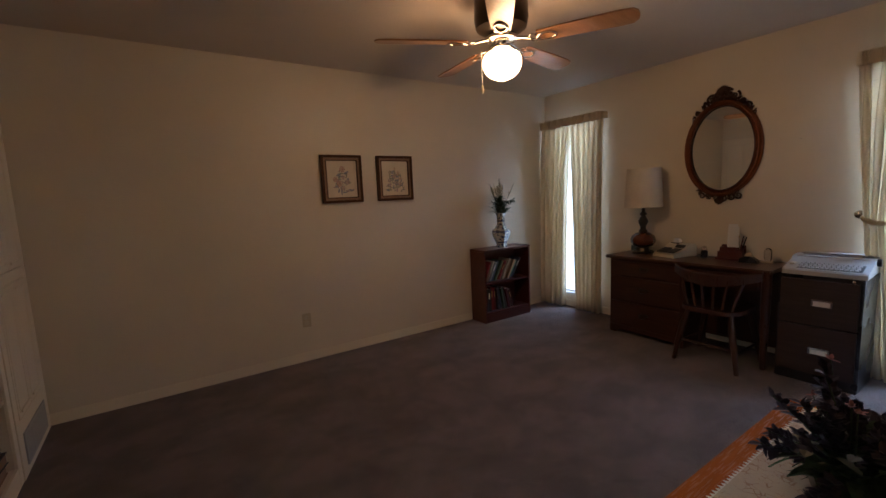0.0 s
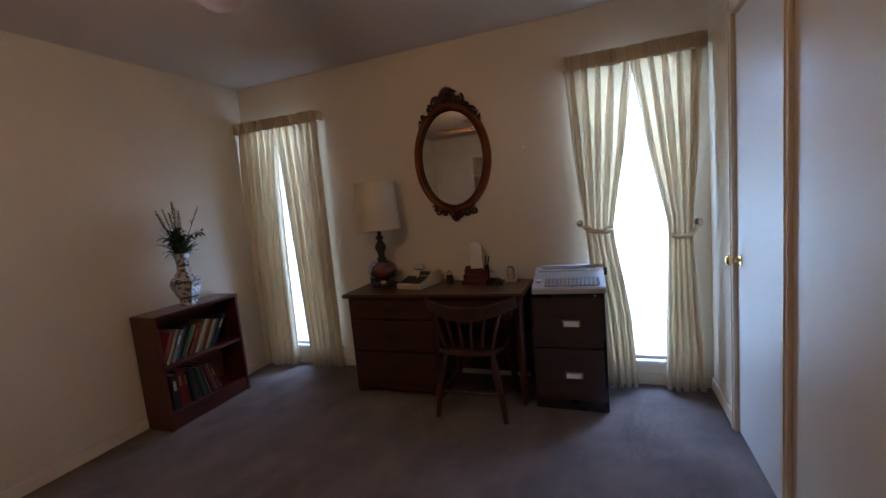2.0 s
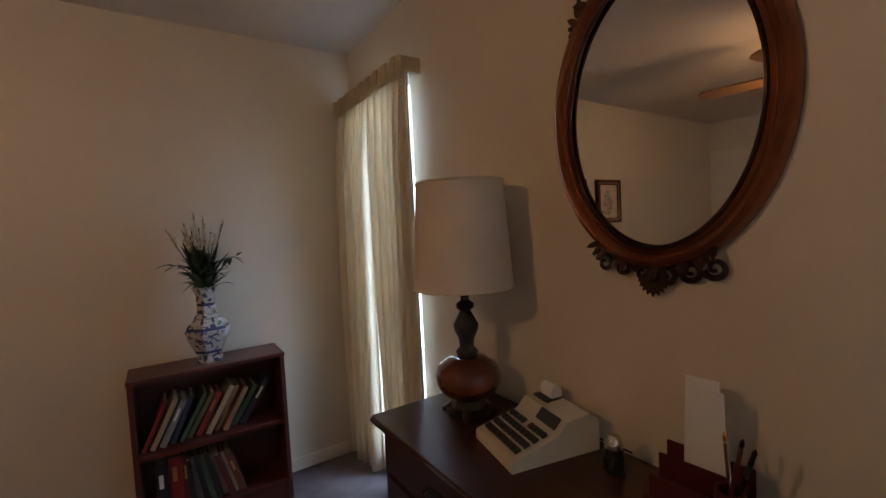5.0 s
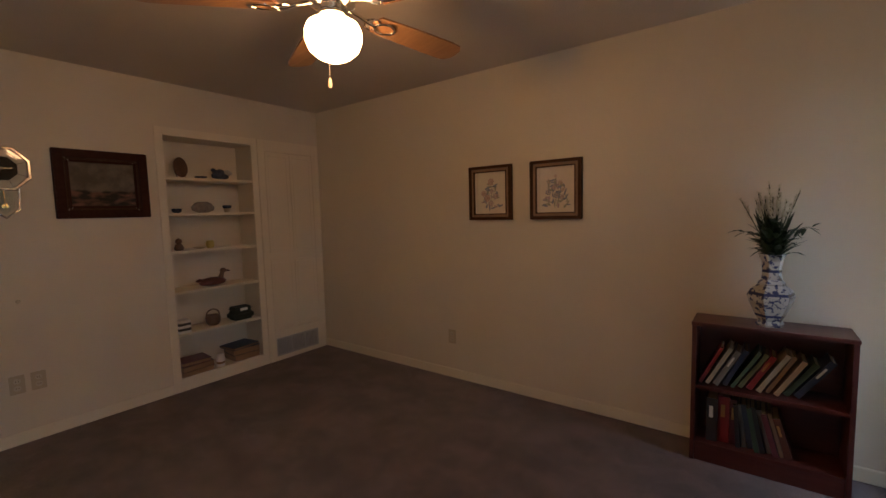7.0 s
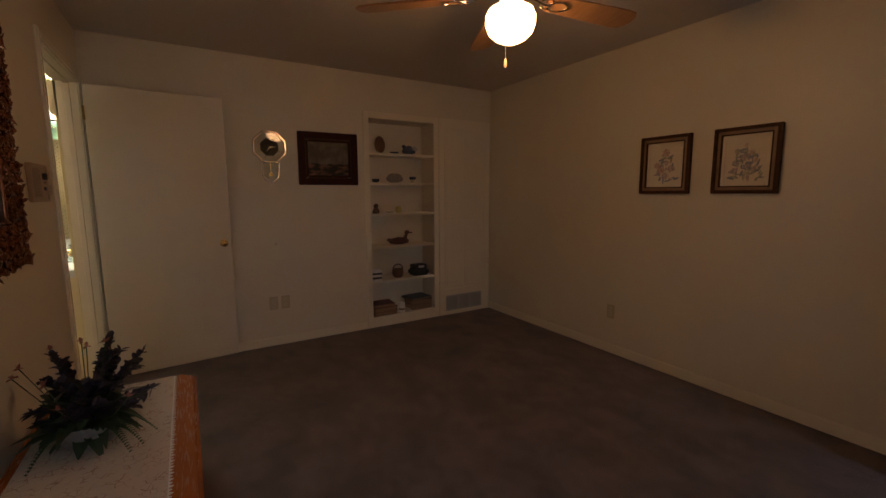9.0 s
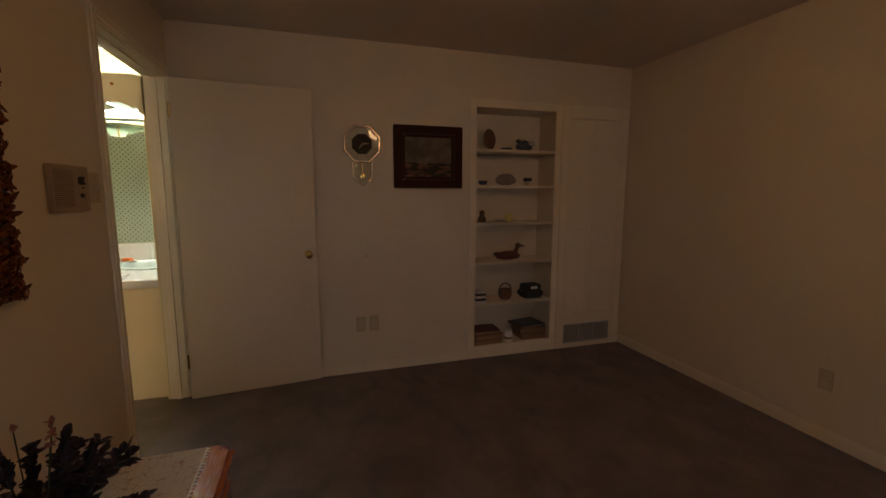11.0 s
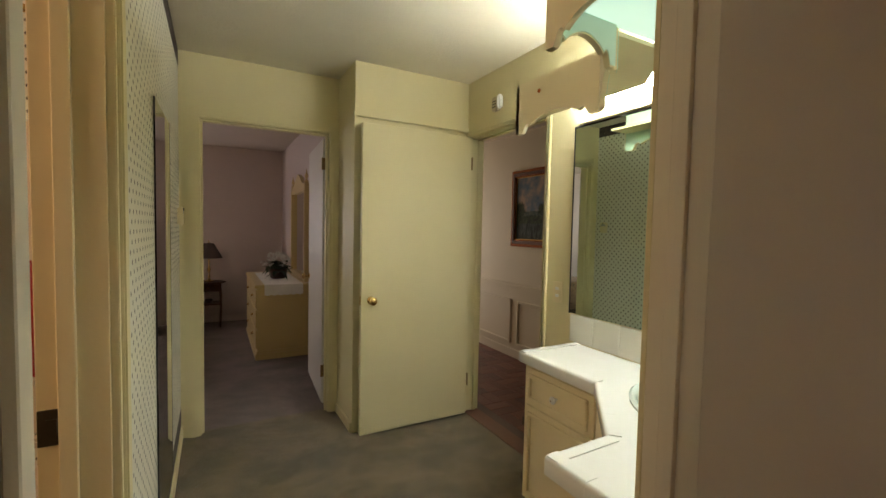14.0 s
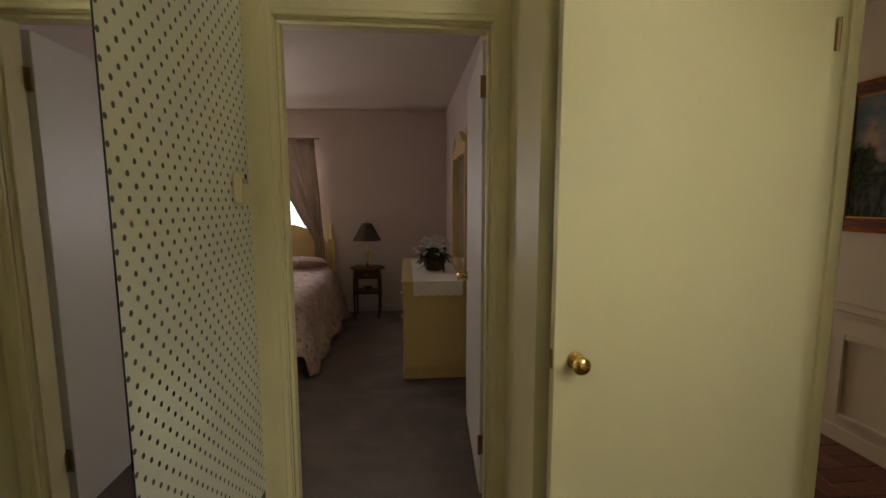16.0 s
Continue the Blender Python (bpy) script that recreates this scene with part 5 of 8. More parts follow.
lying_book(xs - 0.02, 2.44, zb + 0.106, 0.21, 0.25, 0.02, 8, M_book[5], "dark folder lying askew on albums")
jr = thing("white_jar", "small white jar with a dark band", "jar", pose(xs + 0.06, 2.225, zb))
part("jar_body", lathe([(0.03, 0), (0.034, 0.01), (0.034, 0.075), (0.026, 0.085)], 18), M_paper, jr, "", 40)
part("band", lathe([(0.0345, 0.025), (0.0348, 0.028), (0.0348, 0.04), (0.0345, 0.043)], 18), M_old_brass, jr, "", 40)
part("lid", lathe([(0.028, 0.085), (0.030, 0.088), (0.030, 0.10), (0.004, 0.108)], 18), M_paper, jr, "", 40)

# ---- study: bookcase ----
bc = thing("bookcase", "low two-shelf cherry bookcase against the wall", "bookcase")
X0, X1, Y0, Y1, ZT = 2.875, 3.515, 3.065, 3.300, 0.757
part("side", box(X0, Y0 + 0.003, 0, X0 + 0.02, Y1, ZT - 0.02, 0.002), M_cherry, bc)
part("side", box(X1 - 0.02, Y0 + 0.003, 0, X1, Y1, ZT - 0.02, 0.002), M_cherry, bc)
part("top", box(X0 - 0.003, Y0 - 0.002, ZT - 0.0198, X1 + 0.003, Y1, ZT, 0.003), M_cherry, bc)
part("shelf", box(X0 + 0.0205, Y0 + 0.01, 0.395, X1 - 0.0205, Y1 - 0.008, 0.415, 0.002), M_cherry, bc)
part("bottom_shelf", box(X0 + 0.0205, Y0 + 0.01, 0.085, X1 - 0.0205, Y1 - 0.008, 0.105, 0.002), M_cherry, bc)
part("plinth", box(X0 + 0.0205, Y0 + 0.012, 0, X1 - 0.0205, Y0 + 0.03, 0.0845, 0.002), M_cherry, bc)
part("back", boxes([(X0 + 0.0205, Y1 - 0.0075, 0.0, X1 - 0.0205, Y1 - 0.001, ZT - 0.021)]), M_cherry, bc)


def shelf_book(x, z, w, h, d, lean, mt, label):
    b = thing("book", label, "book", pose(x, Y1 - 0.015, z, 0, lean, 0), "books in the bookcase")
    part("cover", join(box(0, -d, 0, 0.003, 0, h), box(w - 0.003, -d, 0, w, 0, h), box(0.003, -d, 0, w - 0.003, -d + 0.003, h)), mt, b)
    part("page_block", box(0.003, -d + 0.003, 0.004, w - 0.003, -0.004, h - 0.004), M_mat, b)
    if w > 0.024:
        part("title_bar", boxes([(w * 0.25, -d - 0.0008, h * 0.55, w * 0.6, -d, h * 0.82)]), M_gold if mt in (M_book[2], M_book[0], M_book[9]) else M_paper, b)


rnd = random.Random(5)
x = 2.905
for k, (mi, w, h) in enumerate(((2, .016, .22), (3, .020, .23), (6, .026, .215), (5, .022, .22), (4, .016, .23), (7, .02, .22), (2, .026, .21), (3, .022, .235), (8, .018, .225), (8, .022, .215), (4, .024, .21), (5, .028, .235))):
    lean = 22 + rnd.uniform(0, 5) + k * 0.7
    shelf_book(x, 0.4155 + w * math.sin(radians(lean)) + 0.0005, w, h, 0.15 + rnd.uniform(-0.01, 0.02), lean, M_book[mi], "%s book leaning on the upper shelf" % ("red", "tan", "brown", "cream", "green", "navy", "grey", "olive", "tan", "wine")[mi])
    x += w / math.cos(radians(lean)) + 0.012
x = 2.945
for k, (mi, w, h, lean) in enumerate(((1, .05, .235, 0), (2, .052, .25, 0), (9, .028, .24, 0), (1, .02, .225, -4), (6, .022, .225, -8), (5, .024, .23, -9), (4, .02, .225, -10), (1, .022, .235, -12), (6, .020, .22, -13), (9, .024, .215, -15), (3, .014, .22, -15), (0, .03, .20, -16))):
    shelf_book(x, 0.1055 + w * math.sin(radians(max(lean, 0))) + 0.0005, w, h, 0.165 + rnd.uniform(-0.02, 0.015), lean, M_book[mi], "%s book standing on the lower shelf" % ("brown", "black", "red", "cream", "green", "navy", "grey", "olive", "tan", "wine")[mi])
    x += w / math.cos(radians(lean)) + (0.004 if lean else 0.001)


# ---- study: vase with dried stems ----
def china(name):
    m, N, L, b = nodes_of(name)
    v = coords(N, L, 1.0)
    n = noise_tex(N, L, v, 48.0, 3.0, 0.6)
    s = N.new("ShaderNodeSeparateXYZ")
    L.new(v, s.inputs[0])
    band = calc(N, L, "LESS_THAN", calc(N, L, "ABSOLUTE", calc(N, L, "SUBTRACT", calc(N, L, "FRACT", calc(N, L, "MULTIPLY", s.outputs["Z"], 9.0)), 0.5)), 0.06)
    ink = calc(N, L, "MAXIMUM", band, ramp(N, L, n, [(0.52, (0, 0, 0)), (0.58, (1, 1, 1))]))
    L.new(mix(N, L, (0.50, 0.50, 0.48), (0.06, 0.075, 0.17), ink), b.inputs["Base Color"])
    b.inputs["Roughness"].default_value, b.inputs["Coat Weight"].default_value = 0.15, 0.6
    return m


vs = thing("vase", "hexagonal blue and white china vase on the bookcase", "vase", pose(3.20, 3.17, ZT, 0, 0, 12))
part("body", lathe([(0.056, 0), (0.060, 0.012), (0.050, 0.028), (0.070, 0.07), (0.094, 0.125), (0.100, 0.155), (0.086, 0.185), (0.058, 0.208), (0.060, 0.216), (0.044, 0.235), (0.040, 0.275), (0.044, 0.325), (0.054, 0.352), (0.058, 0.362), (0.050, 0.360), (0.040, 0.33), (0.03, 0.2)], 6), china("blue_white_china"), vs)


def leaf_blade(p, d, length, width, droop, up=Vector((0, 0, 1))):
    """A folded, bent leaf from p along d."""
    bm = bmesh.new()
    d = d.normalized()
    side = d.cross(up)
    side = side.normalized() if side.length > 1e-3 else Vector((1, 0, 0))
    nrm = side.cross(d)
    rows = []
    for k in range(5):
        s = k / 4
        c = p + d * length * s + Vector((0, 0, -droop * s * s * length))
        w = width * math.sin(math.pi * (0.12 + 0.85 * s)) * 0.5
        rows.append((bm.verts.new(c - side * w + nrm * 0.15 * w), bm.verts.new(c - nrm * 0.1 * w), bm.verts.new(c + side * w + nrm * 0.15 * w)))
    for a, b in zip(rows, rows[1:]):
        bm.faces.new((a[0], a[1], b[1], b[0]))
        bm.faces.new((a[1], a[2], b[2], b[1]))
    return bm


def rand_dir(rnd, lo, hi):
    a, e = rnd.uniform(0, 2 * math.pi), radians(rnd.uniform(lo, hi))
    return Vector((math.cos(a) * math.cos(e), math.sin(a) * math.cos(e), math.sin(e)))


rnd = random.Random(11)
vp = thing("dried_flowers", "dark green artificial leaves and pale blooms in the vase", "plant", pose(3.20, 3.17, ZT + 0.352))
greens, pales, stems = [], [], []
for k in range(90):
    d = rand_dir(rnd, 42, 88)
    base = Vector((rnd.uniform(-0.02, 0.02), rnd.uniform(-0.02, 0.02), rnd.uniform(-0.03, 0.05)))
    greens.append(leaf_blade(base, d, rnd.uniform(0.12, 0.25), rnd.uniform(0.022, 0.040), rnd.uniform(0.05, 0.6)))
for k in range(120):
    d = rand_dir(rnd, 15, 75)
    base = Vector((0, 0, rnd.uniform(0.02, 0.17)))
    greens.append(leaf_blade(base, d, rnd.uniform(0.05, 0.11), rnd.uniform(0.020, 0.036), rnd.uniform(0.2, 0.9)))
for k in range(15):
    d = rand_dir(rnd, 62, 88)
    tip = d * rnd.uniform(0.26, 0.36)
    stems.append(tube([(0, 0, 0), tuple(tip * 0.5), tuple(tip)], 0.0022, 5))
    for j in range(22):
        s = 0.62 + 0.38 * j / 21
        pales.append(leaf_blade(tip * s, d + 0.8 * rand_dir(rnd, 0, 70), rnd.uniform(0.018, 0.040) * (1.25 - 0.6 * (s - 0.62) / 0.38), 0.010, 0.2))
for dx in (-1, 1):
    for j in range(14):
        p = Vector((dx * (0.05 + 0.007 * j), -0.03 - 0.002 * j, 0.10 + 0.002 * j + (0.02 if dx > 0 else 0)))
        greens.append(leaf_blade(p, rand_dir(rnd, -30, 40), 0.050, 0.020, 0.3))
part("leaves", join(*greens), M_leaf, vp)
tagged(part("pale_blooms", join(*pales), M_cream_petal, vp), "pale cream dried blooms", "", "", "stuff")
part("stems", join(*stems), M_leaf, vp)

# ---- study: desk ----
def bail_pull(parent, x, y, z, metal):
    """A drop handle with two posts on a back plate, on a front facing -x."""
    p = part("pull", join(tube([(x, y - 0.034, z + 0.008), (x - 0.016, y - 0.034, z + 0.006), (x - 0.020, y - 0.026, z - 0.010), (x - 0.020, y, z - 0.016), (x - 0.020, y + 0.026, z - 0.010), (x - 0.016, y + 0.034, z + 0.006), (x, y + 0.034, z + 0.008)], 0.004, 7),
                          prism([(y - 0.05, z + 0.012), (y - 0.03, z + 0.024), (y, z + 0.018), (y + 0.03, z + 0.024), (y + 0.05, z + 0.012), (y + 0.03, z - 0.006), (y, z + 0.002), (y - 0.03, z - 0.006)], x - 0.003, x - 0.0002, "yz")), metal, parent, "dark metal drop handle", 50)
    return p


dk_ = thing("desk", "dark-stained single-pedestal wooden desk against the wall", "desk")
FX, BX = 3.615, 4.030
part("desktop", box(3.585, 0.905, 0.693, 4.036, 2.185, 0.720, 0.008, 3), M_desk, dk_)
part("pedestal", box(FX + 0.012, 1.49, 0.075, BX, 2.155, 0.692, 0.003), M_desk, dk_)
part("plinth", join(prism([(2.155, 0.0), (2.10, 0.0), (2.07, 0.03), (1.57, 0.03), (1.54, 0.0), (1.49, 0.0), (1.49, 0.074), (2.155, 0.074)], FX + 0.014, FX + 0.034, "yz"), box(FX + 0.034, 1.495, 0, BX, 1.515, 0.074), box(FX + 0.034, 2.13, 0, BX, 2.15, 0.074)), M_desk, dk_)
for z0, z1 in ((0.545, 0.675), (0.315, 0.535), (0.095, 0.305)):
    d = part("drawer", box(FX - 0.004, 1.515, z0, FX + 0.0115, 2.13, z1, 0.005), M_desk, dk_)
    bail_pull(d, FX - 0.004, 1.82, (z0 + z1) / 2, M_pewter)
d = part("drawer", box(FX - 0.004, 0.985, 0.575, FX + 0.0115, 1.475, 0.672, 0.005), M_desk, dk_, "shallow kneehole drawer")
bail_pull(d, FX - 0.004, 1.23, 0.625, M_pewter)
part("apron", box(FX + 0.012, 0.965, 0.56, FX + 0.03, 1.488, 0.692), M_desk, dk_)
part("back_panel", box(3.99, 0.965, 0.06, BX, 1.488, 0.692), M_desk, dk_)
for xx in (3.635, 3.985):
    part("leg", moved(lathe([(0.016, 0), (0.020, 0.02), (0.026, 0.30), (0.030, 0.36), (0.024, 0.38), (0.030, 0.41), (0.030, 0.692)], 16), pose(xx, 0.945, 0)), M_desk_up, dk_, "", 45)

# ---- study: chair ----
chx, chy = 3.598, 1.228
ch = thing("desk_chair", "dark wooden spindle-back chair pushed under the desk", "chair", pose(chx, chy, 0) @ Matrix.Diagonal((1, 1, 0.95, 1)))
so = [(0.225 * math.copysign(abs(math.cos(a)) ** 0.6, math.cos(a)), 0.205 * math.copysign(abs(math.sin(a)) ** 0.6, math.sin(a))) for a in [2 * math.pi * k / 28 for k in range(28)]]
part("seat", prism(so, 0.425, 0.455), M_desk_up, ch, "", 40)
rail = [(-0.125 - 0.06 * math.cos(a * 0.5) ** 2 + 0.10 * abs(a / 1.35) ** 2, 0.29 * a / 1.35, 0.690 + 0.042 * abs(a / 1.35) ** 2) for a in [-1.35 + 2.7 * k / 14 for k in range(15)]]
top_rail = bmesh.new()
rows = []
for (px, py, pz), k in zip(rail, range(15)):
    h = 0.062 - 0.018 * abs(k - 7) / 7
    rows.append([top_rail.verts.new((px + ox, py, pz + oz)) for ox, oz in ((-0.013, -h), (0.013, -h), (0.016, h * 0.40), (0.0, h * 0.55), (-0.016, h * 0.40))])
for a, b in zip(rows, rows[1:]):
    for k in range(5):
        top_rail.faces.new((a[k], a[(k + 1) % 5], b[(k + 1) % 5], b[k]))
top_rail.faces.new(rows[0])
top_rail.faces.new(rows[-1][::-1])
part("top_rail", top_rail, M_desk_up, ch, "curved top rail", 40)
for k in (2, 4, 6, 8, 10, 12):
    px, py, pz = rail[k]
    part("spindle", tube([(-0.165 + 0.02 * abs(k - 7) / 5, py * 0.72, 0.45), (px * 0.5 - 0.085, py * 0.85, 0.56), (px, py, pz - 0.03)], [0.008, 0.011, 0.007], 8), M_desk_up, ch, "", 60)
for sx, sy in ((-1, -1), (-1, 1), (1, -1), (1, 1)):
    part("leg", tube([(sx * 0.14, sy * 0.14, 0.43), (sx * 0.175, sy * 0.165, 0.30), (sx * 0.190, sy * 0.192, 0.15), (sx * 0.205, sy * 0.213, 0.0)], [0.017, 0.024, 0.021, 0.016], 10), M_desk_up, ch, "", 60)
for sy in (-1, 1):
    part("stretcher", tube([(-0.19, sy * 0.192, 0.14), (0, sy * 0.192, 0.14), (0.19, sy * 0.192, 0.14)], [0.008, 0.012, 0.008], 8), M_desk_up, ch, "", 60)
part("stretcher", tube([(-0.188, -0.188, 0.17), (-0.188, 0, 0.17), (-0.188, 0.188, 0.17)], [0.008, 0.012, 0.008], 8), M_desk_up, ch, "", 60)

# ---- study: filing cabinet and typewriter ----
fc = thing("filing_cabinet", "two-drawer filing cabinet, black with brown woodgrain fronts", "filing cabinet")
part("body", box(3.615, 0.452, 0.0, 4.02, 0.870, 0.718, 0.004), M_black, fc, "black steel body")
for z0, z1 in ((0.395, 0.690), (0.070, 0.385)):
    d = part("drawer", box(3.598, 0.468, z0, 3.6145, 0.855, z1, 0.004), M_walnut, fc, "brown woodgrain drawer front")
    zc = (z0 + z1) / 2 + 0.002
    h = part("handle", join(box(3.588, 0.586, zc + 0.012, 3.5978, 0.691, zc + 0.022, 0.002), box(3.590, 0.586, zc - 0.022, 3.5978, 0.596, zc + 0.012), box(3.590, 0.681, zc - 0.022, 3.5978, 0.691, zc + 0.012)), M_chrome, d, "bright label-holder pull")
    part("label", boxes([(3.5955, 0.596, zc - 0.022, 3.5975, 0.681, zc + 0.012)]), M_paper, h)
part("lock", moved(lathe([(0.008, 0), (0.008, 0.004), (0.002, 0.005)], 12), pose(3.6145, 0.50, 0.700, 0, -90, 0)), M_chrome, fc)

tw = thing("typewriter", "grey electric typewriter on the filing cabinet", "typewriter", pose(3.80, 0.665, 0.7185, 0, 0, 3))
part("case", prism([(-0.205, 0.0), (0.195, 0.0), (0.195, 0.088), (0.16, 0.098), (0.03, 0.092), (-0.02, 0.066), (-0.195, 0.036), (-0.205, 0.026)], -0.215, 0.195, "xz"), M_grey, tw, "grey plastic case", 30)
part("paper_slot", box(0.055, -0.170, 0.0900, 0.098, 0.150, 0.0968, 0.001, 1), M_dark_key, tw, "dark platen slot")
part("cover_step", prism([(0.022, 0.0885), (0.050, 0.0930), (0.050, 0.0990), (0.022, 0.0935)], -0.190, 0.170, "xz"), M_grey, tw)
part("side_lever", box(-0.12, 0.150, 0.0480, -0.06, 0.178, 0.062, 0.003), M_beige, tw)
part("platen_knob", tube([(0.075, -0.214, 0.072), (0.075, -0.236, 0.072)], 0.024, 14), M_black, tw, "", 60)
part("paper_rest", box(0.11, -0.19, 0.100, 0.185, 0.165, 0.106, 0.002), M_grey, tw)
kb = part("keyboard", prism([(-0.182, 0.040), (-0.055, 0.0615), (-0.055, 0.0625), (-0.182, 0.041)], -0.185, 0.125, "xz"), M_dark_key, tw, "dark keyboard well")
for r in range(4):
    for c in range(13):
        xx, yy = -0.170 + 0.028 * r, 0.115 - 0.0228 * c - 0.005 * (r % 2)
        zz = 0.0405 + (xx + 0.182) * 0.169
        part("key", moved(box(-0.010, -0.0088, 0.0008, 0.010, 0.0088, 0.008, 0.002, 1), pose(xx, yy, zz, 0, -9.6, 0)), M_grey, kb)

# ---- study: lamp and things on the desk ----
lp = thing("table_lamp", "table lamp with a cream drum shade and amber body", "lamp", pose(3.862, 1.982, 0.7205))
part("foot", lathe([(0.070, 0), (0.082, 0.006), (0.082, 0.016), (0.060, 0.026), (0.050, 0.05), (0.062, 0.062)], 8), M_pewter, lp, "dark metal footed base", 30)
for k in range(4):
    part("toe", tube([(0.06 * math.cos(a), 0.06 * math.sin(a), 0.02) for a in (math.pi / 4 + k * math.pi / 2,)] + [(0.092 * math.cos(math.pi / 4 + k * math.pi / 2), 0.092 * math.sin(math.pi / 4 + k * math.pi / 2), 0.008)], [0.016, 0.009], 8), M_pewter, lp, "", 60)
part("body", lathe([(0.055, 0.062), (0.09, 0.076), (0.108, 0.105), (0.110, 0.13), (0.098, 0.162), (0.06, 0.190), (0.03, 0.198)], 32), M_amber, lp, "amber brown glazed body", 60)
part("column", lathe([(0.035, 0.198), (0.038, 0.21), (0.024, 0.225), (0.026, 0.25), (0.040, 0.28), (0.042, 0.30), (0.028, 0.325), (0.018, 0.345), (0.030, 0.355), (0.030, 0.368), (0.014, 0.38), (0.014, 0.43)], 24), M_pewter, lp, "turned dark metal column", 50)
shd = lathe([(0.1625, 0.425), (0.164, 0.425), (0.142, 0.765), (0.1405, 0.765)], 40)
shd.faces.ensure_lookup_table()
bmesh.ops.delete(shd, geom=[f for f in shd.faces if len(f.verts) > 4], context="FACES_ONLY")
part("shade", shd, M_shade, lp, "cream cloth drum shade", 60)
for z, r in ((0.425, 0.164), (0.765, 0.142)):
    part("shade_trim", tube([(r * math.cos(2 * math.pi * k / 40), r * math.sin(2 * math.pi * k / 40), z) for k in range(40)], 0.004, 6, True), M_curtain_head, lp, "", 60)
part("harp", tube([(0, 0.0, 0.43), (0.0, 0.06, 0.50), (0.0, 0.05, 0.66), (0, 0, 0.752), (0, -0.05, 0.66), (0, -0.06, 0.50)], 0.003, 6, True), M_old_brass, lp, "", 60)
part("spider", join(*[tube([(0, 0, 0.757), (0.140 * math.cos(a), 0.140 * math.sin(a), 0.762)], 0.002, 5) for a in (0.3, 2.4, 4.5)]), M_old_brass, lp)

cl = thing("adding_machine", "beige desktop adding machine with dark keys", "calculator", pose(3.885, 1.700, 0.7205, 0, 0, -13) @ Matrix.Diagonal((0.88, 0.86, 1.12, 1)))
part("case", prism([(-0.16, 0.0), (0.15, 0.0), (0.15, 0.075), (0.12, 0.092), (0.035, 0.086), (0.0, 0.058), (-0.155, 0.026), (-0.16, 0.020)], -0.12, 0.12, "xz"), M_beige, cl, "beige plastic case", 30)
part("display", moved(box(-0.018, -0.085, 0, 0.018, 0.02, 0.003, 0.001), pose(0.018, -0.01, 0.0735, 0, -39, 0)), M_dark_key, cl)
part("paper_well", box(0.055, 0.02, 0.086, 0.125, 0.10, 0.0935, 0.002), M_dark_key, cl)
part("paper_roll", tube([(0.10, 0.028, 0.104), (0.10, 0.092, 0.104)], 0.022, 16), M_paper, cl, "white paper roll", 60)
kp = part("keypad", moved(box(-0.062, -0.105, 0, 0.062, 0.105, 0.0015), pose(-0.078, 0, 0.0428, 0, -11.7, 0)), M_beige, cl)
for r in range(4):
    for c in range(9):
        if c == 4 and r > 2:
            continue
        xx, yy = -0.125 + 0.031 * r, 0.092 - 0.023 * c
        part("key", moved(box(-0.011, -0.0085, 0.001, 0.011, 0.0085, 0.009, 0.002, 1), pose(xx, yy, 0.0335 + (xx + 0.125) * 0.207, 0, -11.7, 0)), (M_red if (r, c) == (3, 5) else M_dark_key), kp)

ja = thing("metal_bottle", "small dark bottle with a shiny domed cap", "bottle", pose(3.93, 1.485, 0.7205))
part("bottle_body", lathe([(0.022, 0), (0.026, 0.006), (0.026, 0.05), (0.020, 0.062)], 18), M_black, ja, "", 40)
part("cap", lathe([(0.022, 0.062), (0.022, 0.078), (0.014, 0.092), (0.003, 0.097)], 18), M_chrome, ja, "", 40)
og = thing("desk_organizer", "dark red letter holder with white envelopes", "letter holder", pose(3.935, 1.285, 0.7205, 0, 0, 4))
part("base", box(-0.05, -0.10, 0, 0.05, 0.10, 0.02, 0.003), M_red, og)
for xx, hh in ((-0.045, 0.07), (0.0, 0.10), (0.04, 0.115)):
    part("divider", box(xx - 0.003, -0.085, 0.0202, xx + 0.003, 0.085, hh, 0.002), M_red, og)
part("pen_cup", lathe([(0.024, 0.0202), (0.026, 0.022), (0.026, 0.09), (0.022, 0.09), (0.022, 0.03)], 16, (-0.022, -0.06, 0)), M_red, og)
for k, (yy, hh, tl) in enumerate(((0.045, 0.215, 3), (0.03, 0.20, -3), (0.055, 0.19, 5))):
    e = single("envelope", box(-0.0012, -0.032, 0, 0.0012, 0.032, hh + 0.045), M_paper, "white envelope standing in the letter holder", "envelope", pose(3.935 + 0.012 + 0.007 * k, 1.245 + yy, 0.742, 0, tl, 4), None, "letters")
for k, (dx, dy, tl) in enumerate(((0.0, 0.0, 16), (0.006, -0.006, -6), (-0.006, 0.004, 8))):
    pn = thing("pen", ("black pen leaning in the cup", "chrome pen in the cup", "dark pencil in the cup")[k], "pen", pose(3.913 + dx, 1.225 + dy, 0.746, tl, 4 * k, 0), "pens in the cup")
    part("barrel", lathe([(0.003, 0), (0.0045, 0.01), (0.0045, 0.15), (0.0025, 0.155)], 8), (M_black, M_chrome, M_red)[k], pn)
    part("tip", lathe([(0.0045, 0.155), (0.0045, 0.165), (0.001, 0.172)], 8), (M_black, M_brass, M_black)[k], pn)
tp = thing("tape_dispenser", "dark rounded tape dispenser", "tape dispenser", pose(3.86, 1.14, 0.7205))
part("base", prism([(-0.06, 0), (0.06, 0), (0.055, 0.03), (0.02, 0.05), (-0.02, 0.05), (-0.06, 0.022)], -0.022, 0.022, "yz"), M_black, tp, "", 30)
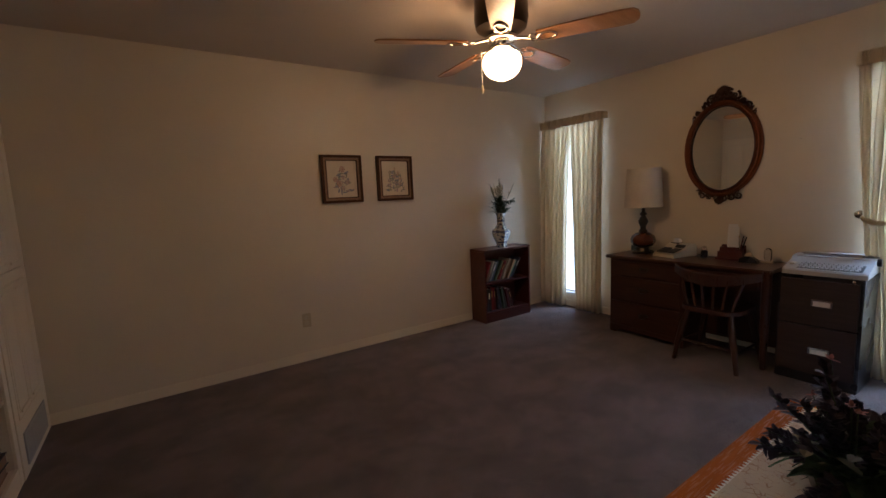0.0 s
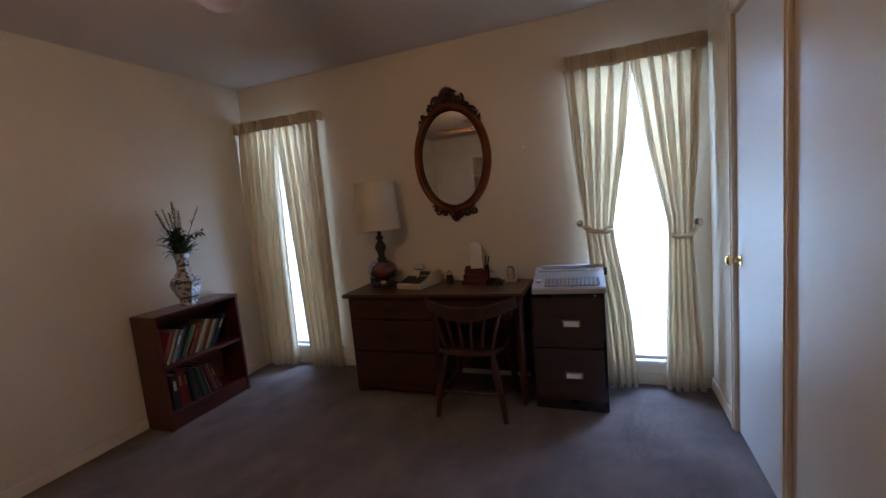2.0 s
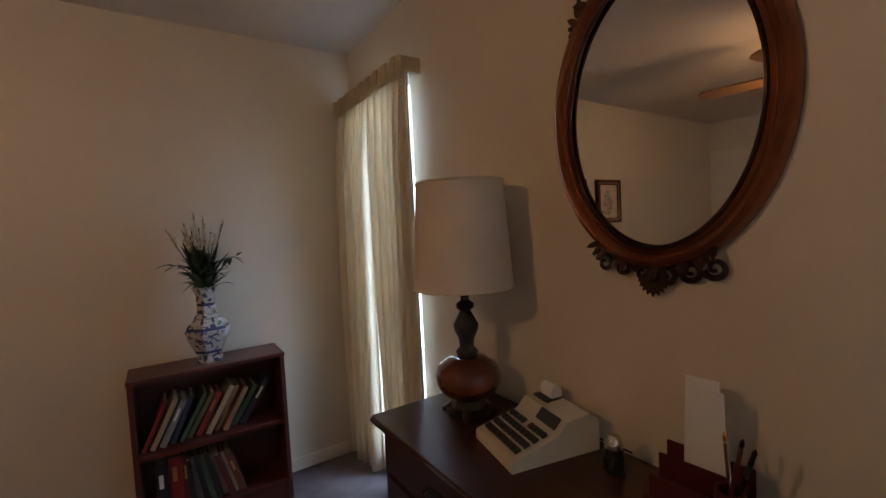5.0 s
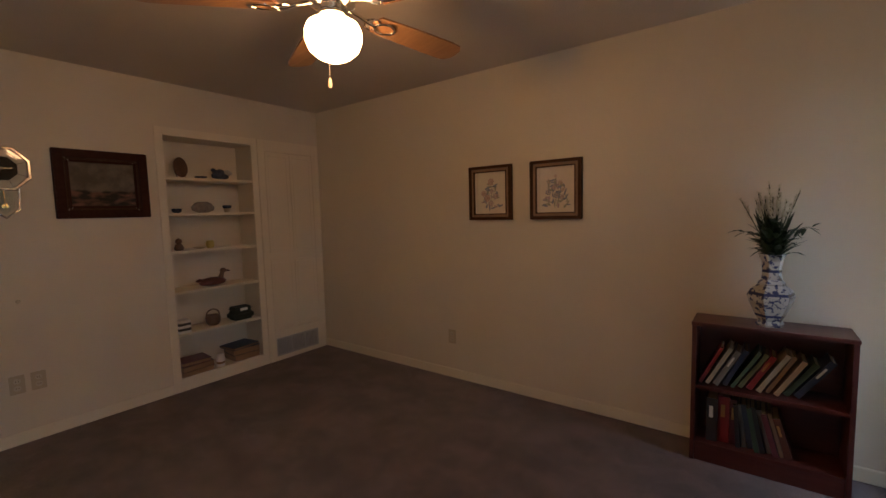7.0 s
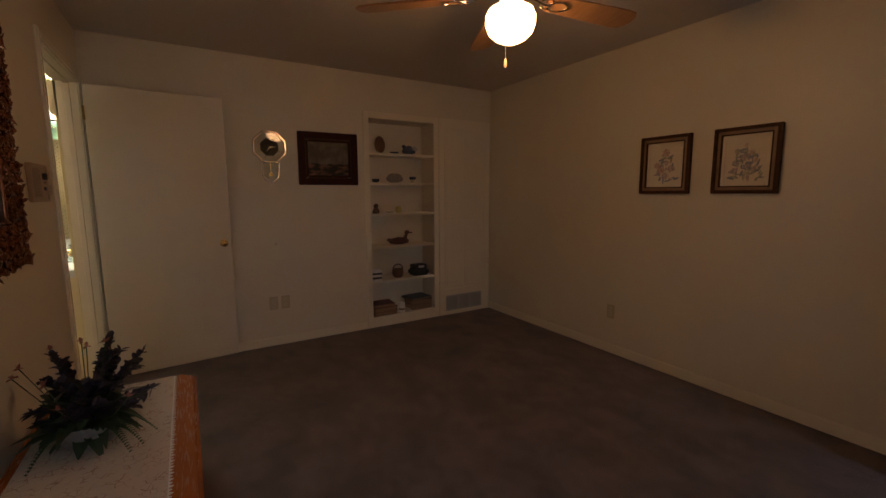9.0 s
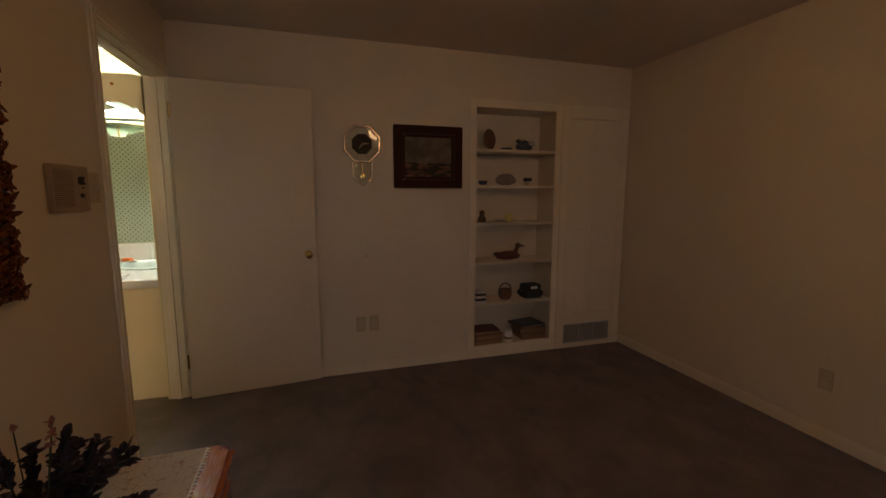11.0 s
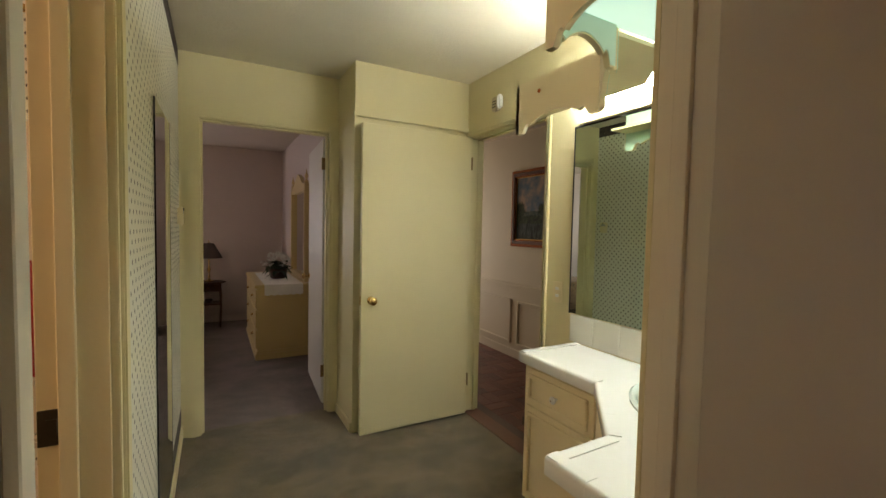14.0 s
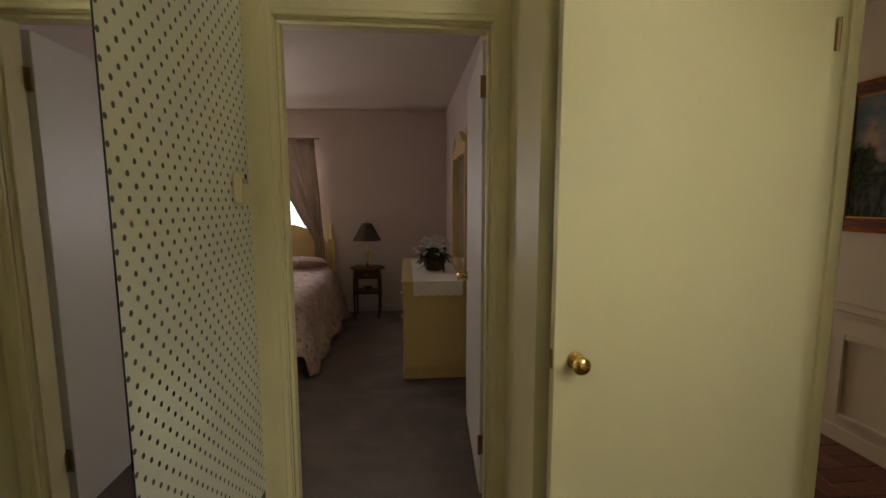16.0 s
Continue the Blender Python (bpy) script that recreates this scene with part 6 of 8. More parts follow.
part("reel", moved(lathe([(0.024, -0.010), (0.026, -0.009), (0.026, 0.009), (0.024, 0.010)], 20), pose(0, 0.0, 0.052, 0, 90, 0)), M_beige, tp, "", 40)
gs = thing("glass_paperweight", "small clear glass ornament on a pale base", "ornament", pose(3.94, 1.045, 0.7205))
part("base", box(-0.022, -0.04, 0, 0.022, 0.04, 0.014, 0.003), M_ivory, gs)
M_solid_glass = bpy.data.materials.new("solid_glass")
M_solid_glass.use_nodes = True
sg = M_solid_glass.node_tree.nodes["Principled BSDF"]
sg.inputs["Transmission Weight"].default_value, sg.inputs["Roughness"].default_value = 1.0, 0.05
part("glass", lathe([(0.02, 0.014), (0.026, 0.03), (0.026, 0.085), (0.018, 0.105), (0.004, 0.11)], 16, squash=(0.4, 1)), M_solid_glass, gs, "", 50)
single("small_box", box(-0.02, -0.03, 0, 0.02, 0.03, 0.062, 0.004), M_orn_green, "small dark green box at the desk's back edge", "box", pose(3.955, 2.115, 0.7205))
lc = tube([(3.97, 1.90, 0.728), (4.02, 1.80, 0.726), (4.03, 1.65, 0.726), (4.03, 1.5, 0.726)], 0.003, 6)
single("power_cord", lc, M_dark_key, "dark power cord along the desk's back edge", "cord", None, 60)


# ---- carved mirror frames ----
def scroll(cx, cz, r, turns, start, flip, y, thick):
    """A spiral scroll lying on the plane y, tapering inwards."""
    n = 18
    pts, rr = [], []
    for k in range(n + 1):
        s = k / n
        a = start + flip * turns * 2 * math.pi * s
        q = r * (1 - 0.82 * s)
        pts.append((cx + q * math.cos(a), y - thick * 0.5 * (1 + s), cz + q * math.sin(a)))
        rr.append(thick * (1 - 0.45 * s))
    return tube(pts, rr, 6)


om = thing("oval_mirror", "oval wall mirror in a carved bronze-brown frame", "mirror", pose(XE - 0.001, 1.428, 1.603, 0, 0, -90) @ Matrix.Scale(1.01, 4))
# local x runs along the wall, -y into the room
part("glass", moved(lathe([(0.24, 0), (0.24, 0.004)], 64, squash=(1.0, 1.405)), pose(0, -0.008, 0, 90, 0, 0)), M_mirror, om, "slightly worn mirror glass")
frame_bm = bmesh.new()
rings = []
prof = [(0.0, 0.0), (0.0, 0.020), (0.008, 0.030), (0.016, 0.026), (0.022, 0.034), (0.034, 0.040), (0.046, 0.034), (0.052, 0.020), (0.052, 0.0)]
for k in range(80):
    a = 2 * math.pi * k / 80
    rings.append([frame_bm.verts.new(((0.232 + p) * math.cos(a), -d, (0.330 + p) * math.sin(a))) for p, d in prof])
for k in range(80):
    p, q = rings[k], rings[(k + 1) % 80]
    for i in range(len(prof) - 1):
        frame_bm.faces.new((p[i], p[i + 1], q[i + 1], q[i]))
part("frame", frame_bm, M_copper, om, "moulded copper-brown oval frame", 40)
rnd = random.Random(21)
crest = []
for k in range(11):
    a = radians(20 + 14 * k)
    crest.append(leaf_blade(Vector((0, -0.018, 0.425)), Vector((math.cos(a), -0.10, math.sin(a))), 0.068 - 0.0015 * abs(k - 5), 0.026, 0.0, Vector((0, -1, 0))))
crest.append(prism([(-0.038, 0.41), (0.038, 0.41), (0.046, 0.468), (0.022, 0.478), (-0.022, 0.478), (-0.046, 0.468)], -0.003, -0.014, "xz"))
crest.append(moved(lathe([(0.001, 0), (0.016, 0.004), (0.018, 0.012), (0.010, 0.018), (0.001, 0.020)], 12), pose(0, -0.016, 0.428, 90, 0, 0)))
crest.append(prism([(-0.10, 0.37), (0.10, 0.37), (0.07, 0.42), (0.045, 0.44), (-0.045, 0.44), (-0.07, 0.42)], -0.004, -0.022, "xz"))
for sx in (-1, 1):
    crest.append(scroll(sx * 0.038, 0.425, 0.032, 1.3, 0.5, sx, -0.012, 0.010))
    crest.append(scroll(sx * 0.085, 0.395, 0.036, 1.4, 1.0, -sx, -0.012, 0.010))
    crest.append(scroll(sx * 0.135, 0.352, 0.032, 1.3, 1.8, sx, -0.012, 0.009))
    crest.append(scroll(sx * 0.178, 0.305, 0.026, 1.2, 2.2, -sx, -0.012, 0.008))
    crest.append(scroll(sx * 0.215, 0.252, 0.022, 1.2, 2.2, sx, -0.012, 0.007))
for k in range(40):
    a = radians(rnd.uniform(38, 142))
    p = Vector((0.275 * math.cos(a), -0.026, 0.375 * math.sin(a)))
    crest.append(leaf_blade(p, Vector((math.cos(a + rnd.uniform(-1, 1)), -0.5, math.sin(a + rnd.uniform(-1, 1)))), rnd.uniform(0.025, 0.05), 0.018, 0.1, Vector((0, -1, 0))))
part("crest", join(*crest), M_bronze, om, "carved dark bronze crest", 50)
low = [scroll(sx * q, -0.37 - 0.028 * (1 - abs(q) / 0.15), 0.026, 1.3, 3.5 * sx, sx, -0.012, 0.008) for sx in (-1, 1) for q in (0.03, 0.085, 0.135)]
for k in range(9):
    a = radians(206 + 16 * k)
    low.append(leaf_blade(Vector((0, -0.020, -0.395)), Vector((math.cos(a), -0.12, math.sin(a))), 0.055 - 0.003 * abs(k - 4), 0.024, 0.0, Vector((0, -1, 0))))
low.append(moved(lathe([(0.001, 0), (0.018, 0.004), (0.020, 0.012), (0.010, 0.020), (0.001, 0.022)], 12), pose(0, -0.014, -0.397, 90, 0, 0)))
for k in range(20):
    a = radians(rnd.uniform(238, 302))
    low.append(leaf_blade(Vector((0.275 * math.cos(a), -0.026, 0.375 * math.sin(a))), Vector((math.cos(a + rnd.uniform(-1, 1)), -0.5, math.sin(a + rnd.uniform(-1, 1)))), 0.035, 0.016, 0.1, Vector((0, -1, 0))))
part("foot_carving", join(*low), M_bronze, om, "carved dark bronze drop", 50)
part("sight_edge", tube([(0.232 * math.cos(2 * math.pi * k / 64), -0.024, 0.330 * math.sin(2 * math.pi * k / 64)) for k in range(64)], 0.005, 6, True), M_bronze, om, "", 60)

sm = thing("carved_mirror", "large wall mirror in a heavily carved bronze frame", "mirror", pose(1.655, YS + 0.001, 1.483, 0, 0, 180))
hw, hh, fw = 0.508, 0.428, 0.165
part("glass", boxes([(-hw + fw - 0.01, -0.014, -hh + fw - 0.01, hw - fw + 0.01, -0.008, hh - fw + 0.01)]), M_mirror, sm)
part("frame", join(box(-hw, -0.03, -hh, -hw + fw, -0.001, hh, 0.006), box(hw - fw, -0.03, -hh, hw, -0.001, hh, 0.006), box(-hw + fw, -0.03, -hh, hw - fw, -0.001, -hh + fw, 0.006), box(-hw + fw, -0.03, hh - fw, hw - fw, -0.001, hh, 0.006)), M_bronze, sm, "flat backing of the carved frame")
part("sight_edge", join(*[tube(e, 0.007, 8) for e in ([(-hw + fw, -0.03, -hh + fw), (hw - fw, -0.03, -hh + fw)], [(-hw + fw, -0.03, hh - fw), (hw - fw, -0.03, hh - fw)], [(-hw + fw, -0.03, -hh + fw), (-hw + fw, -0.03, hh - fw)], [(hw - fw, -0.03, -hh + fw), (hw - fw, -0.03, hh - fw)])]), M_copper, sm, "", 60)


def carve(n, along, place):
    out = []
    for k in range(n):
        s = (k + 0.5) / n
        for row in range(4):
            q = 0.018 + 0.042 * row + rnd.uniform(-0.006, 0.006)
            cx, cz = place(s, q)
            out.append(scroll(cx, cz, rnd.uniform(0.017, 0.028), rnd.uniform(1.0, 1.6), rnd.uniform(0, 6.28), rnd.choice((-1, 1)), -0.030, rnd.uniform(0.006, 0.011)))
            for _ in range(3):
                a = rnd.uniform(0, 6.28)
                out.append(leaf_blade(Vector((cx, -0.034, cz)), Vector((math.cos(a), -0.45, math.sin(a))), rnd.uniform(0.02, 0.04), 0.016, 0.0, Vector((0, -1, 0))))
    return join(*out)


part("carving", carve(20, "z", lambda s, q: (-hw + q, -hh + 2 * hh * s)), M_copper, sm, "deep scrolled carving", 60)
part("carving", carve(20, "z", lambda s, q: (hw - q, -hh + 2 * hh * s)), M_copper, sm, "deep scrolled carving", 60)
part("carving", carve(16, "x", lambda s, q: (-hw + fw + 2 * (hw - fw) * s, -hh + q)), M_copper, sm, "deep scrolled carving", 60)
part("carving", carve(16, "x", lambda s, q: (-hw + fw + 2 * (hw - fw) * s, hh - q)), M_copper, sm, "deep scrolled carving", 60)

# ---- study: chest with runner and plant ----
cs = thing("low_chest", "low polished orange-maple chest under the carved mirror", "chest")
CX0, CX1, CY0, CY1, CZ = 1.085, 2.165, -0.135, 0.378, 0.492
lid = box(CX0, CY0, CZ - 0.040, CX1, CY1, CZ)
bmesh.ops.bevel(lid, geom=[e for e in lid.edges if abs(e.verts[0].co.z - e.verts[1].co.z) > 0.01], offset=0.030, segments=4, affect="EDGES")
bmesh.ops.bevel(lid, geom=[e for e in lid.edges if abs(e.verts[0].co.z - e.verts[1].co.z) < 0.001], offset=0.014, segments=3, affect="EDGES")
part("lid", lid, M_chest, cs, "", 40)
part("body", box(CX0 + 0.02, CY0 + 0.01, 0.07, CX1 - 0.02, CY1 - 0.02, CZ - 0.0405, 0.004), M_chest, cs)
part("plinth", box(CX0 + 0.01, CY0 + 0.01, 0, CX1 - 0.01, CY1 - 0.01, 0.0695, 0.006), M_chest, cs)
for a0, a1 in ((CX0 + 0.07, 1.58), (1.64, CX1 - 0.07)):
    part("front_panel", box(a0, CY1 - 0.0198, 0.13, a1, CY1 - 0.010, 0.40, 0.006), M_chest, cs)


def lace_material(name):
    m, N, L, b = nodes_of(name)
    v = coords(N, L, 1.0)
    vo = N.new("ShaderNodeTexVoronoi")
    vo.feature = "DISTANCE_TO_EDGE"
    vo.inputs["Scale"].default_value = 42.0
    L.new(v, vo.inputs["Vector"])
    n = noise_tex(N, L, v, 26.0, 3.0)
    lines = ramp(N, L, vo.outputs["Distance"], [(0.02, (1, 1, 1)), (0.07, (0, 0, 0))])
    c = mix(N, L, (0.60, 0.52, 0.41), (0.34, 0.19, 0.12), calc(N, L, "MULTIPLY", lines, ramp(N, L, n, [(0.45, (0, 0, 0)), (0.6, (0.8, 0.8, 0.8))])))
    L.new(c, b.inputs["Base Color"])
    b.inputs["Roughness"].default_value = 0.9
    bump(N, L, b, noise_tex(N, L, v, 300.0), 0.5, 0.003)
    return m


M_runner = lace_material("embroidered_lace")
rn = thing("table_runner", "cream embroidered lace runner lying on the chest", "table runner")
part("cloth", box(CX0 + 0.018, CY0 + 0.035, CZ + 0.0005, CX1 - 0.06, CY1 - 0.085, CZ + 0.003, 0.001, 1), M_runner, rn)
fr = []
for k in range(60):
    x = CX0 + 0.026 + (CX1 - CX0 - 0.094) * k / 59
    fr.append(prism([(x - 0.008, CY1 - 0.0855), (x, CY1 - 0.074 + 0.003 * (k % 2)), (x + 0.008, CY1 - 0.0855)], CZ + 0.0006, CZ + 0.0024))
part("scalloped_edge", join(*fr), M_lace, rn)

rnd = random.Random(31)
pt = thing("potted_plant", "artificial arrangement of plum and green foliage in a bowl", "plant", pose(1.565, 0.068, CZ + 0.0031) @ Matrix.Scale(0.94, 4))
part("bowl", lathe([(0.05, 0), (0.075, 0.01), (0.092, 0.05), (0.085, 0.085), (0.078, 0.083), (0.05, 0.03)], 24), M_orn_stone, pt, "pale grey ceramic bowl", 40)
greens, plums, pinks, stems, ferns, creams = [], [], [], [], [], []
for k in range(230):
    d = rand_dir(rnd, -12, 62)
    greens.append(leaf_blade(Vector((rnd.uniform(-0.05, 0.05), rnd.uniform(-0.05, 0.05), rnd.uniform(0.06, 0.14))), d, rnd.uniform(0.08, 0.16), rnd.uniform(0.034, 0.060), rnd.uniform(0.1, 0.7)))
for k in range(26):
    d = rand_dir(rnd, 10, 70)
    d.y *= 0.55 if d.y < 0 else 0.72
    length = rnd.uniform(0.20, 0.31) * (0.78 if d.x > 0.15 else 1.08)
    tip = d * length + Vector((0, 0, 0.07))
    mid = d * length * 0.55 + Vector((0, 0, 0.09))
    stems.append(tube([(0, 0, 0.06), tuple(mid), tuple(tip)], 0.0025, 5))
    for j in range(44):
        s = 0.40 + 0.60 * j / 44
        p = Vector((0, 0, 0.06)).lerp(mid, min(1, s * 1.6)) if s < 0.6 else mid.lerp(tip, (s - 0.6) / 0.4)
        plums.append(leaf_blade(p, d * 0.9 + rand_dir(rnd, -40, 80), rnd.uniform(0.024, 0.040), rnd.uniform(0.018, 0.030), 0.2))
for k in range(9):
    d = rand_dir(rnd, 30, 75)
    tip = d * rnd.uniform(0.24, 0.34) + Vector((0, 0, 0.07))
    stems.append(tube([(0, 0, 0.06), tuple(tip * 0.6), tuple(tip)], 0.0018, 5))
    for j in range(8):
        pinks.append(leaf_blade(tip, rand_dir(rnd, -20, 90), rnd.uniform(0.012, 0.024), 0.012, 0.1))
for k in range(7):
    a = rnd.uniform(0, 6.28)
    d = Vector((math.cos(a), math.sin(a), -0.05))
    for j in range(24):
        p = Vector((0, 0, 0.085)) + d * (0.05 + 0.0065 * j) + Vector((0, 0, -0.11 * (j / 24) ** 2 + 0.02))
        for sgn in (-1, 1):
            ferns.append(leaf_blade(p, d + sgn * Vector((-d.y, d.x, 0)) * 1.2, 0.030 * (1 - j / 30), 0.008, 0.2))
for k in range(14):
    creams.append(leaf_blade(Vector((rnd.uniform(-0.1, 0.1), rnd.uniform(-0.1, 0.1), rnd.uniform(0.12, 0.2))), rand_dir(rnd, 0, 60), 0.06, 0.03, 0.2))
part("green_leaves", join(*greens), M_leaf, pt, "dark green leaves")
part("plum_sprays", join(*plums), M_plum, pt, "dark plum flower sprays")
tagged(part("bud_spray", join(*pinks), M_petal, pt), "dusty pink buds", "", "", "stuff")
part("fern_fronds", join(*ferns), paint("fern_green", (0.035, 0.10, 0.03), 0.5, 0.3, 60.0, 0.2, big=30.0), pt, "green fern fronds")
part("pale_leaves", join(*creams), paint("pale_leaf", (0.20, 0.17, 0.11), 0.6, 0.2, 60.0, 0.2, big=30.0), pt, "faded pale leaves")
tagged(part("stem_work", join(*stems), M_leaf, pt), "thin green stems", "", "", "stuff")

# ---- dressing area: vanity ----
VZ = 0.802
A, Bp, Cp, Dp = (-0.987, -1.331), (-0.984, -0.872), (-0.682, -0.562), (-0.450, -0.556)     # counter front outline
vb = thing("vanity_cabinet", "cream painted corner vanity cabinet with moulded fronts", "vanity")
ins = 0.028
part("body", join(box(BXW + 0.002, -1.318, 0.09, A[0] - ins, -0.86, VZ - 0.051, 0.003), prism([(BXW + 0.002, -0.859), (-1.012, -0.859), (-0.70, -0.536), (-0.70, YB - 0.018), (BXW + 0.002, YB - 0.018)], 0.09, VZ - 0.16), prism([(-1.012, -0.859), (-0.70, -0.536), (-0.713, -0.523), (-1.038, -0.859)], VZ - 0.16, VZ - 0.051), box(-0.699, -0.530, 0.09, Dp[0] - 0.03, YB - 0.018, VZ - 0.051, 0.003)), M_vanity, vb)
part("end_panel", box(Dp[0] - 0.05, -0.532, 0.0, Dp[0] - 0.0285, YB - 0.018, VZ - 0.052, 0.003), M_vanity, vb)
# the base is cream; walnut here paints in the shadow under the cabinet
part("toe_kick", join(box(BXW + 0.002, -1.29, 0, -1.09, -0.80, 0.089), prism([(BXW + 0.002, -0.799), (-1.07, -0.799), (-0.74, -0.46), (-0.54, -0.46), (-0.54, YB - 0.018), (BXW + 0.002, YB - 0.018)], 0.0, 0.089)), M_walnut, vb, "recessed toe kick, coloured dark for the shadow on its cream base")


def front(name, y0, y1, z0, z1):
    x = A[0] - ins
    d = part(name, box(x + 0.0005, y0, z0, x + 0.016, y1, z1, 0.003), M_vanity, vb)
    mo = join(box(x + 0.016, y0 + 0.028, z0 + 0.022, x + 0.034, y1 - 0.028, z0 + 0.040, 0.004), box(x + 0.016, y0 + 0.028, z1 - 0.040, x + 0.034, y1 - 0.028, z1 - 0.022, 0.003),
              box(x + 0.016, y0 + 0.028, z0 + 0.040, x + 0.032, y0 + 0.044, z1 - 0.040, 0.004), box(x + 0.016, y1 - 0.044, z0 + 0.040, x + 0.032, y1 - 0.028, z1 - 0.040, 0.004))
    part("moulding", mo, M_vanity, d)
    kz = (z0 + z1) / 2 if z1 - z0 < 0.25 else z1 - 0.075
    ky = (y0 + y1) / 2 if z1 - z0 < 0.25 else y1 - 0.075
    k = part("knob", moved(lathe([(0.006, 0), (0.007, 0.012), (0.015, 0.018), (0.017, 0.026), (0.010, 0.033), (0.001, 0.034)], 18), pose(x + 0.016, ky, kz, 0, 90, 0)), M_paper, d, "white ceramic knob", 40)
    part("rosette", lathe([(0.001, 0), (0.004, 0.001), (0.001, 0.002)], 10, (0, 0, 0)), M_brass, k).matrix_basis = pose(x + 0.050, ky, kz, 0, 90, 0)
    return d


front("drawer", -1.295, -0.885, 0.565, 0.735)
front("door", -1.295, -0.885, 0.115, 0.555)
dd = Vector((Cp[0] - Bp[0], Cp[1] - Bp[1], 0)).normalized()
part("diagonal_door", moved(box(0.03, 0.0, 0.115, 0.40, 0.014, 0.735, 0.003), pose(-1.004, -0.868, 0, 0, 0, math.degrees(math.atan2(dd.y, dd.x))) @ pose(0, -0.013, 0)), M_vanity, vb)
for y, z in ((-1.30, 0.20), (-1.30, 0.47)):
    part("hinge", box(A[0] - ins + 0.0165, y - 0.008, z - 0.02, A[0] - ins + 0.019, y + 0.004, z + 0.02, 0.001), M_pewter, vb)

ct = thing("vanity_counter", "white tiled corner counter with a rounded front edge", "counter")
outline = [A, Bp, Cp, Dp, (-0.450, YB - 0.018), (BXW + 0.003, YB - 0.018), (BXW + 0.003, -1.331)]
slab = prism(outline, VZ - 0.050, VZ - 0.0022)
bmesh.ops.bevel(slab, geom=[e for e in slab.edges if all(v.co.z > VZ - 0.01 for v in e.verts)], offset=0.010, segments=3, affect="EDGES")


def nosing(p, q, n, dz=0.0):
    """Rounded edge tiles laid end to end along one side of the counter."""
    d = Vector((q[0] - p[0], q[1] - p[1]))
    ln = d.length / n
    for k in range(n):
        m = pose(p[0], p[1], 0, 0, 0, math.degrees(math.atan2(d.y, d.x))) @ pose(ln * k, 0, 0)
        round_edge = [(0.040, VZ - 0.052), (-0.001, VZ - 0.052), (-0.004, VZ - 0.047)] + [(0.008 - 0.012 * math.cos(a), VZ - 0.011 + 0.012 * math.sin(a)) for a in (0.0, 0.4, 0.8, 1.2, 1.57)] + [(0.040, VZ + 0.001)]
        part("edge_tile", moved(prism(round_edge, 0.0, ln - 0.0006, "yz"), m @ pose(0, 0, dz)), M_tile, ct, "", 35)


nosing(A, Bp, 3)
nosing(Bp, Cp, 3, 0.0006)
nosing(Cp, Dp, 2)
nosing((BXW + 0.012, A[1]), A, 3, 0.0010)
nosing(Dp, (Dp[0], YB - 0.02), 2, 0.0006)
SINK = (-1.085, -0.560)


def ellipse(cx, cy, rx, ry, rot, n=36):
    return [(cx + rx * math.cos(t) * math.cos(rot) - ry * math.sin(t) * math.sin(rot), cy + rx * math.cos(t) * math.sin(rot) + ry * math.sin(t) * math.cos(rot)) for t in [2 * math.pi * k / n for k in range(n)]]


SROT = radians(46)
top_ob = part("slab", slab, M_tile, ct, "white glazed edge tiles", 35)
cut = part("cutter", prism(ellipse(*SINK, 0.232, 0.178, SROT), VZ - 0.2, VZ + 0.1), M_grout, None)
bo = top_ob.modifiers.new("sink_hole", "BOOLEAN")
bo.operation, bo.object, bo.solver = "DIFFERENCE", cut, "EXACT"
dg = bpy.context.evaluated_depsgraph_get()
cut_mesh = bpy.data.meshes.new_from_object(top_ob.evaluated_get(dg))
top_ob.modifiers.clear()
top_ob.data = cut_mesh
bpy.data.objects.remove(cut)
basin = bmesh.new()
rings = []
for k, (s, z) in enumerate(((1.07, 0.0), (1.075, 0.010), (1.03, 0.017), (0.97, 0.014), (0.93, 0.0), (0.88, -0.035), (0.76, -0.085), (0.52, -0.125), (0.2, -0.140), (0.08, -0.142))):
    rings.append([basin.verts.new((x, y, VZ - 0.002 + z)) for x, y in ellipse(*SINK, 0.232 * s, 0.178 * s, SROT)])
for p, q in zip(rings, rings[1:]):
    for i in range(36):
        basin.faces.new((p[i], p[(i + 1) % 36], q[(i + 1) % 36], q[i]))
basin.faces.new(rings[-1])
sk = thing("sink", "pale aqua oval basin set into the corner counter", "sink")
part("basin", basin, M_basin, sk, "", 50)
part("drain", lathe([(0.022, 0.0), (0.022, 0.003), (0.012, 0.004), (0.01, 0.001)], 20, (SINK[0], SINK[1], VZ - 0.1435)), M_chrome, sk, "", 40)
fa = thing("faucet", "chrome basin tap in the counter corner", "faucet", pose(SINK[0] - 0.155, SINK[1] + 0.155, VZ - 0.0018, 0, 0, -45))
part("base", box(-0.07, -0.025, 0, 0.07, 0.025, 0.018, 0.006), M_chrome, fa)
part("spout", tube([(0, 0, 0.018), (0, -0.005, 0.07), (0, -0.05, 0.095), (0, -0.11, 0.085), (0, -0.115, 0.07)], 0.011, 12), M_chrome, fa, "", 60)
for xx in (-0.052, 0.052):
    part("tap_handle", lathe([(0.012, 0.018), (0.01, 0.035), (0.02, 0.045), (0.022, 0.062), (0.012, 0.072)], 16, (xx, 0, 0)), M_brass, fa, "brass tap handle", 40)

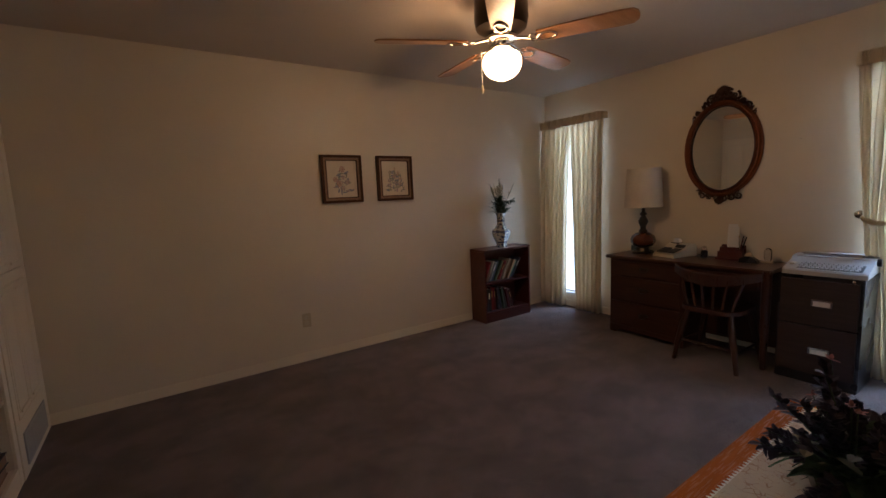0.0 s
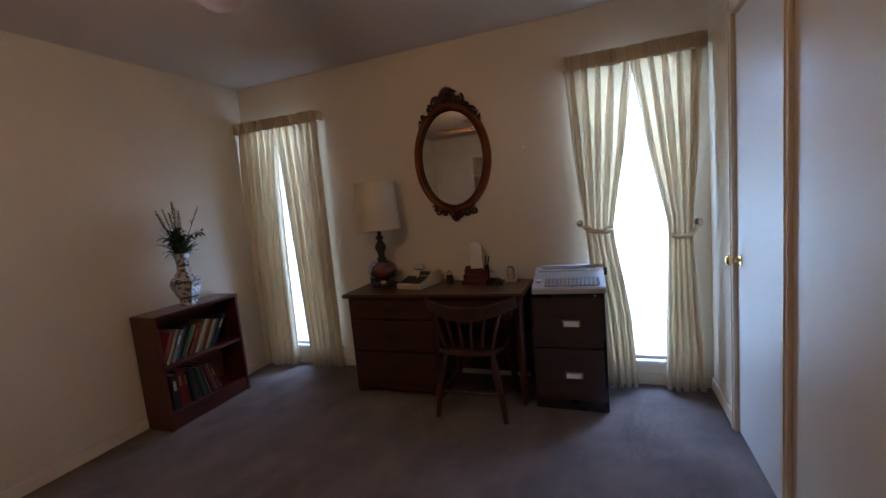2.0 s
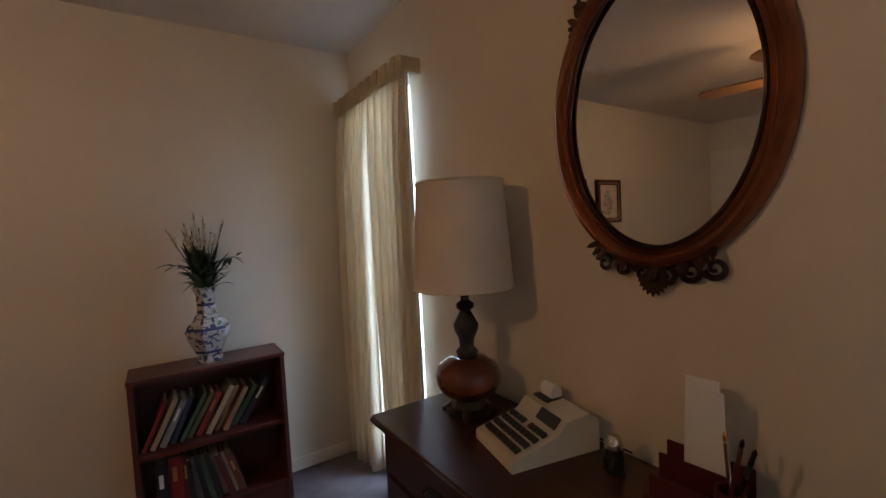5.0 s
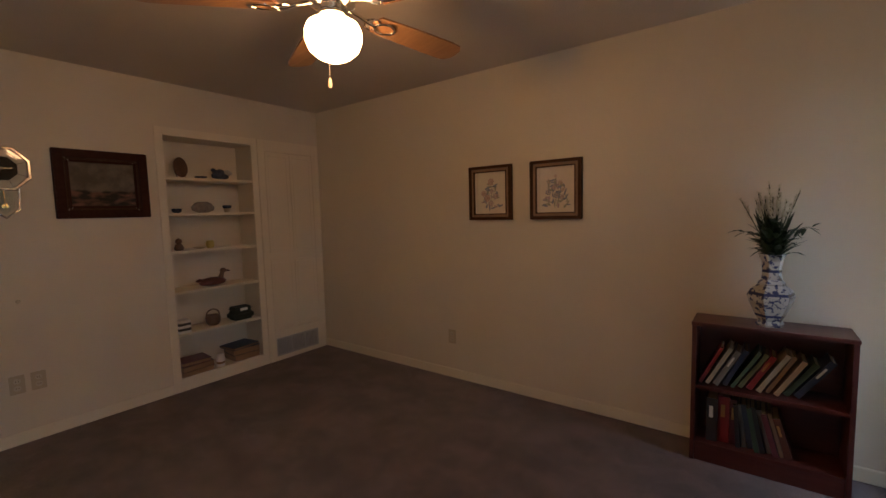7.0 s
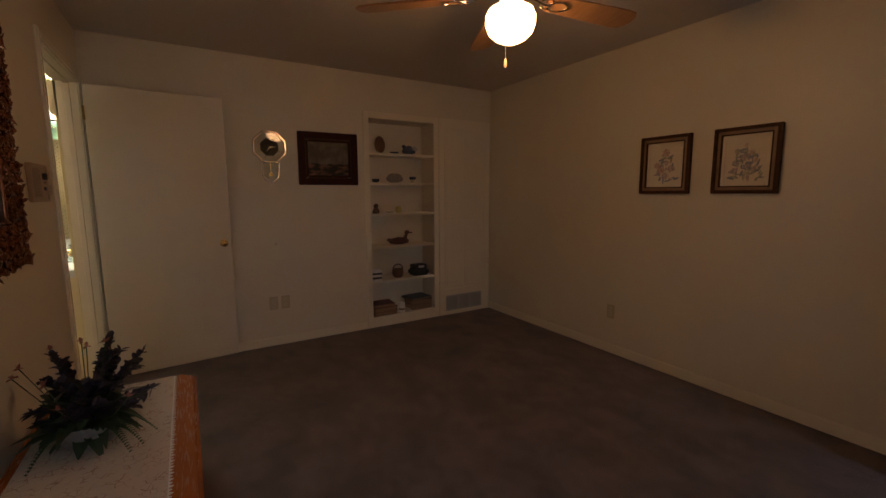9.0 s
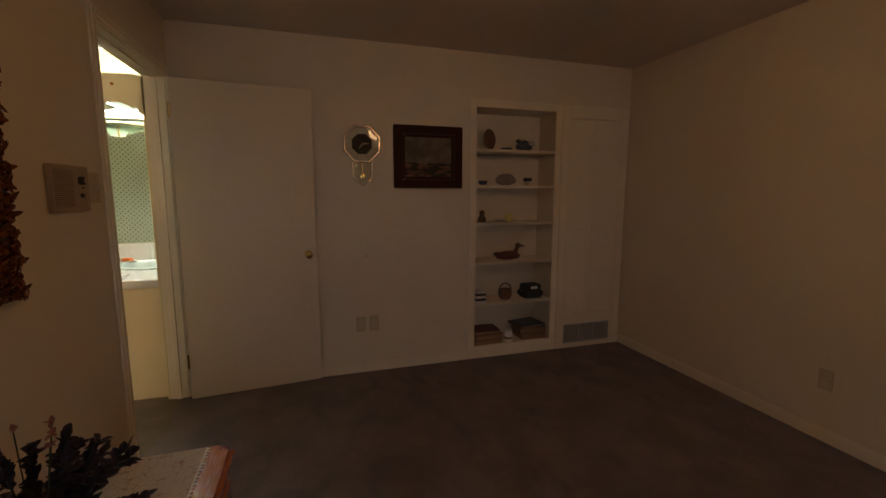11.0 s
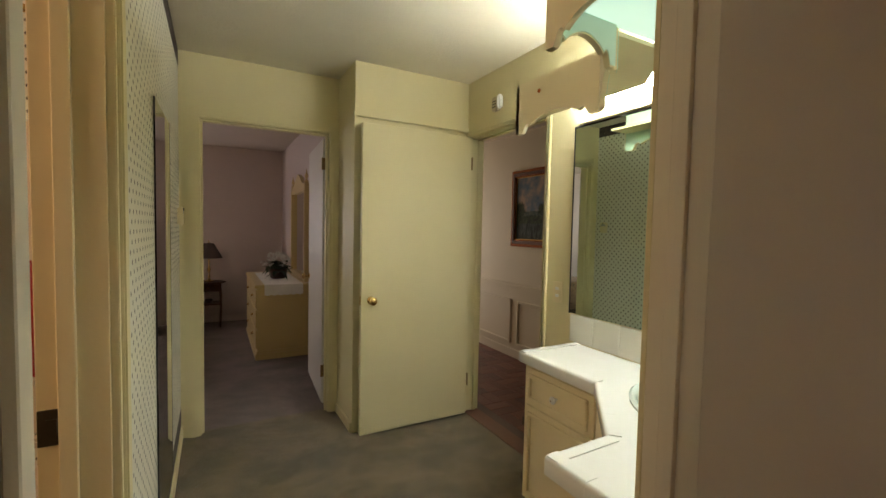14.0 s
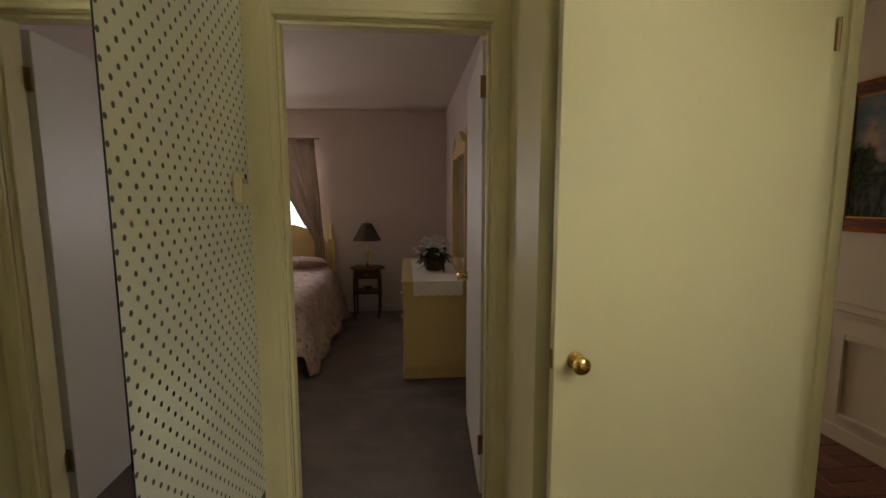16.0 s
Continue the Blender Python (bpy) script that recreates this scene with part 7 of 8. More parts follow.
so_ = thing("soap_dish", "white oval soap dish on the counter", "soap dish", pose(-1.275, -0.745, VZ - 0.0018, 0, 0, 62))
part("dish", lathe([(0.035, 0), (0.05, 0.006), (0.062, 0.018), (0.058, 0.017), (0.045, 0.008), (0.01, 0.006)], 28, squash=(1.25, 0.85)), M_paper, so_, "", 40)
sp = single("soap_bar", box(-0.042, -0.026, 0, 0.042, 0.026, 0.027, 0.010, 3), M_soap, "orange bar of soap in the dish", "soap", pose(-1.275, -0.745, VZ + 0.008, 0, 0, 70), 40)

bs = thing("backsplash", "white tile backsplash below the vanity mirror", "backsplash")
part("bed", join(box(BXW + 0.0005, -1.371, VZ - 0.001, BXW + 0.003, YB - 0.003, 0.945), box(BXW + 0.003, YB - 0.0025, VZ - 0.001, -0.45, YB - 0.0005, 0.945)), M_grout, bs)
for k in range(7):
    y0 = -1.370 + 0.1555 * k
    part("tile", box(BXW + 0.003, y0 + 0.0004, VZ + 0.001, BXW + 0.011, min(y0 + 0.1551, YB - 0.012), 0.944, 0.002, 1), M_tile, bs)
for k in range(6):
    x0 = -1.342 + 0.149 * k
    part("tile", box(x0 + 0.0004, YB - 0.0105, VZ + 0.001, x0 + 0.1486, YB - 0.003, 0.944, 0.002, 1), M_tile, bs)

vm = thing("vanity_mirror", "wide frameless mirror above the vanity", "mirror")
part("glass", boxes([(BXW + 0.003, -1.377, 0.950, BXW + 0.008, YB - 0.012, 1.905)]), mirror_glass("greenish_mirror_glass", (0.66, 0.76, 0.64)), vm)
part("edge_trim", join(box(BXW + 0.0085, -1.380, 1.903, BXW + 0.012, YB - 0.012, 1.911), box(BXW + 0.003, -1.3805, 0.947, BXW + 0.011, -1.3775, 1.908)), M_black, vm, "thin dark edge")

# light box above the mirror and scalloped valance round it
lb = thing("vanity_light", "lit fluorescent fitting above the vanity mirror", "light fixture")
part("ledge", box(BXW + 0.002, -1.335, 1.912, BXW + 0.035, YB - 0.004, 1.955, 0.004), M_vanity, lb, "cream ledge over the mirror")
part("housing", box(BXW + 0.002, -1.30, 1.956, BXW + 0.03, YB - 0.02, 2.085, 0.004), M_white, lb)
part("diffuser", box(BXW + 0.0305, -1.29, 1.985, BXW + 0.110, YB - 0.03, 2.078, 0.014, 3), M_tube, lb, "glowing white diffuser")


def scallop(u):
    """Lower edge of the valance at 0..1 along a board, as a drop below its straight edge."""
    e = min(u, 1 - u)
    if e < 0.07:
        return 0.0
    if e < 0.13:
        return 0.030 * (e - 0.07) / 0.06 - 0.012 * math.sin(math.pi * (e - 0.07) / 0.06)
    if e < 0.20:
        return 0.030 + 0.006 * math.sin(math.pi * (e - 0.13) / 0.07)
    s = (e - 0.20) / 0.30
    return 0.026 + 0.036 * math.sin(math.pi / 2 * s) ** 0.8


M_diffuser = glow("lit_mint_diffuser", (0.66, 0.93, 0.80), 1.15)
M_lining = paint("pale_mint_paint", (0.55, 0.68, 0.58), 0.5, 0.03, 90.0, 0.1)
va = thing("valance", "cream painted scalloped wooden valance round the vanity light", "valance")
VT, VB = 2.046, 1.822
VA, VBp, VC, VD = (-0.957, -1.372), (-0.957, -0.885), (-0.668, -0.590), (-0.430, -0.585)


def board(p, q, name="board"):
    n = 64
    d = Vector((q[0] - p[0], q[1] - p[1]))
    ln = d.length
    d.normalize()
    poly = [(0, VT), (ln, VT)] + [(ln * (1 - k / n), VB + scallop(1 - k / n)) for k in range(n + 1)]
    m = pose(p[0], p[1], 0, 0, 0, math.degrees(math.atan2(d.y, d.x)))
    ob = part(name, moved(prism(poly, 0.0, 0.018, "xz"), m), M_vanity, va)
    part("lining", moved(prism([(min(max(a, 0.004), ln - 0.004), b + (0.004 if b < VT else -0.004)) for a, b in poly], 0.0182, 0.0205, "xz"), m), M_lining, ob, "pale mint painted inner face")
    return ob


part("soffit_plate", prism([(-0.976, -1.365), (-0.976, -0.892), (-0.69, -0.60), (-0.69, -0.587), (-0.90, -0.587), (-1.10, -0.80), (-1.10, -1.365)], 1.920, 1.932), M_vanity, va, "flat board hiding the lamps")
part("diffuser_panel", prism([(-0.452, -0.562), (-0.452, YB - 0.006), (-1.02, YB - 0.006), (-1.02, -0.582), (-0.66, -0.582)], 1.936, 1.944), M_diffuser, va, "softly glowing pale mint light panel")
board(VA, VBp)
board(VBp, VC)
board(VC, VD)
board(VD, (-0.430, YB - 0.004))
board((-0.976, -1.372), VA)
for px, py, pz in ((-0.9568, -1.215, 1.985), (-0.4298, -0.43, 1.985)):
    part("wood_plug", moved(lathe([(0.009, 0), (0.009, 0.003), (0.001, 0.004)], 12), pose(px, py, pz, 0, 90, 0)), M_chest, va, "small tan wood plug")

# ---- dressing area: small fittings ----
tm = thing("wall_mirror", "tall frameless mirror on the dotted wallpaper", "mirror", pose(BXE - 0.0045, -1.613, 0, 0, 0, -1.0))
part("glass", boxes([(-0.0045, -0.458, 0.20, 0.0, 0.0, 1.825)]), M_mirror, tm)
part("edge", join(box(-0.0052, 0.0005, 0.198, 0.0, 0.005, 1.828), box(-0.0052, -0.463, 0.198, 0.0, -0.4585, 1.828)), M_black, tm, "thin dark edge")
part("clip", box(-0.0075, -0.462, 1.806, 0.0, -0.444, 1.830, 0.001), M_chrome, tm)
th = thing("thermostat", "small cream wall thermostat on the wallpaper", "thermostat", pose(BXE - 0.003, -2.745, 1.42, 0, 0, -90))
part("case", box(-0.04, 0, -0.055, 0.04, -0.028, 0.05, 0.006), M_vanity, th)
part("scale", boxes([(-0.028, -0.0292, 0.012, 0.028, -0.0282, 0.03)]), M_grey, th)
part("lever", box(-0.004, -0.034, 0.028, 0.004, -0.028, 0.046, 0.001), M_dark_key, th)
chm = thing("door_chime", "small cream door sensor box over the hall doorway", "alarm sensor", pose(BXW, -2.07, 2.20, 0, 0, 90))
part("case", box(-0.045, 0, -0.045, 0.02, -0.03, 0.045, 0.006), M_ivory, chm)
part("cover", box(0.021, 0, -0.04, 0.05, -0.042, 0.05, 0.010), M_paper, chm, "white rounded cover", 40)
for k in range(3):
    part("vent", boxes([(-0.036, -0.031, -0.025 + 0.018 * k, 0.008, -0.0302, -0.018 + 0.018 * k)]), M_dark_key, chm)
sw2 = thing("light_switch", "ivory double toggle switch plate by the vanity", "switch", pose(BXW, -1.472, 1.043, 0, 0, 90))
part("plate", box(-0.038, -0.0005, -0.058, 0.038, -0.006, 0.058, 0.003), M_vanity, sw2)
for z in (-0.018, 0.02):
    part("toggle", box(-0.013, -0.012, z - 0.008, 0.013, -0.0062, z + 0.008, 0.002), M_paper, sw2)

# ---- bathroom glimpsed through its doorway ----
tb = thing("bathtub", "cream bathtub against the tiled wall", "bathtub")
part("rim", join(box(0.80, -2.19, 0.40, 2.295, -2.12, 0.44, 0.012), box(0.80, -1.52, 0.40, 2.295, -1.44, 0.44, 0.012), box(0.80, -2.12, 0.40, 0.90, -1.52, 0.44, 0.01), box(2.2, -2.12, 0.40, 2.295, -1.52, 0.44, 0.01)), M_terracotta_tile, tb, "", 40)
part("apron", box(0.80, -1.50, 0.0, 2.295, -1.455, 0.399, 0.004), M_terracotta_tile, tb)
part("well", box(0.90, -2.12, 0.10, 2.2, -1.52, 0.14), M_terracotta_tile, tb)
bt = tagged(new("tile_surround"), "cream wall tiles round the bathtub", "tiles", "", "structure")
part("bed", boxes([(0.80, -2.1995, 0.44, 2.299, -2.196, 1.80), (2.295, -2.196, 0.44, 2.2985, -1.40, 1.80), (BXE + 0.121, -2.1995, 0.0, 0.80, -2.196, 1.80)]), M_grout, bt)
tile_mesh = None
for iz in range(9):
    for ix in range(12):
        z0, x0 = 0.445 + 0.15 * iz, 0.62 + 0.139 * ix
        t_ = part("tile", box(x0 + 0.001, -2.1958, z0, x0 + 0.137, -2.188, z0 + 0.147, 0.002, 1), M_terracotta_tile, bt) if tile_mesh is None else new("tile", tile_mesh)
        if tile_mesh is None:
            tile_mesh, base_at = t_.data, (x0, z0)
        else:
            t_.parent = bt
            t_.location = (x0 - base_at[0], 0, z0 - base_at[1])
cr = thing("shower_rod", "bright shower curtain rod across the tub", "shower rod")
part("rod", tube([(0.61, -1.48, 2.0), (2.298, -1.48, 2.0)], 0.012, 12), M_brass, cr, "", 60)
part("flange", moved(lathe([(0.03, 0), (0.028, 0.012), (0.014, 0.018)], 16), pose(2.299, -1.48, 2.0, 0, -90, 0)), M_brass, cr, "", 40)
gb = thing("towel_bar", "cream ceramic towel bar on the tiles", "towel bar")
part("bar", tube([(0.70, -2.12, 1.18), (1.30, -2.12, 1.18)], 0.016, 12), M_terracotta_tile, gb, "", 60)
for xx in (0.70, 1.30):
    part("bracket", box(xx - 0.03, -2.187, 1.15, xx + 0.03, -2.10, 1.21, 0.01), M_terracotta_tile, gb)
single("towel", join(box(0.74, -2.146, 0.75, 1.05, -2.137, 1.20, 0.003), box(0.74, -2.104, 0.72, 1.05, -2.095, 1.20, 0.003), box(0.74, -2.146, 1.197, 1.05, -2.095, 1.206, 0.003)), M_towel, "red towel folded over the bar", "towel")
sd = thing("soap_shelf", "ceramic soap shelf set in the tiles", "soap shelf")
part("tray", box(0.86, -2.187, 0.66, 1.02, -2.11, 0.68, 0.006), M_terracotta_tile, sd)
part("grip", tube([(0.87, -2.187, 0.76), (0.88, -2.12, 0.75), (1.0, -2.12, 0.75), (1.01, -2.187, 0.76)], 0.010, 10), M_terracotta_tile, sd, "", 60)

# ---- hall ----
cr_ = structure("trim_chair_rail", join(box(-2.549, -5.3, 0.758, -2.516, 0.27, 0.80, 0.008), box(-2.549, -5.3, 0.735, -2.532, 0.27, 0.7575, 0.004)), M_hall, "off-white moulded chair rail", "trim")
for y0, y1 in ((-5.05, -4.27), (-4.17, -3.405), (-3.305, -2.55), (-2.45, -1.69), (-1.59, -0.83)):
    z0, z1 = 0.147, 0.625
    structure("trim_panel_moulding", join(box(-2.549, y0, z0, -2.527, y0 + 0.028, z1, 0.004), box(-2.549, y1 - 0.028, z0, -2.527, y1, z1, 0.004), box(-2.549, y0 + 0.028, z0, -2.527, y1 - 0.028, z0 + 0.028, 0.004), box(-2.549, y0 + 0.028, z1 - 0.028, -2.527, y1 - 0.028, z1, 0.004)), M_hall, "off-white picture-frame wall moulding", "trim")
hp = thing("landscape_painting", "cottage landscape in oils in a stepped brown frame", "painting", pose(-2.549, -2.875, 1.60, 0, 0, 90))
PW, PH = 0.555, 0.398
for ins_, wid, d, mt, nm in ((0.0, 0.030, 0.026, M_copper, "outer_frame"), (0.030, 0.030, 0.038, M_cherry, "frame"), (0.060, 0.014, 0.030, M_copper, "inner_frame"), (0.074, 0.008, 0.024, M_gold, "gilt_liner")):
    a0, a1, b0, b1 = -PW + ins_, PW - ins_, -PH + ins_, PH - ins_
    part(nm, join(box(a0, 0, b0, a0 + wid, -d, b1, 0.004), box(a1 - wid, 0, b0, a1, -d, b1, 0.004), box(a0 + wid, 0, b0, a1 - wid, -d, b0 + wid, 0.004), box(a0 + wid, 0, b1 - wid, a1 - wid, -d, b1, 0.004)), mt, hp)
part("canvas", boxes([(-PW + 0.08, -0.012, -PH + 0.08, PW - 0.08, -0.002, PH - 0.08)]), M_land_hall, hp, "painted canvas, cloudy sky over a garden")

# ---- bedroom ----
ns = thing("nightstand", "dark wooden nightstand with a lower shelf", "nightstand", pose(0.362, -6.20, 0))
part("top", lathe([(0.19, 0.578), (0.205, 0.584), (0.205, 0.598), (0.19, 0.602)], 8), M_frame, ns)
part("drawer", box(-0.15, -0.14, 0.48, 0.15, 0.14, 0.577, 0.004), M_frame, ns)
part("shelf", box(-0.15, -0.14, 0.30, 0.15, 0.14, 0.318, 0.004), M_frame, ns)
for sx in (-1, 1):
    for sy in (-1, 1):
        part("leg", tube([(sx * 0.14, sy * 0.13, 0.48), (sx * 0.145, sy * 0.135, 0.25), (sx * 0.135, sy * 0.125, 0.0)], [0.016, 0.013, 0.011], 8), M_frame, ns, "", 60)
part("pull", lathe([(0.012, 0), (0.008, 0.01), (0.001, 0.012)], 10), M_brass, ns).matrix_basis = pose(0.0, 0.14, 0.53, -90, 0, 0)
bd_l = thing("bedside_lamp", "brass bedside lamp with a dark pleated shade", "lamp", pose(0.358, -6.20, 0.6022))
part("base", lathe([(0.058, 0), (0.06, 0.01), (0.03, 0.022), (0.012, 0.04), (0.018, 0.07), (0.008, 0.10), (0.016, 0.14), (0.022, 0.165), (0.008, 0.20), (0.008, 0.32)], 20), M_brass, bd_l, "turned brass stem", 50)
bsh = lathe([(0.165, 0.315), (0.167, 0.315), (0.058, 0.512), (0.056, 0.512)], 32)
bmesh.ops.delete(bsh, geom=[f for f in bsh.faces if len(f.verts) > 4], context="FACES_ONLY")
part("shade", bsh, cloth("dark_shade", (0.10, 0.075, 0.065), 0.05), bd_l, "dark taupe cone shade", 60)
part("finial", lathe([(0.004, 0.50), (0.009, 0.52), (0.005, 0.54), (0.001, 0.56)], 10), M_brass, bd_l, "", 50)
single("glass_bowl", lathe([(0.03, 0), (0.05, 0.02), (0.05, 0.045), (0.045, 0.044), (0.03, 0.01)], 18), M_pewter, "small dark bowl on the nightstand shelf", "bowl", pose(0.36, -6.20, 0.3182), 40)

dr = thing("dresser", "cream-yellow painted dresser along the bedroom wall", "dresser")
part("top", box(-0.592, -5.70, 0.735, -0.060, -4.335, 0.768, 0.008, 3), M_bed_wood, dr)
part("body", box(-0.590, -5.68, 0.095, -0.085, -4.362, 0.7345, 0.004), M_bed_wood, dr)
part("plinth", join(box(-0.592, -5.69, 0.0, -0.065, -4.345, 0.07, 0.008), box(-0.592, -5.685, 0.0702, -0.075, -4.352, 0.0945, 0.006)), M_bed_wood, dr)
for k in range(3):
    for j in range(2):
        z0, y0 = 0.115 + 0.205 * k, -5.66 + 0.655 * j
        d = part("drawer", box(-0.0845, y0, z0, -0.070, y0 + 0.635, z0 + 0.19, 0.004), M_bed_wood, dr)
        part("pull", tube([(-0.070, y0 + 0.28, z0 + 0.10), (-0.052, y0 + 0.29, z0 + 0.09), (-0.052, y0 + 0.345, z0 + 0.09), (-0.070, y0 + 0.355, z0 + 0.10)], 0.005, 7), M_brass, d, "", 60)
drn = thing("dresser_runner", "white lace runner hanging over the dresser end", "table runner")
part("cloth", box(-0.525, -5.55, 0.7685, -0.150, -4.333, 0.7705, 0.0005, 1), M_lace, drn)
drop = prism([(-0.525, 0.7705), (-0.150, 0.7705)] + [(-0.150 - 0.375 * k / 12, 0.655 + (0.0 if k % 2 else 0.012)) for k in range(13)], -4.3325, -4.330, "xz")
part("hanging_end", drop, M_lace, drn, "scalloped hanging end")
fb = thing("flower_basket", "dark basket of white flowers on the dresser", "flowers", pose(-0.345, -4.87, 0.771))
part("basket", lathe([(0.07, 0), (0.085, 0.02), (0.10, 0.09), (0.105, 0.11), (0.095, 0.105), (0.06, 0.02)], 20), M_orn_brown, fb, "", 40)
rnd = random.Random(91)
gl_, wl_ = [], []
for k in range(110):
    gl_.append(leaf_blade(Vector((rnd.uniform(-0.07, 0.07), rnd.uniform(-0.07, 0.07), rnd.uniform(0.08, 0.15))), rand_dir(rnd, -20, 55), rnd.uniform(0.09, 0.16), rnd.uniform(0.035, 0.055), rnd.uniform(0.1, 0.6)))
for k in range(60):
    d = rand_dir(rnd, 15, 88)
    p = Vector((0, 0, 0.11)) + d * rnd.uniform(0.13, 0.18)
    for j in range(6):
        wl_.append(leaf_blade(p, d + 0.9 * rand_dir(rnd, -60, 60), rnd.uniform(0.030, 0.042), 0.030, 0.1))
part("leaves", join(*gl_), M_leaf, fb)
tagged(part("white_blooms", join(*wl_), M_paper, fb), "white flowers", "", "", "stuff")
dm = thing("dresser_mirror", "tall mirror in a cream-gold carved frame above the dresser", "mirror", pose(-0.599, -4.87, 0.771, 0, 0, 90))
for a0, a1 in ((-0.46, -0.40), (0.40, 0.46)):
    part("post", box(a0, -0.05, 0, a1, -0.002, 1.06, 0.006), M_bed_wood, dm)
part("rail", box(-0.40, -0.045, 0.0, 0.40, -0.004, 0.06, 0.005), M_bed_wood, dm)
part("crest", prism([(-0.40, 0.98), (0.40, 0.98), (0.40, 1.05), (0.25, 1.08), (0.12, 1.15), (0.0, 1.19), (-0.12, 1.15), (-0.25, 1.08), (-0.40, 1.05)], -0.004, -0.045, "xz"), M_bed_wood, dm, "arched carved crest")
for a0 in (-0.43, 0.43):
    part("finial", lathe([(0.02, 1.06), (0.026, 1.08), (0.008, 1.10), (0.02, 1.13), (0.006, 1.17), (0.001, 1.21)], 12, (a0, -0.026, 0)), M_bed_wood, dm, "", 50)
part("glass", boxes([(-0.40, -0.016, 0.06, 0.40, -0.010, 0.98)]), M_mirror, dm)


def quilt(name):
    m, N, L, b = nodes_of(name)
    v = coords(N, L, 1.0)
    n1, n2 = noise_tex(N, L, v, 9.0, 3.0), noise_tex(N, L, v, 22.0, 3.0)
    c = ramp(N, L, n1, [(0.45, (0.42, 0.31, 0.27)), (0.60, (0.50, 0.38, 0.32))])
    c = mix(N, L, c, (0.20, 0.11, 0.11), ramp(N, L, n2, [(0.58, (0, 0, 0)), (0.66, (0.85, 0.85, 0.85))]))
    c = mix(N, L, c, (0.16, 0.17, 0.13), ramp(N, L, noise_tex(N, L, coords(N, L, 1.0, rot=(0.4, 0.2, 0.9)), 17.0, 3.0), [(0.62, (0, 0, 0)), (0.68, (0.7, 0.7, 0.7))]))
    L.new(c, b.inputs["Base Color"])
    b.inputs["Roughness"].default_value = 0.85
    bump(N, L, b, n1, 0.4, 0.03)
    return m


M_quilt = quilt("floral_comforter")
be = thing("bed", "bed with a puffy pink-beige floral comforter, made up", "bed")
part("mattress", box(0.78, -6.28, 0.22, 2.20, -4.42, 0.52, 0.05, 3), M_paper, be)
qm = bmesh.new()
grid = []
nx, ny = 34, 40
for j in range(ny + 1):
    row = []
    for i in range(nx + 1):
        u, v = -0.38 + 2.18 * i / nx, -6.10 + 1.95 * j / ny
        ox, dx = (max(0.0, 0.05 - u), 0)
        oy = max(0.0, v + 4.46)
        over = max(ox, oy)
        x = 0.72 + max(u, 0.0) - 0.10 * min(1, ox * 2.2) * (1 + 0.25 * math.sin(9 * v))
        y = min(v, -4.46) + 0.10 * min(1.0, oy * 3)
        puff = 0.025 * noise.noise(Vector((u * 5, v * 5, 1.3))) + 0.02 * math.sin(7 * v) * math.sin(6 * u)
        z = 0.585 + puff - min(over * 1.28, 0.56) + (0.03 * math.sin(12 * v) if over > 0.2 else 0)
        x -= 0.03 * math.sin(11 * v) * min(1, ox * 3)
        row.append(qm.verts.new((x, y, max(0.035, z))))
    grid.append(row)
for p, q in zip(grid, grid[1:]):
    for i in range(nx):
        qm.faces.new((p[i], p[i + 1], q[i + 1], q[i]))
qo = part("comforter", qm, M_quilt, be, "puffy floral comforter hanging down the side", 0)
qs = qo.modifiers.new("thickness", "SOLIDIFY")
qs.thickness = 0.02
for sx in (1.10, 1.82):
    pw = thing("pillow", "pink-beige floral pillow at the headboard", "pillow", pose(sx, -6.10, 0.66, 18, 0, 0), "pillows on the bed")
    part("cushion", lathe([(0.05, -0.075), (0.24, -0.06), (0.30, 0.0), (0.24, 0.06), (0.05, 0.075)], 24, squash=(1.0, 0.62)), M_quilt, pw, "", 60)
hbm = thing("headboard", "cream-gold arched wooden headboard", "headboard", pose(1.49, -6.36, 0))
part("arch", prism([(-0.66, 0.35), (0.66, 0.35), (0.66, 0.82)] + [(0.66 * math.cos(a), 0.82 + 0.30 * math.sin(a)) for a in [math.pi * k / 20 for k in range(1, 20)]] + [(-0.66, 0.82)], -0.02, 0.02, "xz"), M_bed_wood, hbm)
for sx in (-0.70, 0.70):
    part("post", lathe([(0.035, 0), (0.035, 0.90), (0.045, 0.92), (0.03, 0.95), (0.018, 0.98), (0.026, 1.02), (0.02, 1.06), (0.006, 1.11)], 14, (sx, 0, 0)), M_bed_wood, hbm, "", 50)
bcu = thing("curtain", "taupe curtain drawn to the side of the bedroom window", "curtain")
bm = bmesh.new()
grid = []
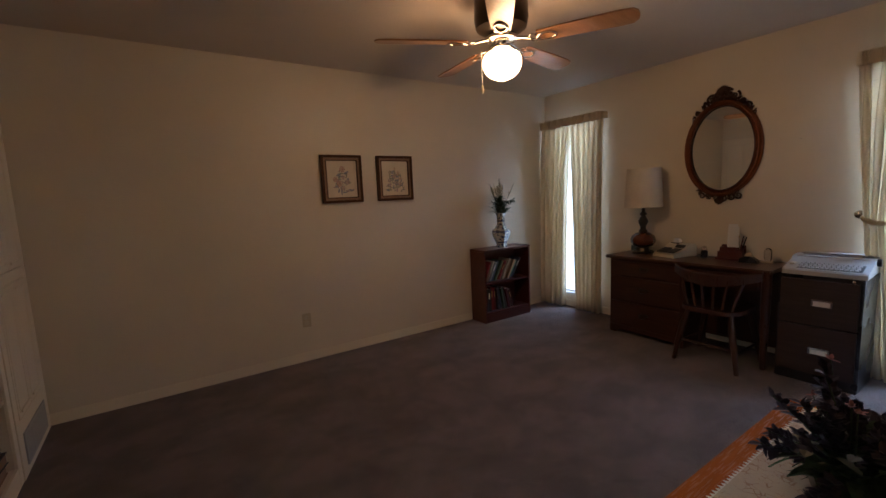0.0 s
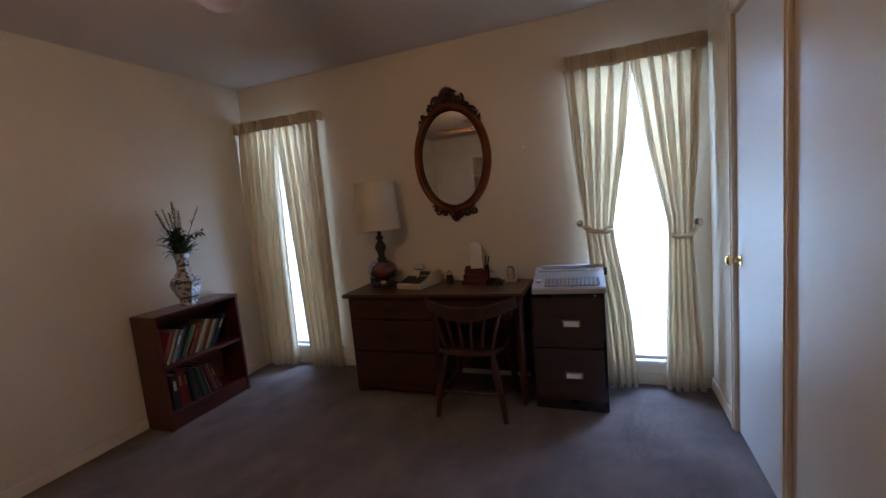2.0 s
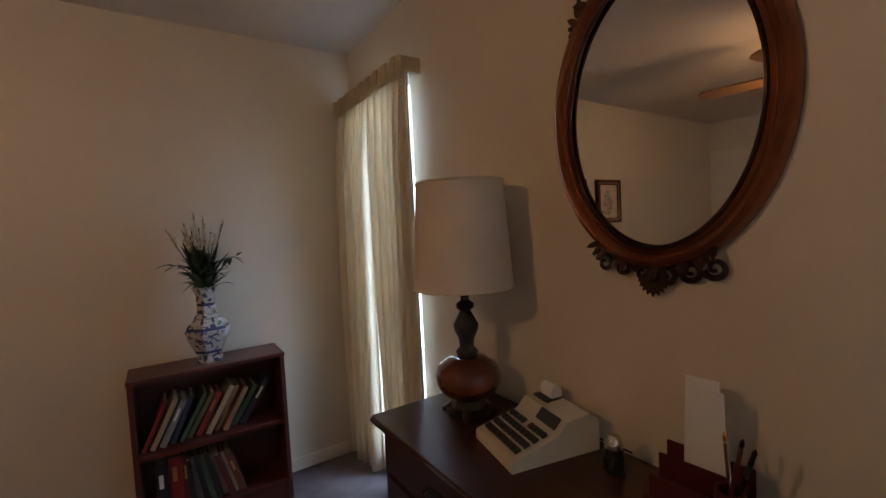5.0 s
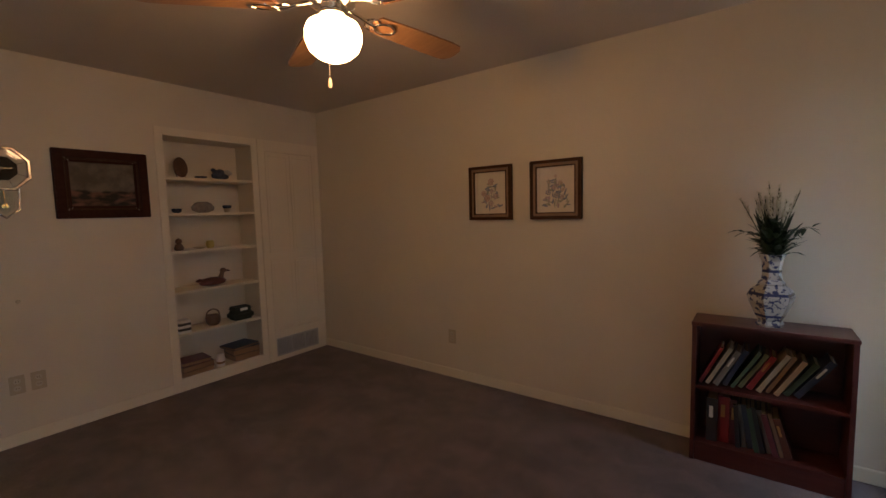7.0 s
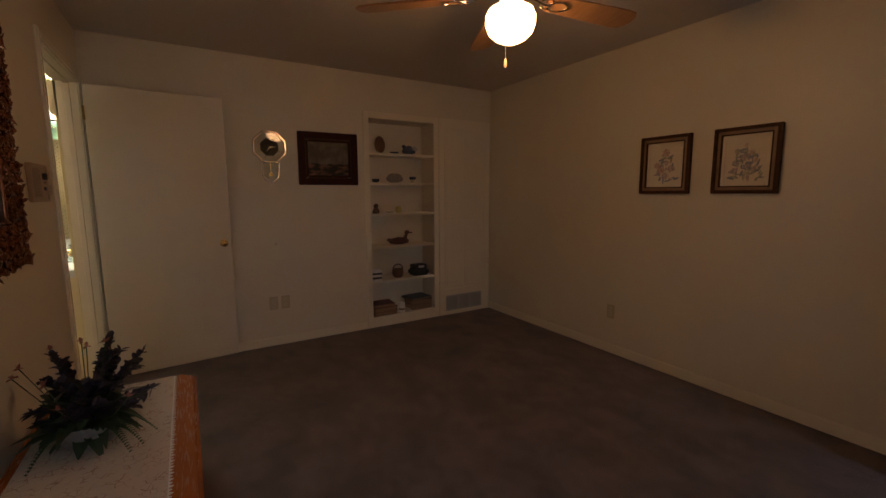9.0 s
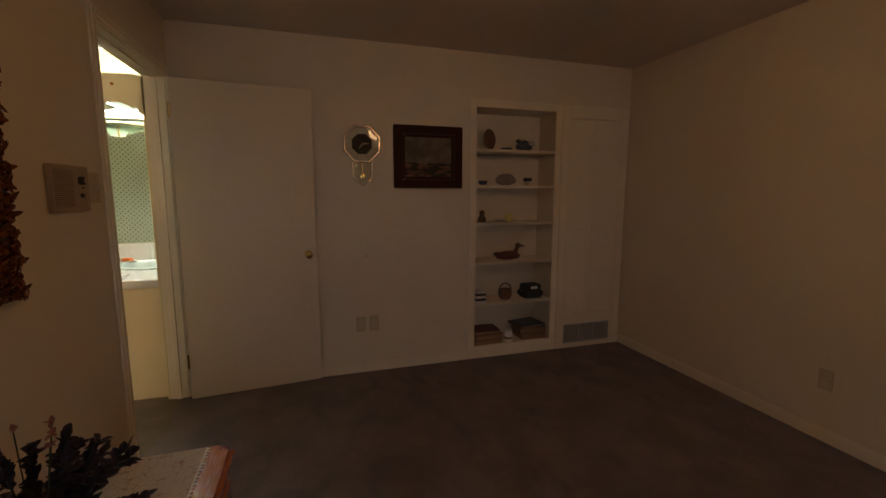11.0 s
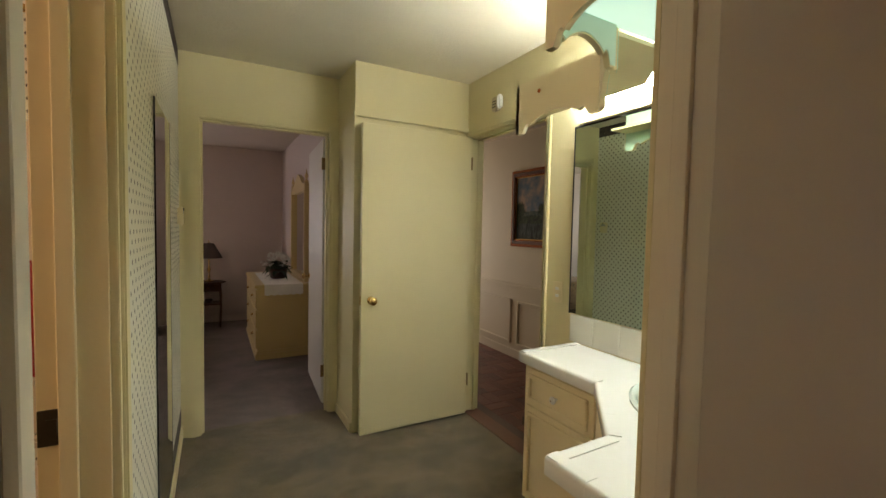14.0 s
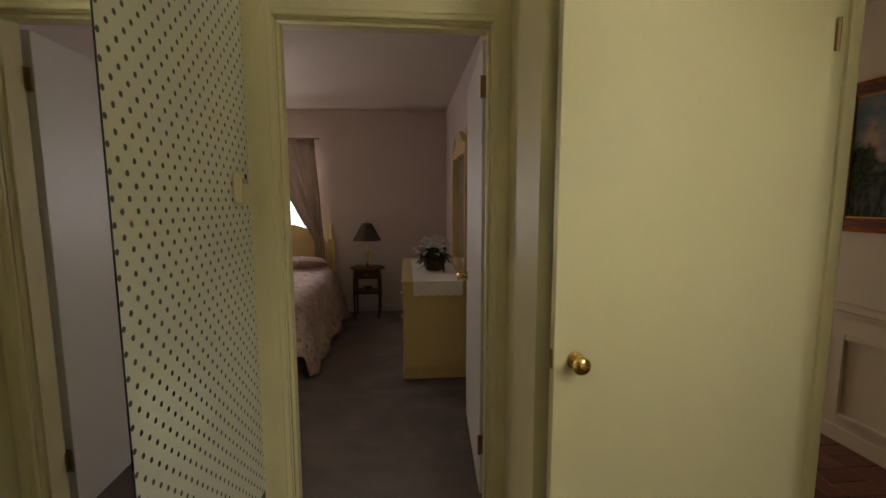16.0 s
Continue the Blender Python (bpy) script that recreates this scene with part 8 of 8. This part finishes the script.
for j in range(25):
    z = 2.09 - 1.62 * j / 24
    s = j / 24
    line = []
    for i in range(41):
        q = i / 40
        xa, xb = 0.96 - 0.10 * s, 1.62 - 0.62 * min(1.0, s * 1.35)
        line.append(bm.verts.new((xa + (xb - xa) * q, -6.34 + 0.028 * math.sin(2 * math.pi * 4 * q), z)))
    grid.append(line)
for p, q in zip(grid, grid[1:]):
    for i in range(40):
        bm.faces.new((p[i], p[i + 1], q[i + 1], q[i]))
co = part("panel", bm, M_grey_curtain, bcu, "", 0)
co.modifiers.new("thickness", "SOLIDIFY").thickness = 0.003
part("rod", tube([(0.90, -6.36, 2.10), (2.0, -6.36, 2.10)], 0.010, 10), M_old_brass, bcu, "", 60)

# ---- hall floor of bricks, laid last ----
fl = structure("floor_hall", boxes([(-2.7, -5.42, -0.06, BXW - 0.12, 0.4, -0.004)]), M_mortar, "dark red brick floor laid in basket weave", "floor")


def brick_material(name):
    m, N, L, b = nodes_of(name)
    oi = N.new("ShaderNodeObjectInfo")
    v = coords(N, L, 1.0)
    n = noise_tex(N, L, v, 60.0, 4.0)
    base = ramp(N, L, oi.outputs["Random"], [(0.0, (0.15, 0.046, 0.027)), (0.5, (0.24, 0.078, 0.045)), (1.0, (0.31, 0.112, 0.068))])
    L.new(mix(N, L, base, (0.06, 0.028, 0.022), calc(N, L, "MULTIPLY", n, 0.7)), b.inputs["Base Color"])
    b.inputs["Roughness"].default_value = 0.42
    bump(N, L, b, n, 0.5, 0.004)
    return m


M_brick = brick_material("waxed_brick")
first = part("brick", box(-0.0985, -0.0485, -0.02, 0.0985, 0.0485, 0.0, 0.004, 1), M_brick, fl)
brick_mesh = first.data
rnd = random.Random(3)
first_used = False
for iy in range(19):
    for ix in range(6):
        cx, cy = -2.455 + 0.2 * ix, -4.35 + 0.2 * iy
        for s in (-0.05, 0.05):
            turn = (ix + iy) % 2
            m = pose(cx + (s if turn else 0), cy + (0 if turn else s), rnd.uniform(-0.0015, 0.0008), 0, 0, 90 * turn + rnd.uniform(-0.6, 0.6))
            if cx + 0.1 > BXW - 0.11:
                continue
            if not first_used:
                first.matrix_basis, first_used = m, True
                continue
            b = new("brick", brick_mesh)
            b.parent, b.matrix_basis = fl, m
